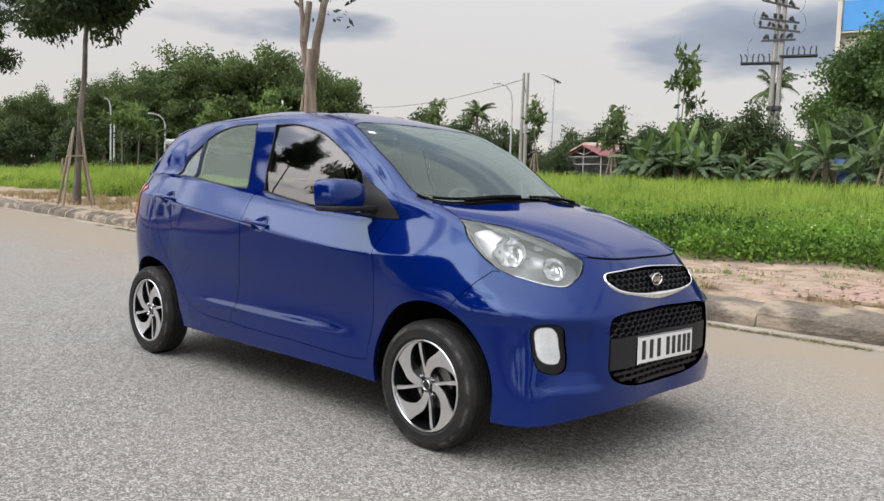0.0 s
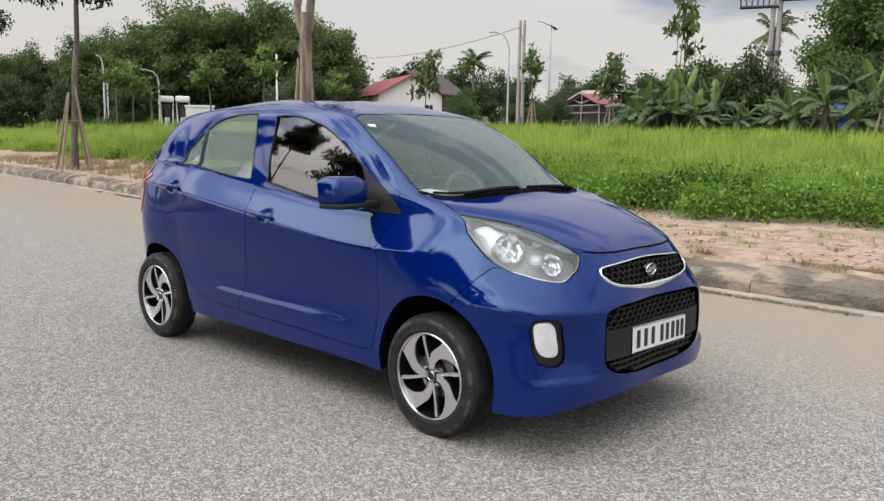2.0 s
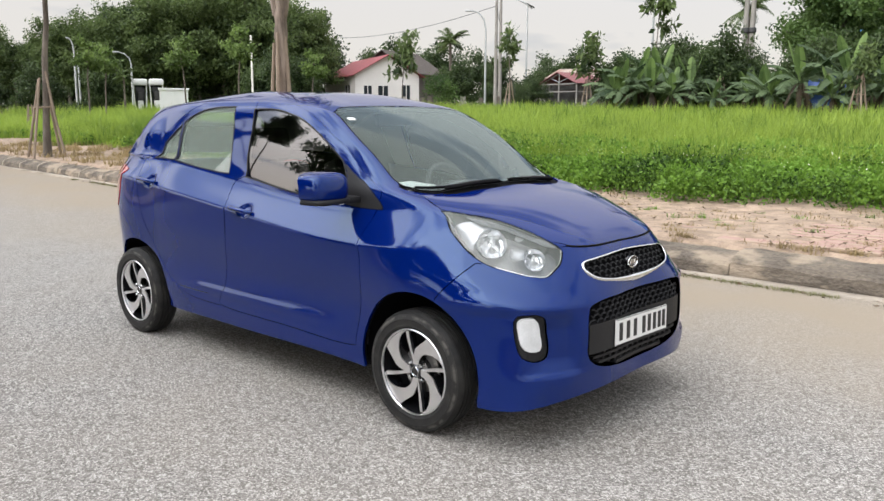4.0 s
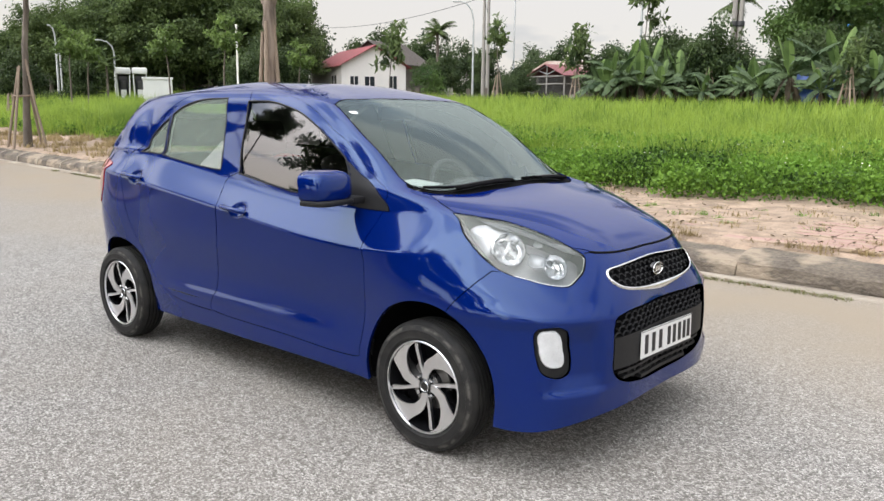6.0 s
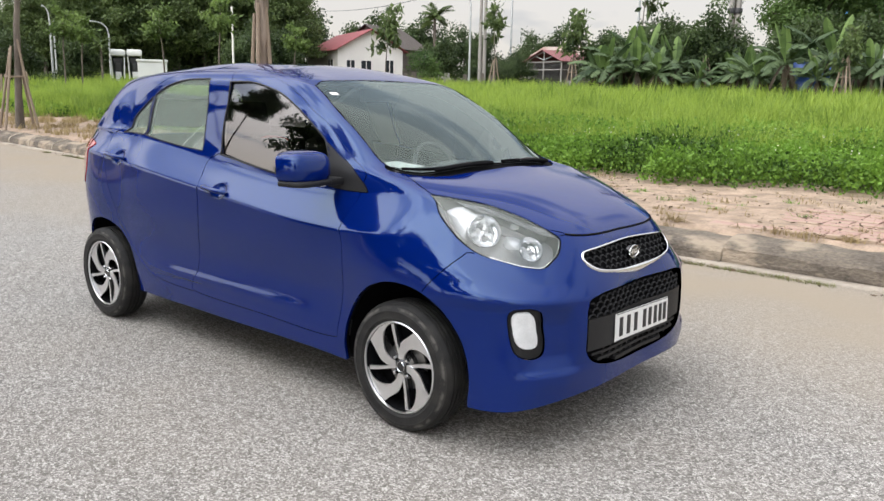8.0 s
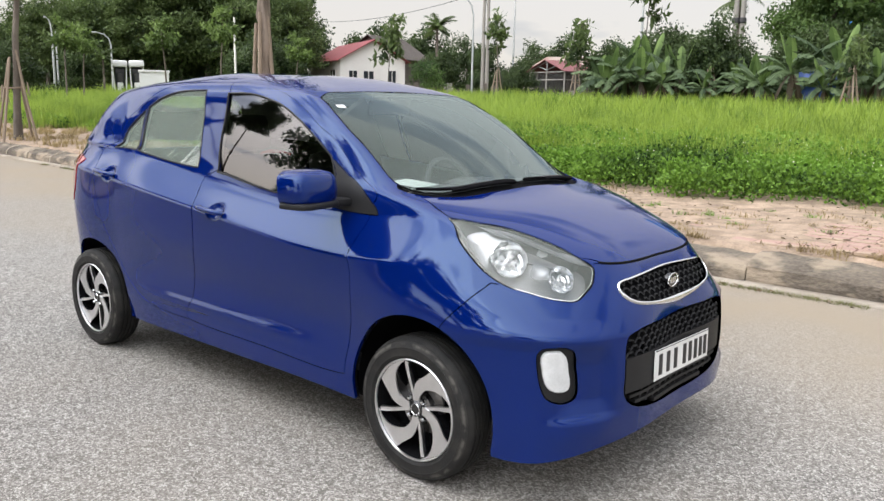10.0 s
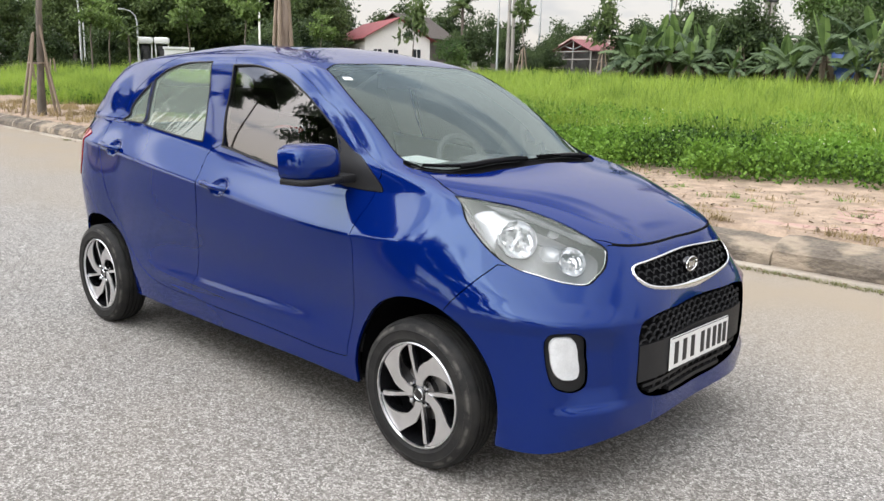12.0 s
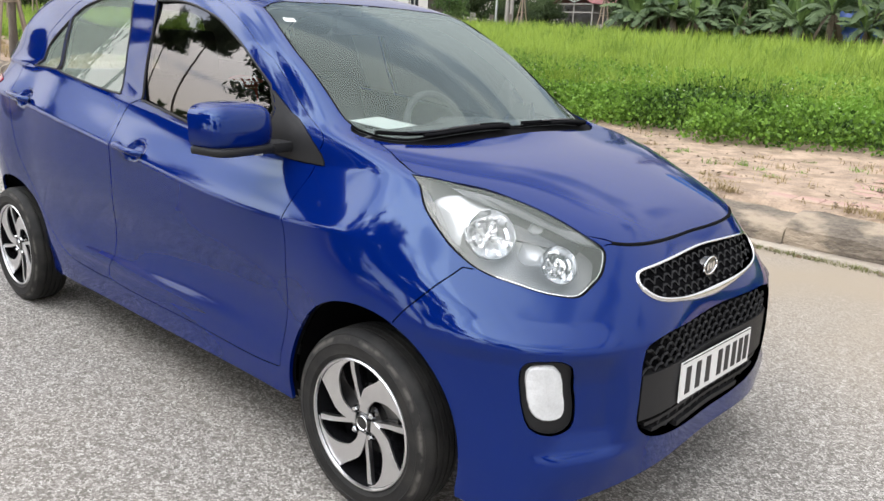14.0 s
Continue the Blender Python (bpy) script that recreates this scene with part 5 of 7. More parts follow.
# palms and bananas
def frond(rng, length, rise, turn, leaf_w, drop, mat, parent, name="frond"):
    """A feather frond: an arching rib with drooping leaflets."""
    pts = [Vector((length * f * math.cos(turn), length * f * math.sin(turn), rise * f - drop * f * f)) for f in np.linspace(0, 1, 11)]
    bm = bmesh.new()
    tube(bm, pts, [.03 * (1 - k / 12) for k in range(11)], 5)
    side = Vector((-math.sin(turn), math.cos(turn), 0))
    for k in range(1, 11):
        for s in (-1, 1):
            for h in (0, .5):
                p = pts[k - 1].lerp(pts[k], h)
                ll = leaf_w * math.sin(math.pi * (.12 + .8 * (k - 1 + h) / 10))
                tip = p + side * s * ll + (pts[k] - pts[k - 1]).normalized() * ll * .5 - Vector((0, 0, ll * rng.uniform(.25, .6)))
                w = (pts[k] - pts[k - 1]).normalized() * .06
                bm.faces.new([bm.verts.new(p - w), bm.verts.new(p + w), bm.verts.new(tip)])
    return part(name, bm, mat, parent)


def palm(seed, height, n, length):
    rng = np.random.default_rng(seed)
    ob = tagged(new("palm_tree"), "coconut palm with drooping feathery fronds", "palm tree")
    bm = bmesh.new()
    tube(bm, [(0, 0, 0), (.1, 0, height * .5), (.05, 0, height)], [.2, .15, .13], 10)
    part("trunk", bm, BARK, ob, "", 60)
    crown = new("crown")
    crown.parent = ob
    crown.matrix_basis = pose(.05, 0, height)
    for k in range(n):
        frond(rng, length * rng.uniform(.6, .95), length * rng.uniform(.1, 1.25), k * 2.4, length * .26, length * rng.uniform(.35, .8), LEAF_DARK, crown)
    return ob


coco = stand(palm(5, 6.0, 22, 2.2), -49.3, 57.4)
again(coco, -15.4, 45.5, 40, .72, tall=.98)
again(coco, -44.6, 21.3, 10, .42)


def banana(seed, height, n, label):
    """A banana plant: a thick soft stem, a few broad blunt leaves straight up, older torn ones that arch out and dead ones that hang."""
    rng = np.random.default_rng(seed)
    ob = tagged(new("banana_plant"), label, "banana plant", "banana plants")
    bm = bmesh.new()
    tube(bm, [(0, 0, 0), (.03, .02, height * .5), (.05, .03, height)], [.13, .11, .06], 10)
    part("stem", bm, BANANA_OLD, ob, "", 60)
    for k in range(n):
        a = k * 2.4 + rng.uniform(-.4, .4)
        upright, dead = k < 3, k >= n - 4
        L, out_by, up, drop, W = rng.uniform(1.4, 2.2), 1.0, rng.uniform(.45, 1.3), rng.uniform(.45, 1.1), rng.uniform(.17, .24)
        if upright:
            L, out_by, up, drop, W = rng.uniform(1.35, 2.2), rng.uniform(.15, .5), 1.1, rng.uniform(.08, .22), rng.uniform(.21, .27)
        elif dead:
            L, out_by, up, drop, W = L * .6, .7, .25, 1.8, W * .6
        out = Vector((math.cos(a), math.sin(a), 0)) * out_by
        side = Vector((-math.sin(a), math.cos(a), 0))
        bm = bmesh.new()
        rib = [Vector((.05, .03, height * .92)) + out * (L * f) + Vector((0, 0, L * (up * f - drop * f * f))) for f in np.linspace(0, 1, 17)]
        tube(bm, rib, [.028 * (1 - j / 19) for j in range(17)], 5)
        for s in (-1, 1):
            edge = None
            for j in range(3, 16):
                w0, w1 = (W * min(1.0, max(.05, (f - .15) / .22)) ** .6 * math.sqrt(max(0.0, 1 - abs((f - .5) / .505) ** 3.2)) for f in (j / 16, (j + 1) / 16))
                torn = rng.uniform(.05, .55) if rng.random() < (.3 if upright else .7) else 0
                fold = (.05, .25) if upright else (.5, 1.0)
                sag0, sag1 = (w * rng.uniform(*fold) for w in (w0, w1))
                fresh = torn > 0 or edge is None
                near0 = bm.verts.new(rib[j]) if edge is None else edge[0]
                near1 = bm.verts.new(rib[j + 1])
                out0 = bm.verts.new(rib[j] + side * s * w0 - Vector((0, 0, sag0))) if fresh else edge[1]
                out1 = bm.verts.new(rib[j + 1].lerp(rib[j], torn) + side * s * w1 - Vector((0, 0, sag1)))
                bm.faces.new((near0, near1, out1, out0))
                edge = (near1, out1)
        part("leaf", bm, DEAD_LEAF if dead else BANANA if upright else BANANA_OLD, ob, "dry brown hanging leaf" if dead else "broad upright young leaf" if upright else "torn arching leaf")
    return ob


plants = [banana(70 + k, 1.3 + .2 * k, 18 + k, "green banana plant with broad torn leaves") for k in range(3)]
where = [(-17.2, 33.7, 1.0), (-16.5, 34.1, 1.08), (-15.8, 35.6, 1.1), (-15.3, 36.9, 1.05), (-14.3, 33.5, 0.8), (-14.1, 36.4, 0.85), (-11.6, 36.3, 0.85), (-10.4, 34.6, 0.8), (-8.2, 33.2, 1.02), (-9.9, 35.9, 0.75), (-8.5, 37.3, 0.8), (-6.4, 33.8, 1.1), (-6.2, 36.9, 0.85), (-5.2, 35.1, 0.8), (-3.9, 34.3, 1), (-3.3, 36.5, 0.9), (-1.8, 35.7, 1.0), (-13.2, 37.8, 0.8), (-18.0, 34.4, 0.85), (-15.4, 33.5, 0.90), (-14.1, 35.3, 0.95), (-9.6, 33.9, 0.85), (-6.7, 32.6, 0.72), (-5.1, 34.1, 0.80), (-12.7, 34.8, 0.70)]
for k, (x, y, size) in enumerate(where):
    if k < 3:
        stand(plants[k], x, y, k * 70, size)
    else:
        again(plants[k % 3], x, y, k * 77, size)
tarp = tagged(new("blue_tarpaulin"), "crumpled blue tarpaulin hung between the plants", "tarpaulin")
tarp.matrix_basis = spot(-8.1, 36.6, -.15)
bm = bmesh.new()
bmesh.ops.create_grid(bm, x_segments=16, y_segments=14, size=1)
for w in bm.verts:
    x, y = w.co.x, w.co.y
    w.co = (x * .8, .25 * noise.noise(Vector((x * 2, y * 2, 1))) + .1, 1.15 + y * .95 + .1 * noise.noise(Vector((x * 2.5, 3, 0))))
part("sheet", bm, BLUE_TARP, tarp, "", 0)
bm = bmesh.new()
tube(bm, [(-.9, .1, 2.1), (.9, .1, 2.15)], .03, 6)
part("rail", bm, STAKE, tarp)

# ---- the field: tall grass, low weeds along the pavement, dry tufts
def sprinkle(n, x0, x1, y0, y1, rng, bias=1.0):
    y = y0 + (y1 - y0) * rng.random(n) ** bias
    x = x0 + (x1 - x0) * rng.random(n)
    return x, y


def field(name, n, region, height, width, mat, label, category, seed, lean=.5, edge=0.0, parts=3, bias=1.0):
    rng = np.random.default_rng(seed)
    x, y = sprinkle(n, *region, rng, bias)
    start = kerb_y(x) + edge + .45 * np.sin(x * .9 + seed) + .3 * np.sin(x * 2.3)
    keep = (y > start) & (x < 7.5 - .12 * y) & (x > -34 - 1.1 * y)
    x, y = x[keep], y[keep]
    tufts = .5 + .5 * np.sin(x * 1.7 + 2 * np.sin(y * .8)) * np.sin(y * 1.3 + 1.5 * np.sin(x * .6))
    h = height * rng.uniform(.55, 1.25, len(x)) * (.7 + .45 * tufts)
    h *= np.clip((y - start[keep]) / 1.2 + .35, .35, 1)
    w = width * rng.uniform(.6, 1.4, len(x)) * (1 + .02 * np.maximum(0, y - 8))
    v, f = blades(np.stack([x, y, land(x, y) - .02], 1), h, w, lean, rng, parts=parts)
    ob = fast_mesh(name, v, f, mat)
    return tagged(ob, label, category, "", "stuff")


field("grass_field", 115000, (-34, 7, 7.2, 18), .72, .014, GRASS, "tall bright yellow-green grass in the open field", "grass", 1, .55, 4.5)
field("verge_grass", 60000, (-44, -9, 5.6, 12), .62, .018, GRASS, "bright grass beside the far pavement", "grass", 4, .6, 3.3)
field("far_grass", 60000, (-62, 6, 16, 37), .78, .036, GRASS, "tall bright grass towards the trees", "grass", 2, .5, 5, 2)
field("under_grass", 60000, (-30, 7, 6.4, 14), .38, .016, WEED, "short green undergrowth", "grass", 3, .7, 4.5, 2)


def weeds(name, n, x0, x1, d0, d1, tall, size, mat, label, seed):
    rng = np.random.default_rng(seed)
    m = n // 55
    cx = rng.uniform(x0, x1, m)
    edge = d0 + .25 * np.sin(cx * 1.3) + .18 * np.sin(cx * 3.1 + 1)
    d1 = d1 + .8 * np.sin(cx * .8 + 2) + .5 * np.sin(cx * 2.1)
    cy = kerb_y(cx) + edge + (d1 - edge) * rng.random(m) ** .8
    ch = tall * rng.uniform(.6, 1.15, m) * np.clip((cy - kerb_y(cx) - edge) / .3 + .5, .5, 1)
    i = rng.integers(0, m, n)
    r = np.abs(rng.normal(0, .125, n))
    a = rng.uniform(0, math.tau, n)
    z = ch[i] * rng.random(n) ** .6
    p = np.stack([cx[i] + r * np.cos(a), cy[i] + r * np.sin(a), np.zeros(n)], 1)
    p[:, 2] = land(p[:, 0], p[:, 1]) + z
    v, f = leaves(p, size * rng.uniform(.6, 1.3, n), rng, -.1, 1.25, np.array([0, -.2, .5]))
    return tagged(fast_mesh(name, v, f, mat), label, "weeds", "", "stuff")


weeds("weeds", 170000, -11, 6.5, 3.6, 5.3, .42, .038, WEED, "low leafy green weeds along the pavement", 5)
weeds("field_weeds", 60000, -16, 6.5, 5.2, 8.2, .52, .04, WEED, "patches of leafy weeds within the tall grass", 8)


def grass_clumps(n_clumps, per, seed):
    """Arching clumps of longer grass that stand out of the field."""
    rng = np.random.default_rng(seed)
    cx = rng.uniform(-24, 6.5, n_clumps)
    cy = kerb_y(cx) + 5.4 + 15 * rng.random(n_clumps) ** 1.3
    i = rng.integers(0, n_clumps, n_clumps * per)
    x, y = cx[i] + rng.normal(0, .12, len(i)), cy[i] + rng.normal(0, .12, len(i))
    h = rng.uniform(.75, 1.15, n_clumps)[i] * rng.uniform(.6, 1.1, len(i))
    v, f = blades(np.stack([x, y, land(x, y) - .02], 1), h, .016 * rng.uniform(.6, 1.3, len(i)), .95, rng, .5, 4)
    return tagged(fast_mesh("grass_clumps", v, f, GRASS), "arching clumps of longer grass in the field", "grass", "", "stuff")


grass_clumps(260, 90, 17)
weeds("weeds_far", 9000, -46, -9, 3.4, 4.6, .32, .05, WEED, "leafy green weeds beside the far pavement", 6)
rng = np.random.default_rng(9)
n = 700
x = rng.uniform(-14, 5.5, n)
y = kerb_y(x) + 3.8 + 4 * rng.random(n) ** 1.5
p = np.stack([x, y, land(x, y) + rng.uniform(.25, .6, n)], 1)
v, f = leaves(p, .016, rng, 0, 1.0)
tagged(fast_mesh("flowers", v, f, FLOWER), "tiny white wild flowers among the weeds", "flowers", "", "stuff")
n = 26000
x = 6 - 28 * rng.random(n) ** .8
y = kerb_y(x) + .30 + 3.6 * rng.random(n) ** .8
c = np.sin(x * 3.1 + 2 * np.sin(y * 2)) * np.sin(y * 4.3 + x)
keep = (c > np.interp(x, [-9, -3], [.05, .72])) & (y - kerb_y(x) > .62)
x, y = x[keep], y[keep]
h = rng.uniform(.03, .11, len(x)) * np.interp(x, [-9, -4], [1.9, 1.0])
z = swell(x) + np.where(y - kerb_y(x) > .72, .25 + .012 * (y - kerb_y(x) - .72), .14)
v, f = blades(np.stack([x, y, z - .005], 1), h, np.interp(x, [-9, -4], [.018, .008]), 1.2, rng, parts=2)
tagged(fast_mesh("dry_tufts", v, f, DRY), "small dry grass tufts on the pavement", "grass", "", "stuff")
n = 14000
x = rng.uniform(-12, 5, n)
y = kerb_y(x) + .19 + rng.normal(0, .03, n)
x, y = x[np.sin(x * 2.3) + .6 * np.sin(x * 5.1) > -.7], y[np.sin(x * 2.3) + .6 * np.sin(x * 5.1) > -.7]
n = len(x)
v, f = blades(np.stack([x, y, swell(x) - .005], 1), rng.uniform(.01, .045, n), np.full(n, .006), 1.4, rng, parts=2)
tagged(fast_mesh("gutter_moss", v, f, MOSS), "thin line of dry grass along the gutter", "grass", "", "stuff")
# clumps of dry and green grass along the kerb and over the pavement
for name, clumps, d0, d1, tall, mat, label in (("kerb_tufts", 60, .70, .86, .13, DRY, "dry grass clumps that hang over the kerb"), ("pavement_tufts", 170, .9, 3.5, .09, DRY, "dry grass clumps on the sandy pavement"), ("green_tufts", 80, 1.2, 3.6, .10, WEED, "small green plants on the sandy pavement")):
    cx = 5.2 - 15 * rng.random(clumps)
    cd = rng.uniform(d0, d1, clumps)
    i = rng.integers(0, clumps, clumps * 34)
    x, d = cx[i] + rng.normal(0, .045, len(i)), cd[i] + rng.normal(0, .028, len(i))
    z = swell(x) + np.where(d > .72, .252 + .012 * np.maximum(0, d - 2.0), .21)
    v, f = blades(np.stack([x, kerb_y(x) + d, z - .012], 1), tall * rng.uniform(.4, 1.1, len(i)) * rng.uniform(.5, 1.2, clumps)[i], np.full(len(i), .0075), 1.5, rng, .6, 3)
    tagged(fast_mesh(name, v, f, mat), label, "grass", "", "stuff")
# fallen leaves and crumbs of soil on the pavement and in the gutter
n = 7000
x = rng.uniform(-12, 5, n)
d = np.where(rng.random(n) < .06, rng.normal(.16, .05, n), .75 + 3.0 * rng.random(n))
z = swell(x) + np.where(d > .5, .262 + .012 * np.maximum(0, d - 2.2), .012)
p = np.stack([x, kerb_y(x) + d, z], 1)
v, f = leaves(p, .045 * rng.uniform(.2, 1.05, n) ** 2, rng, 0, 1.8)
v = v.reshape(n, 4, 3)
v[:, :, 2] = p[:, None, 2] + (v[:, :, 2] - p[:, None, 2]) * .3 + .008
drifts = np.sin(x * 1.9 + 2.1 * np.sin(d * 2.3)) * np.sin(d * 3.7 + 1.3 * np.sin(x * 1.1))
keep = ((d > .74) & (drifts > rng.uniform(-1.0, .5, n))) | (d < .28)
v, f = v[keep].reshape(-1, 3), np.arange(keep.sum() * 4).reshape(-1, 4)
tagged(fast_mesh("dry_litter", v, f, LITTER), "dry fallen leaves and crumbs scattered on the pavement", "litter", "", "stuff")

# ---- car: its panels are cut out of one smooth surface
SPAN_U = [20, 28, 32, 24, 96, 64, 44, 18, 14, 14]
SPAN_V = [10, 14, 14, 14, 16, 16, 18, 24, 22, 10, 14]
GU = np.concatenate([[0]] + [i + np.arange(1, n + 1) / n for i, n in enumerate(SPAN_U)])
GV = np.concatenate([[0]] + [i + np.arange(1, n + 1) / n for i, n in enumerate(SPAN_V)])
NU, NV = len(GU), len(GV)
grid_u, grid_v = (g.ravel() for g in np.meshgrid(GU, GV))
ii, jj = (g.ravel() for g in np.meshgrid(np.arange(NU - 1), np.arange(NV - 1)))
QUADS = np.stack([jj * NU + ii, jj * NU + ii + 1, (jj + 1) * NU + ii + 1, (jj + 1) * NU + ii], 1)
mid_u, mid_v = grid_u[QUADS].mean(1), grid_v[QUADS].mean(1)


def inside(poly, u, v):
    x0, y0 = poly[:, 0], poly[:, 1]
    x1, y1 = np.roll(x0, -1), np.roll(y0, -1)
    res = np.zeros(len(u), bool)
    for a, b, c, d in zip(x0, y0, x1, y1):
        if b == d:
            continue
        res ^= ((b > v) != (d > v)) & (u < (c - a) * (v - b) / (d - b) + a)
    return res


AREA = np.full(len(QUADS), -1)
AREA_NAMES, AREA_POLY = [], []
snapped = np.zeros(len(grid_u), bool)
snap_u, snap_v = grid_u.copy(), grid_v.copy()
snap_nu, snap_nv, snap_by = np.zeros(len(grid_u)), np.zeros(len(grid_u)), np.full(len(grid_u), -1)
_, LEN_U, LEN_V = surface_normal(grid_u, grid_v)


def cut(name, points, axes, low=(0, 0), high=(10, 11), corners=(), centre=False, uv=False):
    """Marks the faces within an outline as an area of their own and draws the grid's edges onto the outline."""
    pts = np.asarray(points, float)
    if not uv:
        u, v = find_uv(pts, axes, low, high)
        flat = pts[:, axes.index("y")] < 1e-6 if "y" in axes else np.zeros(len(pts), bool)
        if centre:
            u = np.where(flat, -.4 if high[0] <= 5 else 10.4, u)
        pts = np.stack([u, v], 1)
    poly = smooth_loop(pts, corners, 12)
    k = len(AREA_NAMES)
    AREA_NAMES.append(name)
    AREA_POLY.append(poly)
    hit = inside(poly, mid_u, mid_v) & (AREA < 0)
    AREA[hit] = k
    inn, out = np.zeros(len(grid_u), bool), np.zeros(len(grid_u), bool)
    inn[QUADS[hit].ravel()] = True
    out[QUADS[~hit].ravel()] = True
    border = np.where(inn & out & ~snapped)[0]
    a, b = poly, np.roll(poly, -1, 0)
    for w in border:
        s = np.array([LEN_U[w], LEN_V[w]])
        p, d, e = np.array([grid_u[w], grid_v[w]]) * s, a * s, (b - a) * s
        f = np.clip(((p - d) * e).sum(1) / np.maximum((e * e).sum(1), 1e-12), 0, 1)
        q = d + e * f[:, None]
        dist = ((q - p) ** 2).sum(1)
        i = int(np.argmin(dist))
        if dist[i] > .03 ** 2:
            continue
        new_u, new_v = q[i] / s
        edge_u = grid_u[w] in (0, 10)
        snap_u[w] = grid_u[w] if edge_u else min(max(new_u, 0), 10)
        snap_v[w] = grid_v[w] if grid_v[w] in (0, NV) else min(max(new_v, 0), NET.shape[0] - 1)
        n = np.array([e[i][1], -e[i][0]])
        n = n / max(np.linalg.norm(n), 1e-9)
        turn = 1.0 if inside(poly, np.array([(q[i] - n * 1e-3)[0] / s[0]]), np.array([(q[i] - n * 1e-3)[1] / s[1]]))[0] else -1.0
        snap_nu[w], snap_nv[w] = (0 if edge_u else turn * n[0] / s[0]), turn * n[1] / s[1]
        snapped[w], snap_by[w] = True, k


def sheet(faces, gap=.002, offset=0.0, skirt=.012, mirror="both", bowl=0.0):
    """Verts, faces and normals of some of the surface's faces, drawn back from their outline by gap, set in by offset, with a folded edge."""
    q = QUADS[faces]
    used, inv = np.unique(q.ravel(), return_inverse=True)
    f = inv.reshape(-1, 4)
    u, v = snap_u[used].copy(), snap_v[used].copy()
    owner = {}
    for face, k in zip(f, AREA[faces]):
        for w in face:
            owner[w] = k
    for i, w in enumerate(used):
        if snapped[w] and gap:
            sign = -1.0 if owner[i] == snap_by[w] else 1.0
            if u[i] not in (0, 10):
                u[i] += sign * gap * snap_nu[w]
            v[i] += sign * gap * snap_nv[w]
    u, v = np.clip(u, 0, 10), np.clip(v, 0, NET.shape[0] - 1)
    p = surface(u, v)
    n = surface_normal(u, v)[0]
    p = p - n * offset
    p[(np.abs(p[:, 1]) < 2e-4), 1] = 0
    edges = {}
    for a, b, c, d in f:
        for e in ((a, b), (b, c), (c, d), (d, a)):
            edges[e] = 1
    rim = [e for e in edges if (e[1], e[0]) not in edges and not (p[e[0], 1] == 0 and p[e[1], 1] == 0)]
    verts, norms, quads = [p], [n], [f]
    if skirt:
        ends = sorted({w for e in rim for w in e})
        at = {w: i for i, w in enumerate(ends)}
        base = len(p)
        lateral = np.zeros((len(ends), 3))
        for a, b in rim:
            out = np.cross(p[b] - p[a], n[a])
            lateral[at[a]] += out
            lateral[at[b]] += out
        lateral /= np.maximum(np.linalg.norm(lateral, axis=1, keepdims=True), 1e-9)
        verts += [p[ends], p[ends] - n[ends] * skirt]
        norms += [lateral, lateral]
        quads.append(np.array([(base + at[b], base + at[a], base + len(ends) + at[a], base + len(ends) + at[b]) for a, b in rim]).reshape(-1, 4))
    verts, norms, quads = np.concatenate(verts), np.concatenate(norms), np.concatenate(quads)
    if mirror == "left":
        return verts, quads, norms
    if mirror == "right":
        return verts * FLIP, quads[:, ::-1], norms * FLIP
    count = len(verts)
    on = np.abs(verts[:, 1]) < 1e-6
    other = np.arange(count) + count
    other[on] = np.where(on)[0]
    norms = norms.copy()
    norms[on, 1] = 0
    norms /= np.maximum(np.linalg.norm(norms, axis=1, keepdims=True), 1e-9)
    return np.concatenate([verts, verts * FLIP]), np.concatenate([quads, other[quads][:, ::-1]]), np.concatenate([norms, norms * FLIP])


# outlines, in metres on the surface seen from the side (xz), the front (yz) or above (xy)
SIDE = dict(axes="xz", low=(3.2, 5.0), high=(7.6, 9.6))
cut("windscreen", [(.335, 0), (.342, .27), (.362, .44), (.39, .495), (.50, .520), (.618, .542), (.801, .556), (.896, .566), (.935, .562), (.99, .53), (1.06, .38), (1.095, .2), (1.105, 0)], "xy", (0, 6), (4.2, 10), (0, 3, 8, 12), centre=True)
cut("cowl", [(1.06, 0), (1.05, .2), (1.0, .40), (.90, .55), (.93, .584), (.965, .58), (1.02, .547), (1.085, .46), (1.13, .3), (1.15, 0)], "xy", (0, 5.6), (4.2, 8), (0, 4, 9), centre=True)
cut("front_glass", [(-.141, 1.024), (-.172, 1.204), (-.201, 1.380), (-.01, 1.378), (.176, 1.346), (.36, 1.278), (.487, 1.208), (.60, 1.136), (.60, .946), (.306, .968)], corners=(0, 2, 7, 8), **SIDE)
cut("sail", [(.612, 1.128), (.678, 1.088), (.83, .998), (.895, .935), (.90, .924), (.88, .920), (.746, .931), (.612, .944)], corners=(0, 7), **SIDE)
cut("rear_glass", [(-.845, 1.086), (-.868, 1.305), (-.756, 1.358), (-.612, 1.386), (-.393, 1.394), (-.339, 1.21), (-.299, 1.033), (-.531, 1.049), (-.757, 1.074)], corners=(0, 1, 4, 6), **SIDE)
cut("quarter_glass", [(-1.068, 1.092), (-1.005, 1.184), (-.885, 1.293), (-.862, 1.088)], corners=(0, 2, 3), **SIDE)
cut("rear_window", [(0, 1.045), (.3, 1.045), (.52, 1.06), (.46, 1.25), (.38, 1.355), (.2, 1.375), (0, 1.378)], "yz", (7.6, 4.3), (10, 9.6), (0, 6), centre=True)
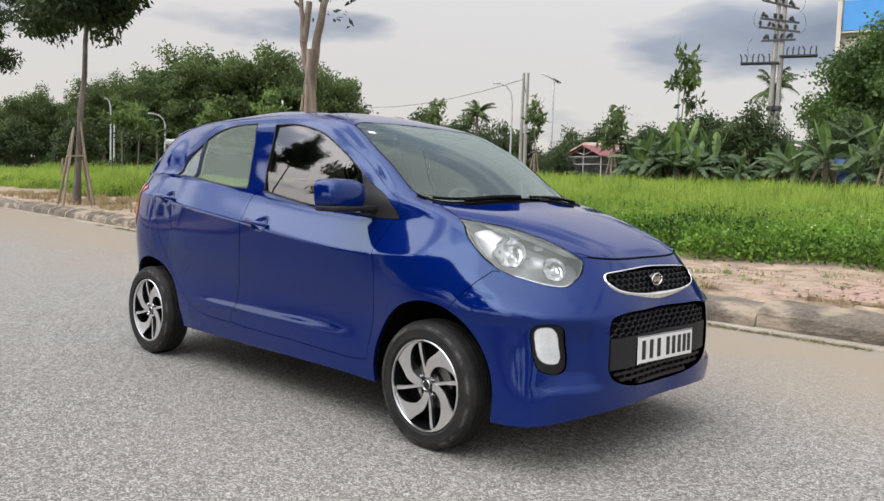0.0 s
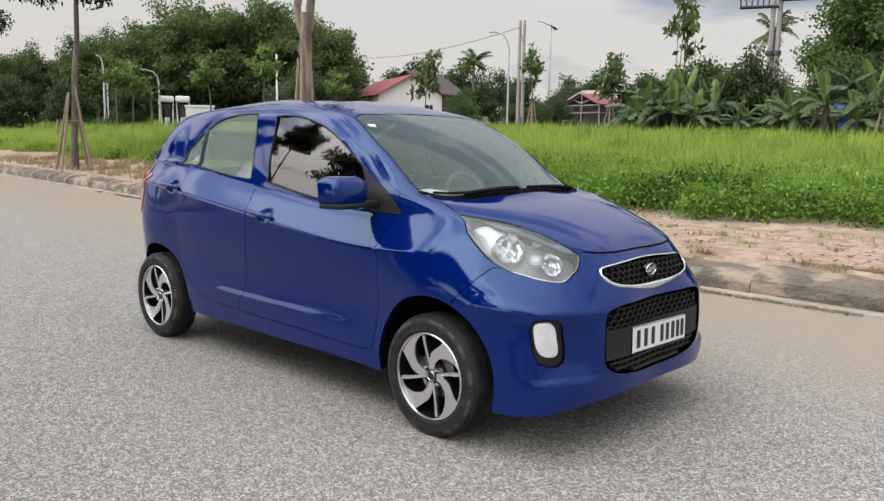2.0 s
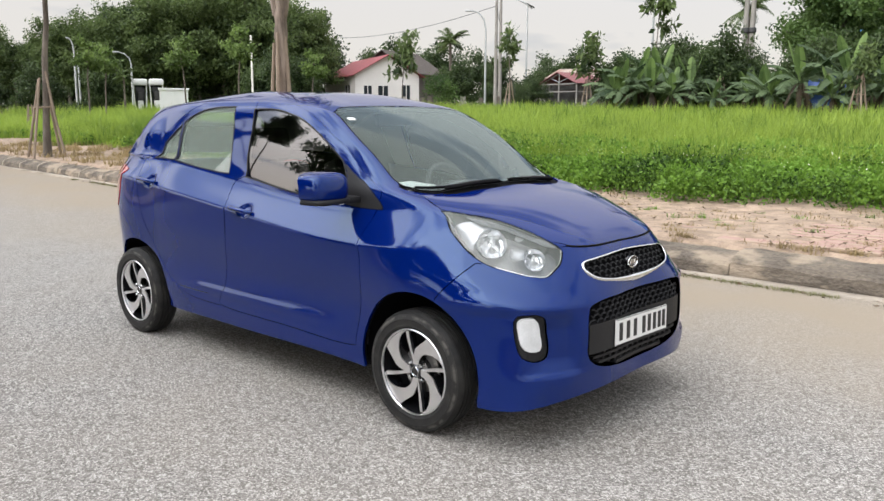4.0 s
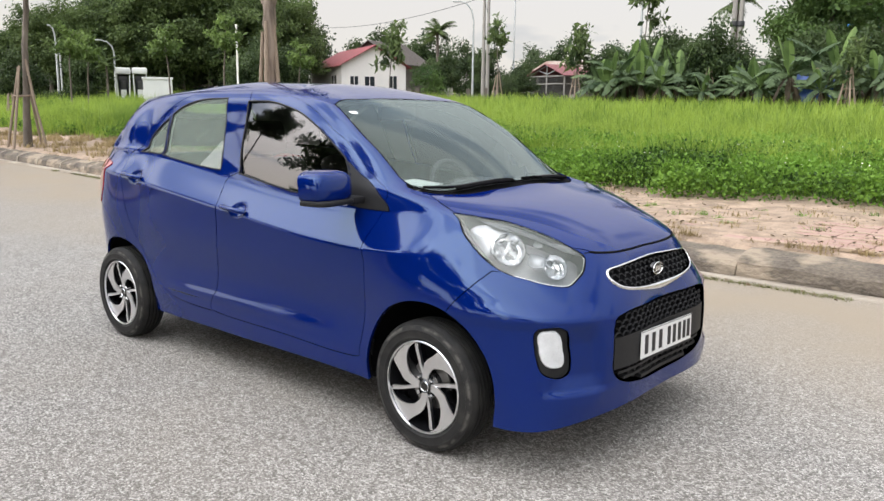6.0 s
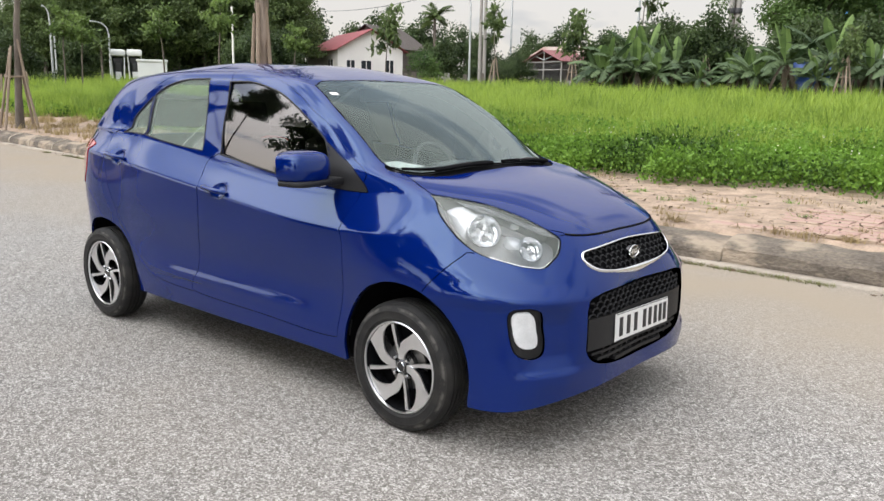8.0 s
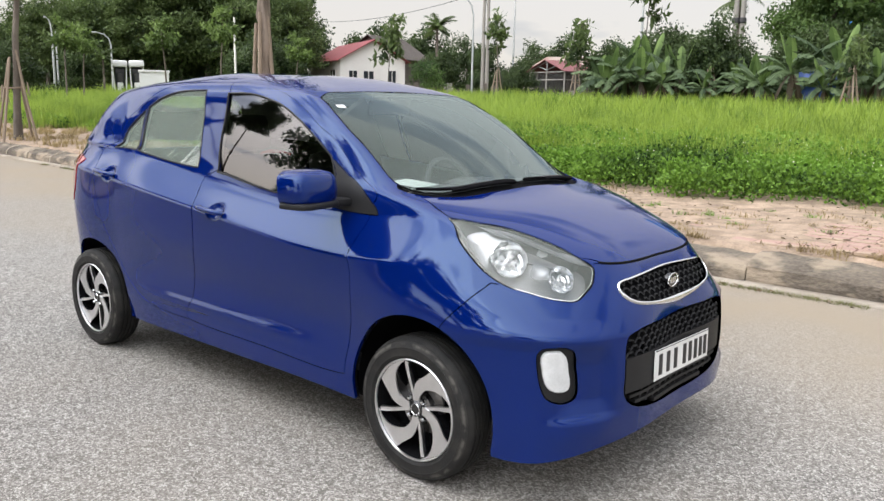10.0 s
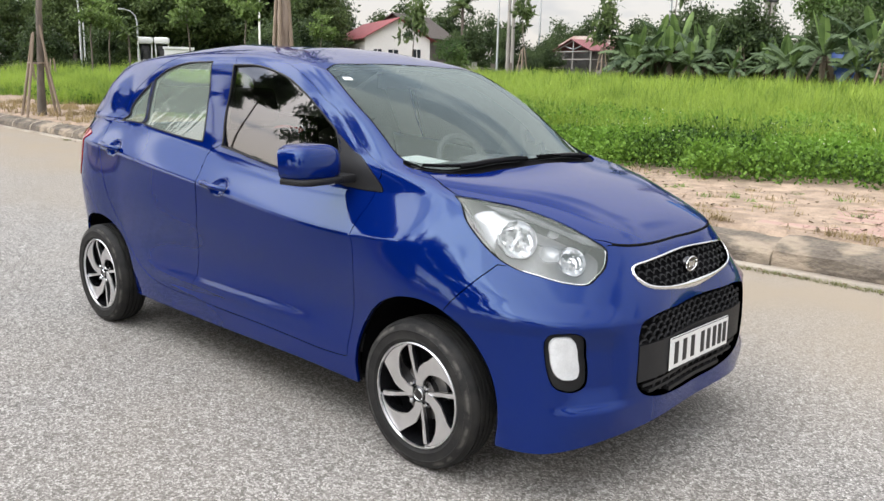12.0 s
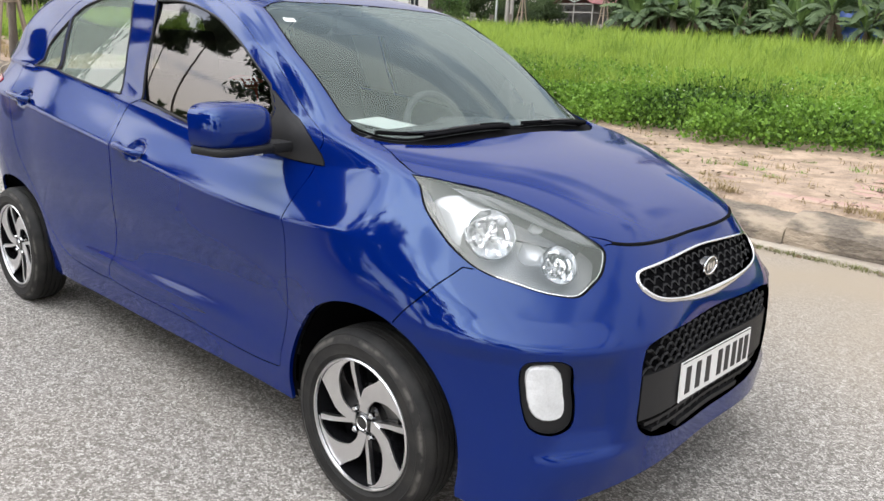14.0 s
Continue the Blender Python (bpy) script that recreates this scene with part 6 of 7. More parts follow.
cut("headlamp", [(1.202, .950), (1.292, .939), (1.392, .919), (1.519, .882), (1.621, .841), (1.673, .810), (1.691, .781), (1.696, .733), (1.682, .708), (1.641, .711), (1.558, .731), (1.484, .752), (1.422, .782), (1.357, .826), (1.285, .884)], "xz", (1.0, 3.2), (3.3, 6.6), (0,))
cut("tail_lamp", [(-1.31, 1.02), (-1.37, .96), (-1.40, .83), (-1.45, .78), (-1.56, .79), (-1.60, .86), (-1.57, .98), (-1.45, 1.035)], "xz", (6.6, 3), (8.6, 5.6))
cut("grille", [(0, .774), (.12, .770), (.26, .763), (.325, .757), (.349, .739), (.342, .713), (.31, .692), (.20, .672), (.085, .660), (0, .652)], "yz", (0, 2.6), (2.2, 5), (0, 9), centre=True)
cut("intake", [(0, .612), (.16, .612), (.335, .607), (.385, .597), (.408, .565), (.414, .52), (.416, .45), (.415, .40), (.40, .372), (.365, .346), (.29, .324), (.18, .31), (0, .305)], "yz", (0, .5), (2.2, 3.6), (0, 12), centre=True)
cut("fog_recess", [(2.133, 2.582), (2.121, 2.663), (2.105, 2.733), (2.071, 2.784), (2.033, 2.8), (1.964, 2.827), (1.85, 2.816), (1.781, 2.772), (1.723, 2.707), (1.686, 2.515), (1.68, 2.286), (1.649, 2.012), (1.629, 1.827), (1.622, 1.72), (1.636, 1.629), (1.683, 1.583), (1.743, 1.557), (1.824, 1.555), (1.909, 1.576), (2.003, 1.61), (2.046, 1.664), (2.078, 1.758), (2.101, 1.87), (2.119, 2.001), (2.129, 2.216), (2.137, 2.402)], "", uv=True, corners=range(26))
ARCH_F = [(1.19 + .338 * math.cos(a), .27 + (.345 if math.sin(a) > 0 else .3) * math.sin(a)) for a in np.linspace(-.35, math.pi + .35, 26)]
ARCH_R = [(-1.19 + .335 * math.cos(a), .27 + (.325 if math.sin(a) > 0 else .3) * math.sin(a)) for a in np.linspace(-.35, math.pi + .35, 26)]


def arch(name, outline, low, high):
    """A wheel opening: its curve down to the body's lower edge."""
    pts = [p for p in outline if p[1] > .2]
    u, v = find_uv(pts, "xz", low, high)
    loop = [(u[0], -.5)] + list(zip(u, v)) + [(u[-1], -.5)]
    cut(name, loop, "", uv=True, corners=(0, 1, len(loop) - 2, len(loop) - 1))


arch("front_arch", ARCH_F, (1.9, 0), (4.2, 4))
arch("rear_arch", ARCH_R, (5.6, 0), (8.2, 4))
cut("front_door", [(-.222, 1.430), (-.222, .97), (-.196, .888), (-.188, .733), (-.215, .588), (-.25, .431), (-.275, .315), (.258, .305), (.70, .297), (.775, .302), (.81, .354), (.852, .612), (.846, .753), (.842, .852), (.85, .94), (.84, 1.03), (.69, 1.125), (.50, 1.245), (.37, 1.317), (.185, 1.387), (0, 1.421), (-.15, 1.430)], "xz", (3.2, .6), (7.6, 9.8), (0, 1, 14))
cut("rear_door", [(-.226, 1.431), (-.226, .97), (-.20, .888), (-.192, .733), (-.22, .588), (-.254, .431), (-.279, .315), (-.554, .320), (-.69, .345), (-.80, .40), (-.94, .535), (-1.045, .71), (-1.12, .925), (-1.17, 1.065), (-1.05, 1.205), (-.915, 1.335), (-.77, 1.40), (-.61, 1.424), (-.40, 1.432)], "xz", (3.2, .6), (7.6, 9.8), (0, 1, 13))
hood_u, hood_v = find_uv([(1.098, .3), (1.05, .46), (1.0, .555), (1.08, .578), (1.16, .60), (1.205, .605), (1.292, .556), (1.392, .504), (1.519, .461), (1.621, .419)], "xy", (0, 4.4), (3.6, 8))
back_v = float(find_uv([(1.122, .01)], "xy", (0, 4.4), (3.6, 8))[1][0])
cut("bonnet", [(-.4, back_v)] + list(zip(hood_u, hood_v)) + [(1.10, 5.02), (1.0, 4.97), (.6, 4.93), (.3, 4.91), (-.4, 4.91)], "", uv=True, corners=(0, 3, 10, 15))
seam_u, seam_v = find_uv([(1.44, .757), (1.404, .711), (1.36, .66), (1.30, .59)], "xz", (1.5, 2), (3.3, 5))
cut("front_bumper", [(-.4, -.4), (-.4, 4.86), (1.2, 4.86), (1.6, 4.4), (2.05, 4.02)] + list(zip(seam_u, seam_v)) + [(2.95, 1.5), (2.95, -.4)], "", uv=True, corners=(0, 1, 5, 8, 9, 10))
cut("rear_bumper", [(6.5, -.4), (6.5, 2.2), (6.9, 3.05), (7.4, 3.1), (8, 2.9), (10.4, 2.85), (10.4, -.4)], "", uv=True, corners=(0, 5, 6))
cut("tailgate", [(8.05, 3.0), (8.1, 5), (8.05, 7), (8.0, 9.4), (10.4, 9.45), (10.4, 2.95)], "", uv=True, corners=(0, 3, 4, 5))


def area(*names):
    return np.where(np.isin(AREA, [AREA_NAMES.index(n) for n in names]))[0]


car = tagged(new("hatchback_car"), "glossy deep blue five-door hatchback parked on the asphalt road", "car")
rest = np.where(AREA < 0)[0]
raw_part("body", *sheet(rest)[:2], PAINT, car, "glossy blue steel body shell", sheet(rest)[2])


def even_out(v, n, count, axis, powers, half):
    """Draws the outer points of a panel onto one fair polynomial sheet, so that it mirrors without ripples."""
    a, b = [k for k in range(3) if k != axis]
    idx = np.concatenate([np.arange(count) + k * len(v) // half for k in range(half)])
    p = v[idx]
    pa, pb = (p[:, a], p[:, b]) if axis != 2 else (p[:, 0], p[:, 1])
    ca, cb = pa.mean(), (0.0 if half == 2 and b == 1 else pb.mean())
    ca = 0.0 if half == 2 and a == 1 else ca
    da, db = pa - ca, pb - cb
    base = np.stack([da ** i * db ** j for i, j in powers], 1)
    k = np.linalg.lstsq(base, p[:, axis], rcond=None)[0]
    v, n = v.copy(), n.copy()
    v[idx, axis] = base @ k
    ga = sum(c * i * da ** max(i - 1, 0) * db ** j for c, (i, j) in zip(k, powers))
    gb = sum(c * j * da ** i * db ** max(j - 1, 0) for c, (i, j) in zip(k, powers))
    m = np.zeros((len(idx), 3))
    m[:, axis], m[:, a], m[:, b] = 1, -ga, -gb
    m /= np.linalg.norm(m, axis=1, keepdims=True)
    n[idx] = m * np.sign((m * n[idx]).sum(1, keepdims=True) + 1e-9)
    return v, n


CURVED = [(i, j) for i in range(3) for j in range(3) if i + j <= 2]
ACROSS = [(i, j) for i in (0, 2, 4) for j in range(5) if i + j <= 5]
ALONG = [(i, j) for i in range(7) for j in (0, 2, 4, 6) if i + j <= 7]


def panel(name, names, mat, label="", sides=("both",), parent=None, even=None, **kw):
    made = []
    for s in sides:
        v, f, n = sheet(area(*names), mirror=s, **kw)
        if even:
            v, n = even_out(v, n, len(np.unique(QUADS[area(*names)])), *even, 2 if s == "both" else 1)
        made.append(raw_part(name, v, f, mat, parent or car, label, n))
    return made


panel("bonnet", ["bonnet"], PAINT, "blue bonnet with a lip over the grille", gap=.0025, even=(2, ALONG))
front_bumper = panel("front_bumper", ["front_bumper"], PAINT, "blue painted front bumper", gap=.0015)[0]
panel("rear_bumper", ["rear_bumper"], PAINT, gap=.0015)
panel("tailgate", ["tailgate"], PAINT, gap=.002)
front_doors = panel("front_door", ["front_door"], PAINT, "blue front door", ("left", "right"), gap=.0016)
rear_doors = panel("rear_door", ["rear_door"], PAINT, "blue rear door", ("left", "right"), gap=.0016)
windscreen = panel("windscreen", ["windscreen"], WINDSCREEN, "clear laminated windscreen", gap=0, offset=.002, skirt=0, even=(0, ACROSS))[0]
panel("cowl", ["cowl"], MATT_BLACK, "black plastic scuttle panel", gap=0, offset=.008, skirt=.02)
panel("rear_window", ["rear_window"], REAR_GLASS, "", gap=0, offset=.003, skirt=0, even=(0, ACROSS))
for name, key, mat, doors in (("window_glass", "front_glass", DARK_GLASS, front_doors), ("window_glass", "rear_glass", REAR_GLASS, rear_doors), ("quarter_glass", "quarter_glass", REAR_GLASS, rear_doors), ("sail_panel", "sail", BLACK_PLASTIC, front_doors)):
    for s, door in zip(("left", "right"), doors):
        panel(name, [key], mat, "black plastic mirror triangle" if key == "sail" else "tinted side glass", (s,), door, even=(1, CURVED) if key != "sail" else None, gap=0 if key != "sail" else .002, offset=.006 if key != "sail" else -.002, skirt=0 if key != "sail" else .01)
# a dark inner skin behind the panels, with the openings left free
skin = np.where(~np.isin(AREA, [AREA_NAMES.index(n) for n in ("windscreen", "front_glass", "rear_glass", "quarter_glass", "rear_window", "headlamp", "tail_lamp", "grille", "intake", "fog_recess", "front_arch", "rear_arch")]))[0]
for name, own, mat, label in (("inner_skin", mid_v[skin] < 6.2, MATT_BLACK, "dark inner panels"), ("roof_lining", mid_v[skin] >= 6.2, ROOF_LINING, "pale grey lining of roof and pillars")):
    v, f, n = sheet(skin[own], gap=0, offset=.022, skirt=0)
    raw_part(name, v, f, mat, car, label, n)



def bead(name, key, radius, mat, parent_of, lift=0.0, label=""):
    """A round bead along an area's outline on both sides of the car."""
    poly = AREA_POLY[AREA_NAMES.index(key)]
    ok = (poly[:, 0] >= 0) & (poly[:, 0] <= 10)
    if not ok.all():
        first = int(np.argmax(~ok & np.roll(ok, -1))) + 1
        poly = np.roll(poly, -first, 0)[: ok.sum()]
    p, n = surface(poly[:, 0], poly[:, 1]), surface_normal(poly[:, 0], poly[:, 1])[0]
    p = p + n * lift
    for s, parent in zip((1, -1), parent_of):
        bm = bmesh.new()
        pts = [(x, y * s, z) for x, y, z in p]
        if ok.all():
            tube(bm, pts + pts[:2], radius, 6, False)
        else:
            tube(bm, pts, radius, 6)
        part(name, bm, mat, parent, label, 0)


bead("glass_seal", "front_glass", .005, BLACK_PLASTIC, front_doors, -.002)
bead("glass_seal", "rear_glass", .005, BLACK_PLASTIC, rear_doors, -.002)
bead("glass_seal", "quarter_glass", .005, BLACK_PLASTIC, rear_doors, -.002)
bead("screen_seal", "windscreen", .0035, MATT_BLACK, (windscreen, windscreen), -.002)

# black bead added as the shade in the gap under the bonnet lip
lip_u = np.linspace(0, 1.06, 40)
lip_v = np.interp(lip_u, [0, .3, .6, 1.0, 1.06], [4.905, 4.905, 4.925, 4.955, 4.97])
p, n = surface(lip_u, lip_v), surface_normal(lip_u, lip_v)[0]
p = [tuple(q) for q in p - n * .001]
bm = bmesh.new()
tube(bm, [(x, -y, z) for x, y, z in p[::-1]] + p[1:], .0055, 6)
part("bonnet_seal", bm, MATT_BLACK, car, "black bead that stands for the shaded gap under the bonnet edge", 0)

# wheel houses, floor
for x, top in ((1.19, .352), (-1.19, .332)):
    for s in (1, -1):
        bm = bmesh.new()
        prof = [(.20, .34), (top - .005, .34), (top + .012, .60), (top + .006, .695)]
        ring = []
        for k in range(33):
            a = -.12 + (math.pi + .24) * k / 32
            ring.append([bm.verts.new((x + r * math.cos(a), s * y, .27 + r * math.sin(a))) for r, y in prof])
        for a, b in zip(ring, ring[1:]):
            for i in range(len(prof) - 1):
                bm.faces.new((a[i], a[i + 1], b[i + 1], b[i]))
        part("wheel_house", bm, MATT_BLACK, car, "black plastic wheel arch liner", 0)
bm = bmesh.new()
prism(bm, [(1.70, .24), (1.5, .215), (-1.5, .195), (-1.66, .3), (-1.5, .34), (1.6, .30)], -.46, .46)
for x0, x1 in ((.84, -.84),):
    box(bm, (x1, -.66, .195), (x0, .66, .225))
part("underbody", bm, MATT_BLACK, car, "dark underbody")


# wheels
def blade(points, n=6):
    return [(r * math.cos(radians(a)), r * math.sin(radians(a))) for r, a in smooth_loop(points, (), n, False)]


def wheel(s, x):
    """A wheel on side s (left +1, right -1) with a four-armed turbine alloy rim."""
    hub = tagged(new("wheel"), "")
    bm = bmesh.new()
    r0, r1 = .193, .278
    side = [(r0, -.075), (r0 + .008, -.086), (.2095, -.0925), (.2115, -.0945), (.2135, -.0935), (.226, -.095), (.2395, -.0945), (.2415, -.0965), (.2435, -.0945), (.255, -.091), (.2645, -.0835), (.2665, -.0845), (.2685, -.0795), (.2755, -.063)]
    tread = [(r1, -.052), (r1, -.046), (.272, -.0445), (.272, -.0385), (r1 + .001, -.037), (r1 + .001, -.018), (.272, -.0165), (.272, -.0105), (r1 + .0015, -.009)]
    half = side + tread
    lathe(bm, [(r, y * .79 - .018) for r, y in half + [(r, -y) for r, y in half[::-1]]], steps=72, closed=True)
    tyre = part("tyre", bm, RUBBER, hub, "worn black rubber tyre", 35)
    bm = bmesh.new()
    lathe(bm, [(.197, -.078), (.198, -.086), (.195, -.089), (.1915, -.088), (.1895, -.080)], steps=64, closed=True)
    rim = part("rim", bm, ALLOY, hub, "machined alloy rim lip", 30)
    bm = bmesh.new()
    lathe(bm, [(.0, -.005), (.178, -.005), (.1895, -.081), (.199, -.078), (.197, .076), (0, .076)], steps=48)
    part("barrel", bm, MATT_BLACK, rim)
    bm = bmesh.new()
    lathe(bm, [(.03, -.026), (.105, -.026), (.105, -.018), (.03, -.018)], steps=40, closed=True)
    part("brake_disc", bm, STEEL, hub)
    lead = [(.036, 116), (.060, 101), (.086, 93), (.110, 86), (.137, 75), (.168, 67), (.188, 64)]
    trail = [(.189, 12), (.178, 24), (.154, 37), (.120, 51), (.086, 63), (.056, 68), (.036, 62)]
    thin_a, thin_b = [(.036, 112), (.085, 109.5), (.13, 108), (.184, 106.5)], [(.184, 101), (.13, 101.5), (.085, 100), (.036, 84)]
    for k in range(4):
        turn = Matrix.Rotation(radians(-90 * k), 4, "Y")
        arc = [(.189, a) for a in np.linspace(63, 13, 10)[1:-1]]
        outline = blade(lead) + [(r * math.cos(radians(a)), r * math.sin(radians(a))) for r, a in arc] + blade(trail)
        bm = bmesh.new()
        prism(bm, outline, -.079, -.074)
        for w in bm.verts:
            r = math.hypot(w.co.x, w.co.z)
            w.co.y += .016 * max(0, 1 - r / .16)
        bmesh.ops.transform(bm, matrix=turn, verts=bm.verts)
        part("broad_arm", bm, ALLOY, rim, "machined silver arm")
        for inset, mat, y0, y1, nm in ((0, ALLOY, -.074, -.060, "thin_arm"), (.004, GLOSS_BLACK, -.060, -.035, "thin_arm_web")):
            bm = bmesh.new()
            prism(bm, blade(thin_a, 4) + blade(thin_b, 4), y0, y1)
            for w in bm.verts:
                w.co.y += .014 * max(0, 1 - math.hypot(w.co.x, w.co.z) / .16)
            bmesh.ops.transform(bm, matrix=turn, verts=bm.verts)
            part(nm, bm, mat, rim)
        bm = bmesh.new()
        prism(bm, outline, -.0738, -.030)
        for w in bm.verts:
            w.co.y += .016 * max(0, 1 - math.hypot(w.co.x, w.co.z) / .16)
        bmesh.ops.transform(bm, matrix=turn, verts=bm.verts)
        part("arm_web", bm, GLOSS_BLACK, rim, "gloss black side of the arm")
        bm = bmesh.new()
        a = radians(45 + 90 * k)
        lathe(bm, [(0, -.074), (.007, -.073), (.0095, -.068), (.010, -.060), (.010, -.03)], centre=(.047 * math.cos(a), 0, .047 * math.sin(a)), steps=6)
        part("lug_nut", bm, CHROME, rim)
    bm = bmesh.new()
    lathe(bm, [(.0, -.060), (.040, -.058), (.060, -.048), (.062, -.025)], steps=32)
    part("hub", bm, GLOSS_BLACK, rim)
    bm = bmesh.new()
    lathe(bm, [(0, -.071), (.025, -.070), (.030, -.065), (.030, -.05)], steps=28)
    cap = part("hub_cap", bm, GLOSS_BLACK, rim, "black hub cap with a plain oval mark", 40)
    bm = bmesh.new()
    lathe(bm, [(.0195, -.0705), (.021, -.0725), (.0225, -.0705)], steps=28)
    part("hub_cap_ring", bm, CHROME, rim)
    hub.parent = car
    m = pose(x, s * .685, .2668) @ Matrix.Diagonal((.957, 1, .957, 1))
    hub.matrix_basis = m if s < 0 else m @ Matrix.Rotation(math.pi, 4, "Z")
    return hub


for s in (-1, 1):
    for x in (1.19, -1.19):
        wheel(s, x)

# headlamps
for s in (1, -1):
    v, f, n = sheet(area("headlamp"), gap=.004, offset=.001, skirt=.0, mirror="left" if s > 0 else "right")
    lamp = raw_part("headlamp", v, f, LENS, car, "clear headlamp lens over bright reflectors", n)
    v, f, n = sheet(area("headlamp"), gap=.002, offset=.075, skirt=-.074, mirror="left" if s > 0 else "right")
    raw_part("housing", v, f, SILVER_TRIM, lamp, "grey lamp housing", n)

    LAMP = dict(low=(1.0, 3.2), high=(3.3, 6.6))

    def lamp_bowl(name, at, r, depth, label):
        """A round reflector that opens outwards behind the lens, with its bulb."""
        uu, vv = find_uv([at], "xz", **LAMP)
        c, face = surface(uu, vv)[0], surface_normal(uu, vv)[0][0]
        face = face * .8 + np.array([.35, 0, 0])
        face /= np.linalg.norm(face)
        c = (c - face * .020) * np.array([1, s, 1])
        m = Matrix.Translation(Vector(c)) @ Vector(face * np.array([1, s, 1])).to_track_quat("X", "Z").to_matrix().to_4x4()
        bm = bmesh.new()
        prof = [(r * math.sin(a), -depth * math.cos(a)) for a in np.linspace(.12, math.pi / 2, 9)] + [(r * 1.05, -.003), (r * 1.06, -.012)]
        lathe(bm, prof, axis="x", steps=54)
        for w in bm.verts:
            a = math.atan2(w.co.z, w.co.y)
            if w.co.x < -.006:
                w.co.x += r * .10 * ((w.co.y / (r * .38)) % 1.0 - .5) + r * .05 * math.cos(3 * a)
        bmesh.ops.transform(bm, matrix=m, verts=bm.verts)
        ob = part(name, bm, BOWL, lamp, label)
        bm = bmesh.new()
        lathe(bm, [(0, -depth * .25), (r * .16, -depth * .35), (r * .18, -depth * .98)], axis="x", steps=14)
        bmesh.ops.transform(bm, matrix=m, verts=bm.verts)
        bulb = part("bulb", bm, CHROME, ob, "", 40)

    def lamp_plate(name, outline, mat, deep, dish, label, corners=()):
        """A plate behind the lens that keeps to its curve, dished towards its middle."""
        uu, vv = find_uv(smooth_loop(outline, corners, 6), "xz", **LAMP)
        cu, cv = uu.mean(), vv.mean()
        bm = bmesh.new()
        loops = []
        for f in (1.0, .93, .75, .5, .25):
            lu, lv = cu + (uu - cu) * f, cv + (vv - cv) * f
            p, nn = surface(lu, lv), surface_normal(lu, lv)[0]
            d = deep + dish * (1 - f * f) - (.004 if f == .93 else 0)
            loops.append([bm.verts.new(Vector((a - b * d) * np.array([1, s, 1]))) for a, b in zip(p, nn)])
        for a, b in zip(loops, loops[1:]):
            for i in range(len(a)):
                bm.faces.new((a[i], a[(i + 1) % len(a)], b[(i + 1) % len(a)], b[i]))
        bm.faces.new(loops[-1])
        return part(name, bm, mat, lamp, label, 35)

    lamp_plate("indicator_reflector", [(1.298, .903), (1.315, .920), (1.357, .919), (1.41, .904), (1.428, .887), (1.408, .862), (1.402, .832), (1.412, .798), (1.395, .806), (1.36, .84), (1.322, .880)], REFLECTOR, .016, .012, "bright indicator reflector", (3, 7))
    lamp_bowl("main_reflector", (1.465, .838), .064, .055, "chromed main beam reflector")
    lamp_bowl("dip_reflector", (1.625, .779), .048, .040, "chromed dipped beam reflector")
    lamp_plate("side_reflector", [(1.515, .874), (1.545, .860), (1.556, .846), (1.538, .843), (1.522, .856)], REFLECTOR, .012, .006, "", (0, 2))
    lamp_plate("middle_reflector", [(1.528, .824), (1.560, .820), (1.586, .806), (1.590, .775), (1.555, .775), (1.536, .790)], REFLECTOR, .014, .012, "", (0, 2, 3))
    lamp_plate("lower_bezel", [(1.222, .941), (1.25, .932), (1.312, .874), (1.375, .823), (1.432, .787), (1.424, .784), (1.360, .829), (1.290, .886)], GLOSS_BLACK, .005, .003, "dark bezel along the lower edge", (0, 4))
    lamp_plate("lamp_bezel", [(1.294, .934), (1.38, .916), (1.47, .891), (1.56, .860), (1.633, .835), (1.668, .812), (1.64, .818), (1.575, .846), (1.483, .877), (1.397, .907)], BEZEL_GREY, .006, .003, "grey bezel along the upper edge", (0, 5))
    bead_pts = AREA_POLY[AREA_NAMES.index("headlamp")]
    p, nn = surface(bead_pts[:, 0], bead_pts[:, 1]), surface_normal(bead_pts[:, 0], bead_pts[:, 1])[0]
    bm = bmesh.new()
    pts = [tuple((a - b * .005) * np.array([1, s, 1])) for a, b in zip(p, nn)]
    tube(bm, pts + pts[:2], .0045, 6, False)
    part("lamp_gasket", bm, MATT_BLACK, lamp, "black rubber edge", 0)
    # thin chrome bead built in place of the highlight along the lens edge
    bm = bmesh.new()
    c = p.mean(0)
    tube(bm, [tuple((a + (c - a) * .03 - b * .002) * np.array([1, s, 1])) for a, b in list(zip(p, nn))[62:128]], .0022, 6)
    part("lens_edge", bm, CHROME, lamp, "chrome bead that stands for the highlight along the lens edge", 0)
    # tail lamps
    v, f, n = sheet(area("tail_lamp"), gap=.001, offset=-.004, skirt=.02, mirror="left" if s > 0 else "right")
    raw_part("tail_lamp", v, f, RED_LENS, car, "red tail lamp", n)
    # fog lamp in its black surround
    v, f, n = sheet(area("fog_recess"), gap=.001, offset=.012, skirt=-.012, mirror="left" if s > 0 else "right")
    surround = raw_part("fog_lamp_surround", v, f, BLACK_PLASTIC, car, "black plastic fog lamp surround", n)
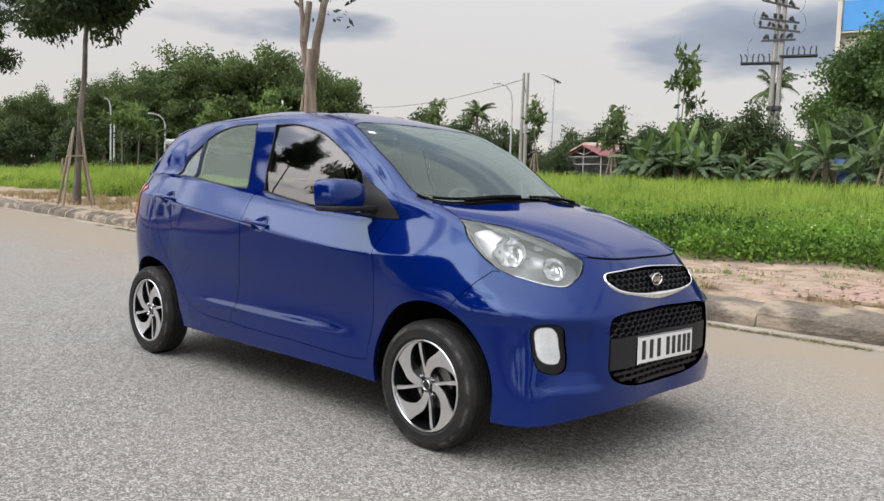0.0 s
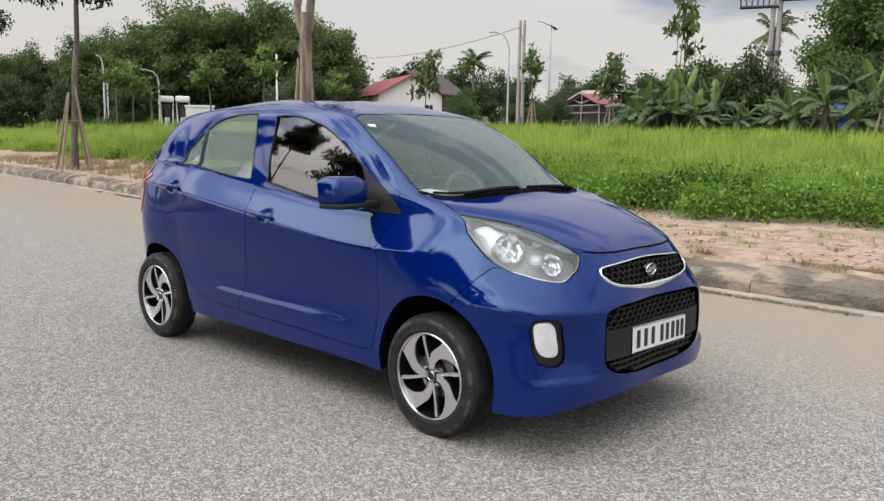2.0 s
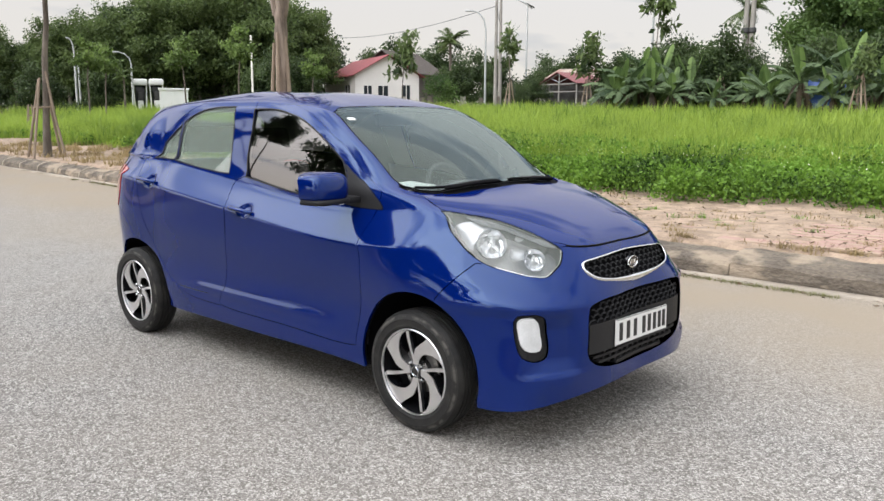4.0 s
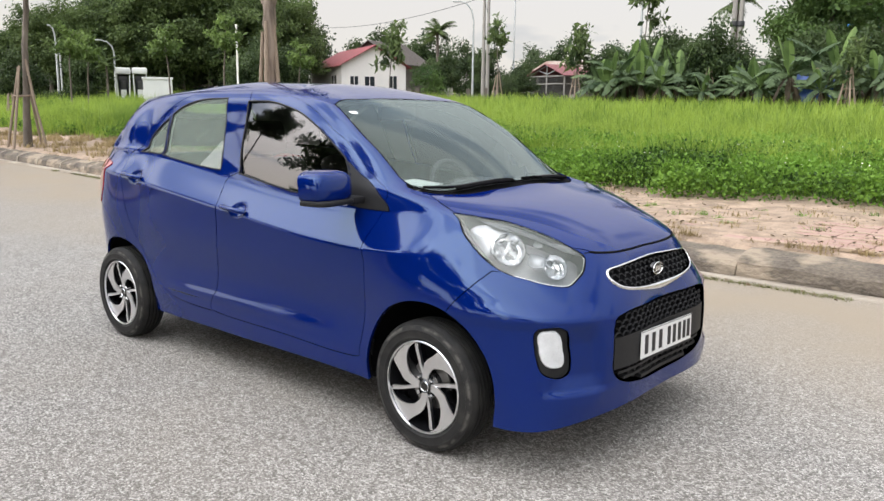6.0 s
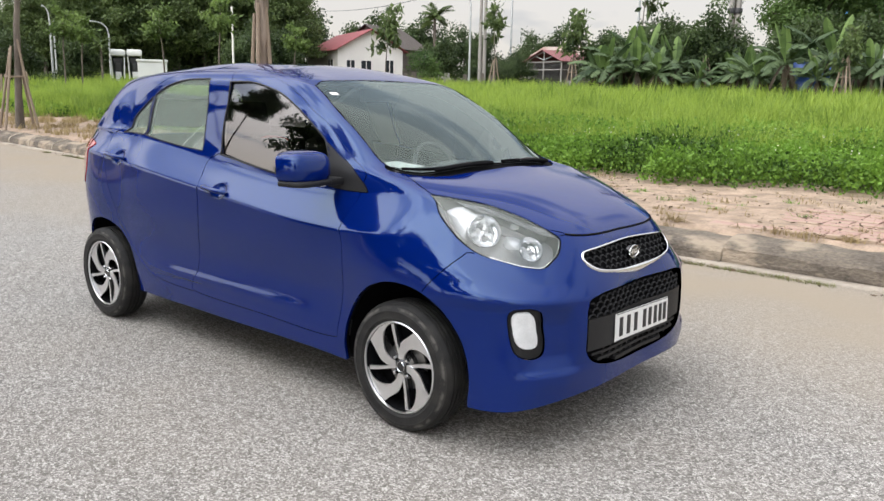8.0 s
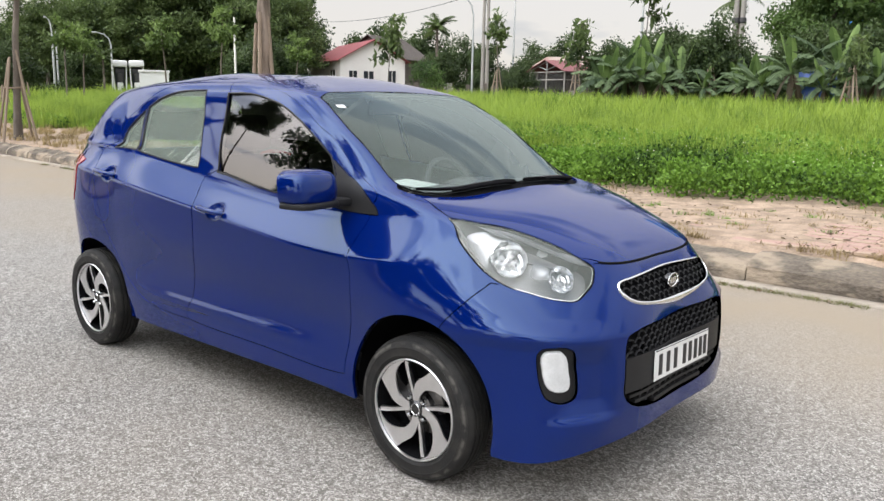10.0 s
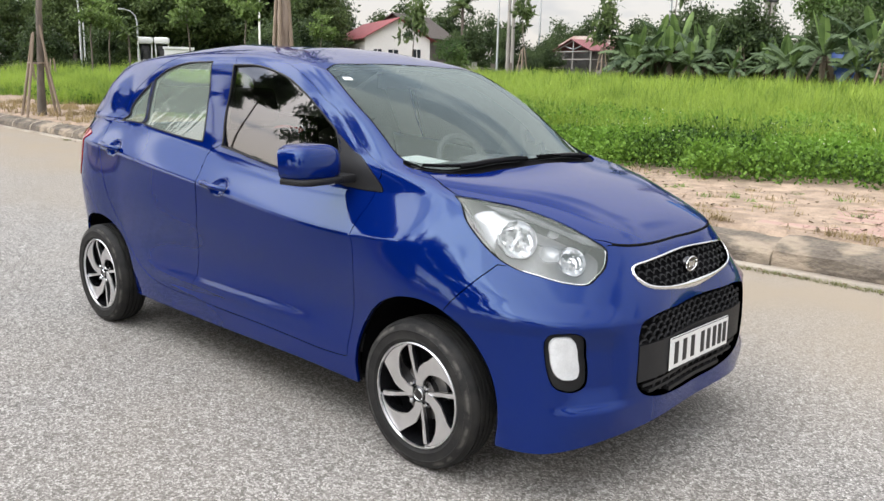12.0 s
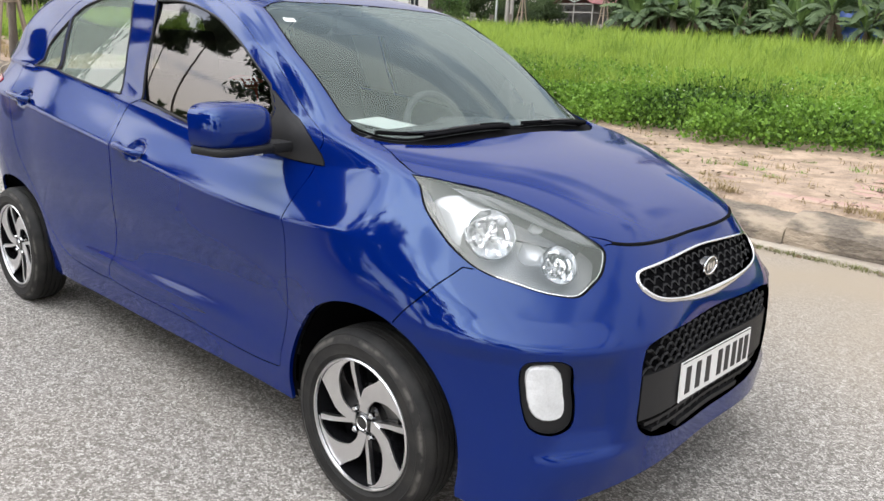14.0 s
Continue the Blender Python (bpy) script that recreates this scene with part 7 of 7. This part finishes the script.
    lens = smooth_loop([(2.108, 2.536), (2.1, 2.594), (2.089, 2.643), (2.063, 2.688), (2.033, 2.703), (2.001, 2.719), (1.928, 2.704), (1.882, 2.654), (1.845, 2.586), (1.813, 2.405), (1.802, 2.201), (1.771, 2.016), (1.754, 1.891), (1.759, 1.83), (1.776, 1.78), (1.835, 1.757), (1.91, 1.76), (1.989, 1.773), (2.029, 1.804), (2.055, 1.855), (2.075, 1.919), (2.093, 2.045), (2.101, 2.233), (2.11, 2.387)], range(24), 2)
    uu, vv = lens[:, 0], lens[:, 1]
    p, nn = surface(uu, vv), surface_normal(uu, vv)[0]
    bm = bmesh.new()
    loops = []
    for scale, depth in ((1.0, .012), (.985, .003), (.93, -.002), (.55, -.004)):
        c = p.mean(0)
        loops.append([bm.verts.new(Vector((c + (a - c) * scale - b * depth) * np.array([1, s, 1]))) for a, b in zip(p, nn)])
    for a, b in zip(loops, loops[1:]):
        for i in range(len(a)):
            bm.faces.new((a[i], a[(i + 1) % len(a)], b[(i + 1) % len(a)], b[i]))
    bm.faces.new(loops[-1])
    part("fog_lamp", bm, WHITE_LENS, surround, "white fog lamp lens", 40)


# grille, lower intake, plate
def front_x(y, z, lo=(0, 0), hi=(2.4, 5.2)):
    u, v = find_uv([(abs(y), z)], "yz", lo, hi)
    return float(surface(u, v)[0][0])


v, f, n = sheet(area("grille"), gap=.0, offset=.03, skirt=-.03)
grille = raw_part("grille", v, f, MATT_BLACK, car, "black honeycomb grille with a chrome frame", n)
poly = AREA_POLY[AREA_NAMES.index("grille")]
poly = poly[(poly[:, 0] >= 0)]
start = int(np.argmax(np.abs(np.diff(poly[:, 1])) > .5)) if (np.abs(np.diff(poly[:, 1])) > .5).any() else -1
p, nn = surface(poly[:, 0], poly[:, 1]), surface_normal(poly[:, 0], poly[:, 1])[0]
p = p + nn * .002
order = np.argsort(-np.arctan2(p[:, 2] - .717, p[:, 1]))
p = p[order]
ring = [tuple(q) for q in p] + [(q[0], -q[1], q[2]) for q in p[::-1]]
bm = bmesh.new()
thick = [.0055 + .012 * max(0, 1 - abs(q[1]) / .20) * (q[2] < .70) + .002 * (q[2] < .72) for q in ring]
tube(bm, ring + ring[:1], thick + thick[:1], 10, False, .6)
part("chrome_frame", bm, CHROME, grille, "bright chrome grille frame", 0)
GRILLE_POLY = [(q[1], q[2]) for q in ring]


def within(y, z, poly):
    return bool(inside(np.asarray(poly, float), np.array([y]), np.array([z]))[0])


def comb(bm, poly, w, h, back, tilt, bar):
    """Rows of lozenge cells, as short slanted bars."""
    ys, zs = [q[0] for q in poly], [q[1] for q in poly]
    row, z = 0, min(zs)
    while z < max(zs) + h:
        y = min(ys) - w + (row % 2) * w / 2
        while y < max(ys) + w:
            for a, b in (((y, z), (y + w * .3, z + h * .62)), ((y + w * .3, z + h * .62), (y + w * .72, z + h * .62)), ((y + w * .72, z + h * .62), (y + w, z))):
                if within(a[0], a[1], poly) and within(b[0], b[1], poly):
                    pts = [(front_x(q[0], q[1]) - back, q[0], q[1]) for q in (a, b)]
                    tube(bm, pts, bar, 4, True)
            y += w
        z += h
        row += 1
    return bm


bm = bmesh.new()
comb(bm, GRILLE_POLY, .042, .021, .010, 0, .0036)
part("honeycomb", bm, COMB_BLACK, grille, "gloss black honeycomb mesh")
bm = bmesh.new()
lathe(bm, [(0, .008), (.026, .007), (.031, .003), (.031, -.01)], axis="x", steps=36)
for w in bm.verts:
    w.co.y *= 1.35
    w.co.z *= .82
bmesh.ops.translate(bm, verts=bm.verts, vec=(front_x(0, .722) + .004, 0, .722))
badge = part("badge", bm, GLOSS_BLACK, grille, "oval badge, dark with a chrome rim", 40)
bm = bmesh.new()
x = front_x(0, .722) + .011
tube(bm, [(x, .0405 * math.cos(a), .722 + .0245 * math.sin(a)) for a in np.linspace(0, math.tau, 41)], .0026, 6, False)
for dy, h in ((-.017, .011), (0, .009), (.017, .011)):
    box(bm, (x - .002, dy - .0055, .722 - h), (x + .002, dy + .0055, .722 + h), .001)
part("badge_mark", bm, CHROME, badge, "chrome rim and plain bars")

v, f, n = sheet(area("intake"), gap=.0, offset=.05, skirt=-.05)
intake = raw_part("lower_intake", v, f, MATT_BLACK, car, "black lower air intake", n)
bm = bmesh.new()
comb(bm, [(-.395, .517), (.395, .517), (.385, .59), (.16, .605), (-.16, .605), (-.385, .59)], .046, .0215, .016, 0, .0042)
part("honeycomb", bm, COMB_BLACK, intake, "black honeycomb band")


def front_band(bm, z0, z1, y0, y1, back, thick, steps=24):
    """A bar across the nose that follows its curve."""
    rows = []
    for k in range(steps + 1):
        y = y0 + (y1 - y0) * k / steps
        rows.append([bm.verts.new((front_x(y, z) - back - d, y, z)) for z, d in ((z0, 0), (z1, 0), (z1, thick), (z0, thick))])
    for a, b in zip(rows, rows[1:]):
        for i in range(4):
            bm.faces.new((a[i], b[i], b[(i + 1) % 4], a[(i + 1) % 4]))
    bm.faces.new(rows[0])
    bm.faces.new(rows[-1][::-1])
    return bm


bm = bmesh.new()
front_band(bm, .392, .515, -.40, .40, .008, .03)
part("bumper_bar", bm, BLACK_PLASTIC, intake, "plain black bar behind the plate", 40)
for z, half, back in ((.366, .365, .014), (.341, .33, .012)):
    bm = bmesh.new()
    front_band(bm, z, z + .011, -half, half, back, .03)
    part("slat", bm, BLACK_PLASTIC, intake)
bm = bmesh.new()
front_band(bm, .314, .329, -.20, .20, .006, .03)
part("lower_lip", bm, BLACK_PLASTIC, intake, "black lip under the slats", 40)
for k in range(13):
    y = -.30 + .05 * k
    bm = bmesh.new()
    z0 = .322 + .10 * max(0.0, abs(y) - .16)
    box(bm, (front_x(y, .35) - .05, y - .005, z0), (front_x(y, .35) - .016, y + .005, .392))
    for w in bm.verts:
        w.co.y += (w.co.z - z0) * .35
    part("upright", bm, BLACK_PLASTIC, intake)
bm = bmesh.new()
tilt = Matrix.Translation((front_x(0, .45) + .006, 0, .447)) @ Matrix.Rotation(radians(-2), 4, "Y") @ Matrix.Rotation(radians(-1.5), 4, "X")
box(bm, (-.002, -.232, -.056), (.003, .232, .056), .0012, tilt)
plate = part("number_plate", bm, PLATE_WHITE, car, "white number plate with plain black bars")
for i, y in enumerate((-.19, -.128, -.066, .012, .062, .112, .158, .2)):
    bm = bmesh.new()
    box(bm, (.003, y - .014, -.038), (.0045, y + .014, .038), .0, tilt)
    part("plate_bar", bm, PLATE_INK, plate)
for y, z in ((0, .0555), (0, -.0555)):
    bm = bmesh.new()
    box(bm, (.003, -.229, z * .97 - .0014), (.0042, .229, z * .97 + .0014), 0, tilt)
    part("plate_edge", bm, PLATE_INK, plate)


# mirrors, handles, wipers
def shell(bm, size, power, cut_back=None, steps=(28, 18)):
    """A rounded box: an ellipsoid drawn towards its corners, with its back cut flat."""
    rows = []
    bend = lambda c, e: math.copysign(abs(c) ** e, c)
    for i in range(steps[1] + 1):
        b = -math.pi / 2 + math.pi * i / steps[1]
        row = []
        for k in range(steps[0]):
            a = math.tau * k / steps[0]
            x, y, z = bend(math.cos(b), power) * bend(math.cos(a), power), bend(math.cos(b), power) * bend(math.sin(a), power), bend(math.sin(b), power)
            x, y, z = x * size[0], y * size[1], z * size[2]
            row.append(bm.verts.new((x if cut_back is None else max(x, cut_back), y, z)))
        rows.append(row)
    for r, q in zip(rows, rows[1:]):
        for k in range(steps[0]):
            bm.faces.new((r[k], r[(k + 1) % steps[0]], q[(k + 1) % steps[0]], q[k]))
    bmesh.ops.remove_doubles(bm, verts=bm.verts, dist=1e-5)
    return bm


def mirror(s):
    # the left one is folded in along the window
    turn = Matrix.Rotation(radians(-10 if s < 0 else 0) * s, 4, "Z")
    fold = Matrix.Identity(4) if s < 0 else Matrix.Translation((.70, .70, 0)) @ Matrix.Rotation(radians(74), 4, "Z") @ Matrix.Translation((-.74, -.745, 0))
    bm = bmesh.new()
    shell(bm, (.085, .112, .068), .52, -.035)
    for w in bm.verts:
        w.co.x -= .10 * max(0, s * w.co.y) + .25 * max(0, w.co.z)
        if w.co.z > 0:
            w.co.y -= s * .10 * w.co.z
    bmesh.ops.transform(bm, matrix=fold @ Matrix.Translation((.70, s * .835, 1.030)) @ turn, verts=bm.verts)
    ob = part("door_mirror", bm, PAINT, car, "blue door mirror on a black foot", 60)
    bm = bmesh.new()
    shell(bm, (.088, .114, .015), .45, -.04)
    bmesh.ops.transform(bm, matrix=fold @ Matrix.Translation((.70, s * .832, .970)) @ turn, verts=bm.verts)
    part("mirror_base", bm, BLACK_PLASTIC, ob, "black mirror base", 50)
    bm = bmesh.new()
    y0, y1 = sorted((s * .640, s * (.80 if s < 0 else .70)))
    box(bm, (.680, y0, .952), (.758, y1, .984), .012)
    part("mirror_foot", bm, BLACK_PLASTIC, ob, "", 50)
    bm = bmesh.new()
    box(bm, (-.040, -.095, -.045), (-.036, .095, .055), .001, fold @ Matrix.Translation((.70, s * .835, 1.030)) @ turn)
    part("mirror_glass", bm, CHROME, ob)
    bm = bmesh.new()
    box(bm, (.768, s * .79 - .012, .955), (.776, s * .79 + .012, .975), .002, fold)
    part("mirror_marker", bm, WHITE_LENS, ob)


for s in (1, -1):
    mirror(s)


def handle(s, x, z, door):
    u, v = find_uv([(x, z)], "xz", (3.4, 3.4), (7.4, 5))
    base, n = surface(u, v)[0] + np.array([0, .017, 0]), np.array([0, .985, .17])
    base, n = base * [1, s, 1], n * [1, s, 1]
    slope = .085
    bm = bmesh.new()
    pts = [base + np.array([d, 0, -d * slope]) + n * h for d, h in ((-.098, .004), (-.085, .022), (-.04, .031), (.02, .033), (.06, .026), (.078, .006))]
    tube(bm, [tuple(p) for p in smooth_loop(pts, (), 4, False)], .0135, 12, True, .85)
    part("door_handle", bm, PAINT, door, "body-coloured pull handle", 60)


for s, fd, rd in ((1, front_doors[0], rear_doors[0]), (-1, front_doors[1], rear_doors[1])):
    handle(s, -.035, .862, fd)
    handle(s, -1.005, .962, rd)


def on_screen(points, lift):
    """Points on the windscreen's outer face, lifted off it; given from above."""
    u, v = find_uv([(x, abs(y)) for x, y in points], "xy", (0, 6), (4.2, 10))
    p, n = surface(u, v), surface_normal(u, v)[0]
    p = p + n * lift
    return [Vector((a[0], math.copysign(a[1], y), a[2])) for a, (x, y) in zip(p, points)]


def wiper(points):
    """A wiper at rest: a tapered arm, and a rubber blade with its bow along the foot of the glass."""
    path = smooth_loop(points, (), 6, False)
    blade_at = on_screen([(x - .003, y) for x, y in path], .010)
    arm_at = on_screen([(x + .016, y) for x, y in path[:13]], .014)
    bm = bmesh.new()
    tube(bm, arm_at, [.012 - .0005 * k for k in range(len(arm_at))], 8, True, .8)
    arm = part("wiper", bm, MATT_BLACK, car, "black wiper arm and blade", 50)
    bm = bmesh.new()
    tube(bm, blade_at, .0055, 6, True, 1.2)
    part("wiper_blade", bm, MATT_BLACK, arm)
    bm = bmesh.new()
    bow = on_screen([(x + .004, y) for x, y in path[4:-4]], .018)
    tube(bm, bow, .0045, 6)
    part("wiper_bow", bm, GLOSS_BLACK, arm)


wiper([(1.104, -.10), (1.082, -.27), (1.045, -.42), (.985, -.54)])
wiper([(1.045, .43), (1.085, .28), (1.106, .13), (1.11, -.01)])

# cabin
bm = bmesh.new()
box(bm, (.45, -.58, .62), (.98, .58, .955), .04)
for w in bm.verts:
    if w.co.z > .8:
        w.co.z += .075 * (w.co.x - .45) / .53
part("dashboard", bm, INTERIOR, car, "dark grey dashboard", 40)
bm = bmesh.new()
box(bm, (.52, .18, .93), (.72, .52, .985), .025)
part("instrument_hood", bm, INTERIOR, car, "", 40)
bm = bmesh.new()
rim_m = Matrix.Translation((.43, .34, .91)) @ Matrix.Rotation(radians(-24), 4, "Y")
tube(bm, [rim_m @ Vector((0, .175 * math.cos(a), .175 * math.sin(a))) for a in np.linspace(0, math.tau, 41)], .014, 8, False)
for a in (0, math.pi, -math.pi / 2):
    tube(bm, [rim_m @ Vector((.02, .04 * math.cos(a), .04 * math.sin(a))), rim_m @ Vector((0, .17 * math.cos(a), .17 * math.sin(a)))], .012, 6)
tube(bm, [rim_m @ Vector((.03, 0, 0)), rim_m @ Vector((.22, 0, -.04))], [.06, .04], 12)
part("steering_wheel", bm, INTERIOR, car, "dark steering wheel", 40)


def seat(x, y, wide, name="seat"):
    bm = bmesh.new()
    box(bm, (-.26, -wide, .42), (.26, wide, .58), .05, Matrix.Translation((x, y, 0)))
    base = part(name, bm, SEAT_CLOTH, car, "grey cloth seat", 40)
    bm = bmesh.new()
    box(bm, (-.07, -wide, 0), (.06, wide, .58 if wide < .3 else .46), .05, Matrix.Translation((x - .25, y, .52)) @ Matrix.Rotation(radians(-16), 4, "Y"))
    part("seat_back", bm, SEAT_CLOTH, base, "", 40)
    for d in ((0,) if wide < .3 else ()):
        bm = bmesh.new()
        box(bm, (-.045, -.125, .60), (.045, .125, .78), .04, Matrix.Translation((x - .25, y + d, .52)) @ Matrix.Rotation(radians(-14), 4, "Y"))
        tube(bm, [(x - .40, y + d - .05, 1.02), (x - .43, y + d - .05, 1.14)], .007, 6)
        tube(bm, [(x - .40, y + d + .05, 1.02), (x - .43, y + d + .05, 1.14)], .007, 6)
        part("headrest", bm, SEAT_CLOTH, base, "", 40)


seat(.05, .33, .24)
seat(.05, -.33, .24)
seat(-.82, 0, .55, "rear_seat")
bm = bmesh.new()
box(bm, (-1.35, -.55, .24), (.95, .55, .28))
part("cabin_floor", bm, INTERIOR, car)
bm = bmesh.new()
box(bm, (.30, -.13, 1.29), (.33, .13, 1.36), .012)
part("rear_view_mirror", bm, BLACK_PLASTIC, car, "", 40)
for s in (1, -1):
    bm = bmesh.new()
    box(bm, (.17, s * .30 - .17, 1.365), (.34, s * .30 + .17, 1.38), .006)
    part("sun_visor", bm, INTERIOR, car)
bm = bmesh.new()
box(bm, (-.085, -.085, 0), (.085, .085, .0015), 0, Matrix.Translation((.60, -.14, .996)) @ Matrix.Rotation(radians(5), 4, "Y") @ Matrix.Rotation(radians(10), 4, "Z"))
part("paper_sheet", bm, PAPER, car, "white paper lying on the dashboard")
u, v = find_uv([(.475, .455)], "xy", (0, 7), (4, 9.4))
c, n = surface(u, v)[0] * FLIP, surface_normal(u, v)[0][0] * FLIP
bm = bmesh.new()
m = Matrix.Translation(c - n * .004) @ Vector(n).to_track_quat("Z", "X").to_matrix().to_4x4()
box(bm, (-.013, -.02, -.0008), (.013, .02, .0008), 0, m)
part("screen_sticker", bm, PAPER, windscreen, "small white sticker")

# ---- pavers that show through the sand of the pavement
bm = bmesh.new()
box(bm, (-.096, -.096, -.03), (.096, .096, .0), .006)
bmesh.ops.recalc_face_normals(bm, faces=bm.faces)
tile = bpy.data.meshes.new("paver")
bm.to_mesh(tile)
bm.free()
tile.materials.append(PAVER)
rng = np.random.default_rng(12)
for i in range(33):
    for j in range(9):
        x = -3.2 + i * .2 + rng.normal(0, .004)
        d = 1.0 + j * .2 + rng.normal(0, .004)
        ob = new("paver", tile)
        ob.parent = pavement
        bare = noise.noise(Vector((x * .8, d * 1.1, 2.0)))
        ob.matrix_basis = pose(x, float(kerb_y(x)) + d, float(swell(x)) + .2445 + .014 * bare + (.02 * min(1, max(0, (x - .6) / .7)) * (d < 2.5) - (.004 if x < .6 else 0)) + rng.normal(0, .003), rng.normal(0, 1.0), rng.normal(0, 1.0), -1.26 + rng.normal(0, .8))
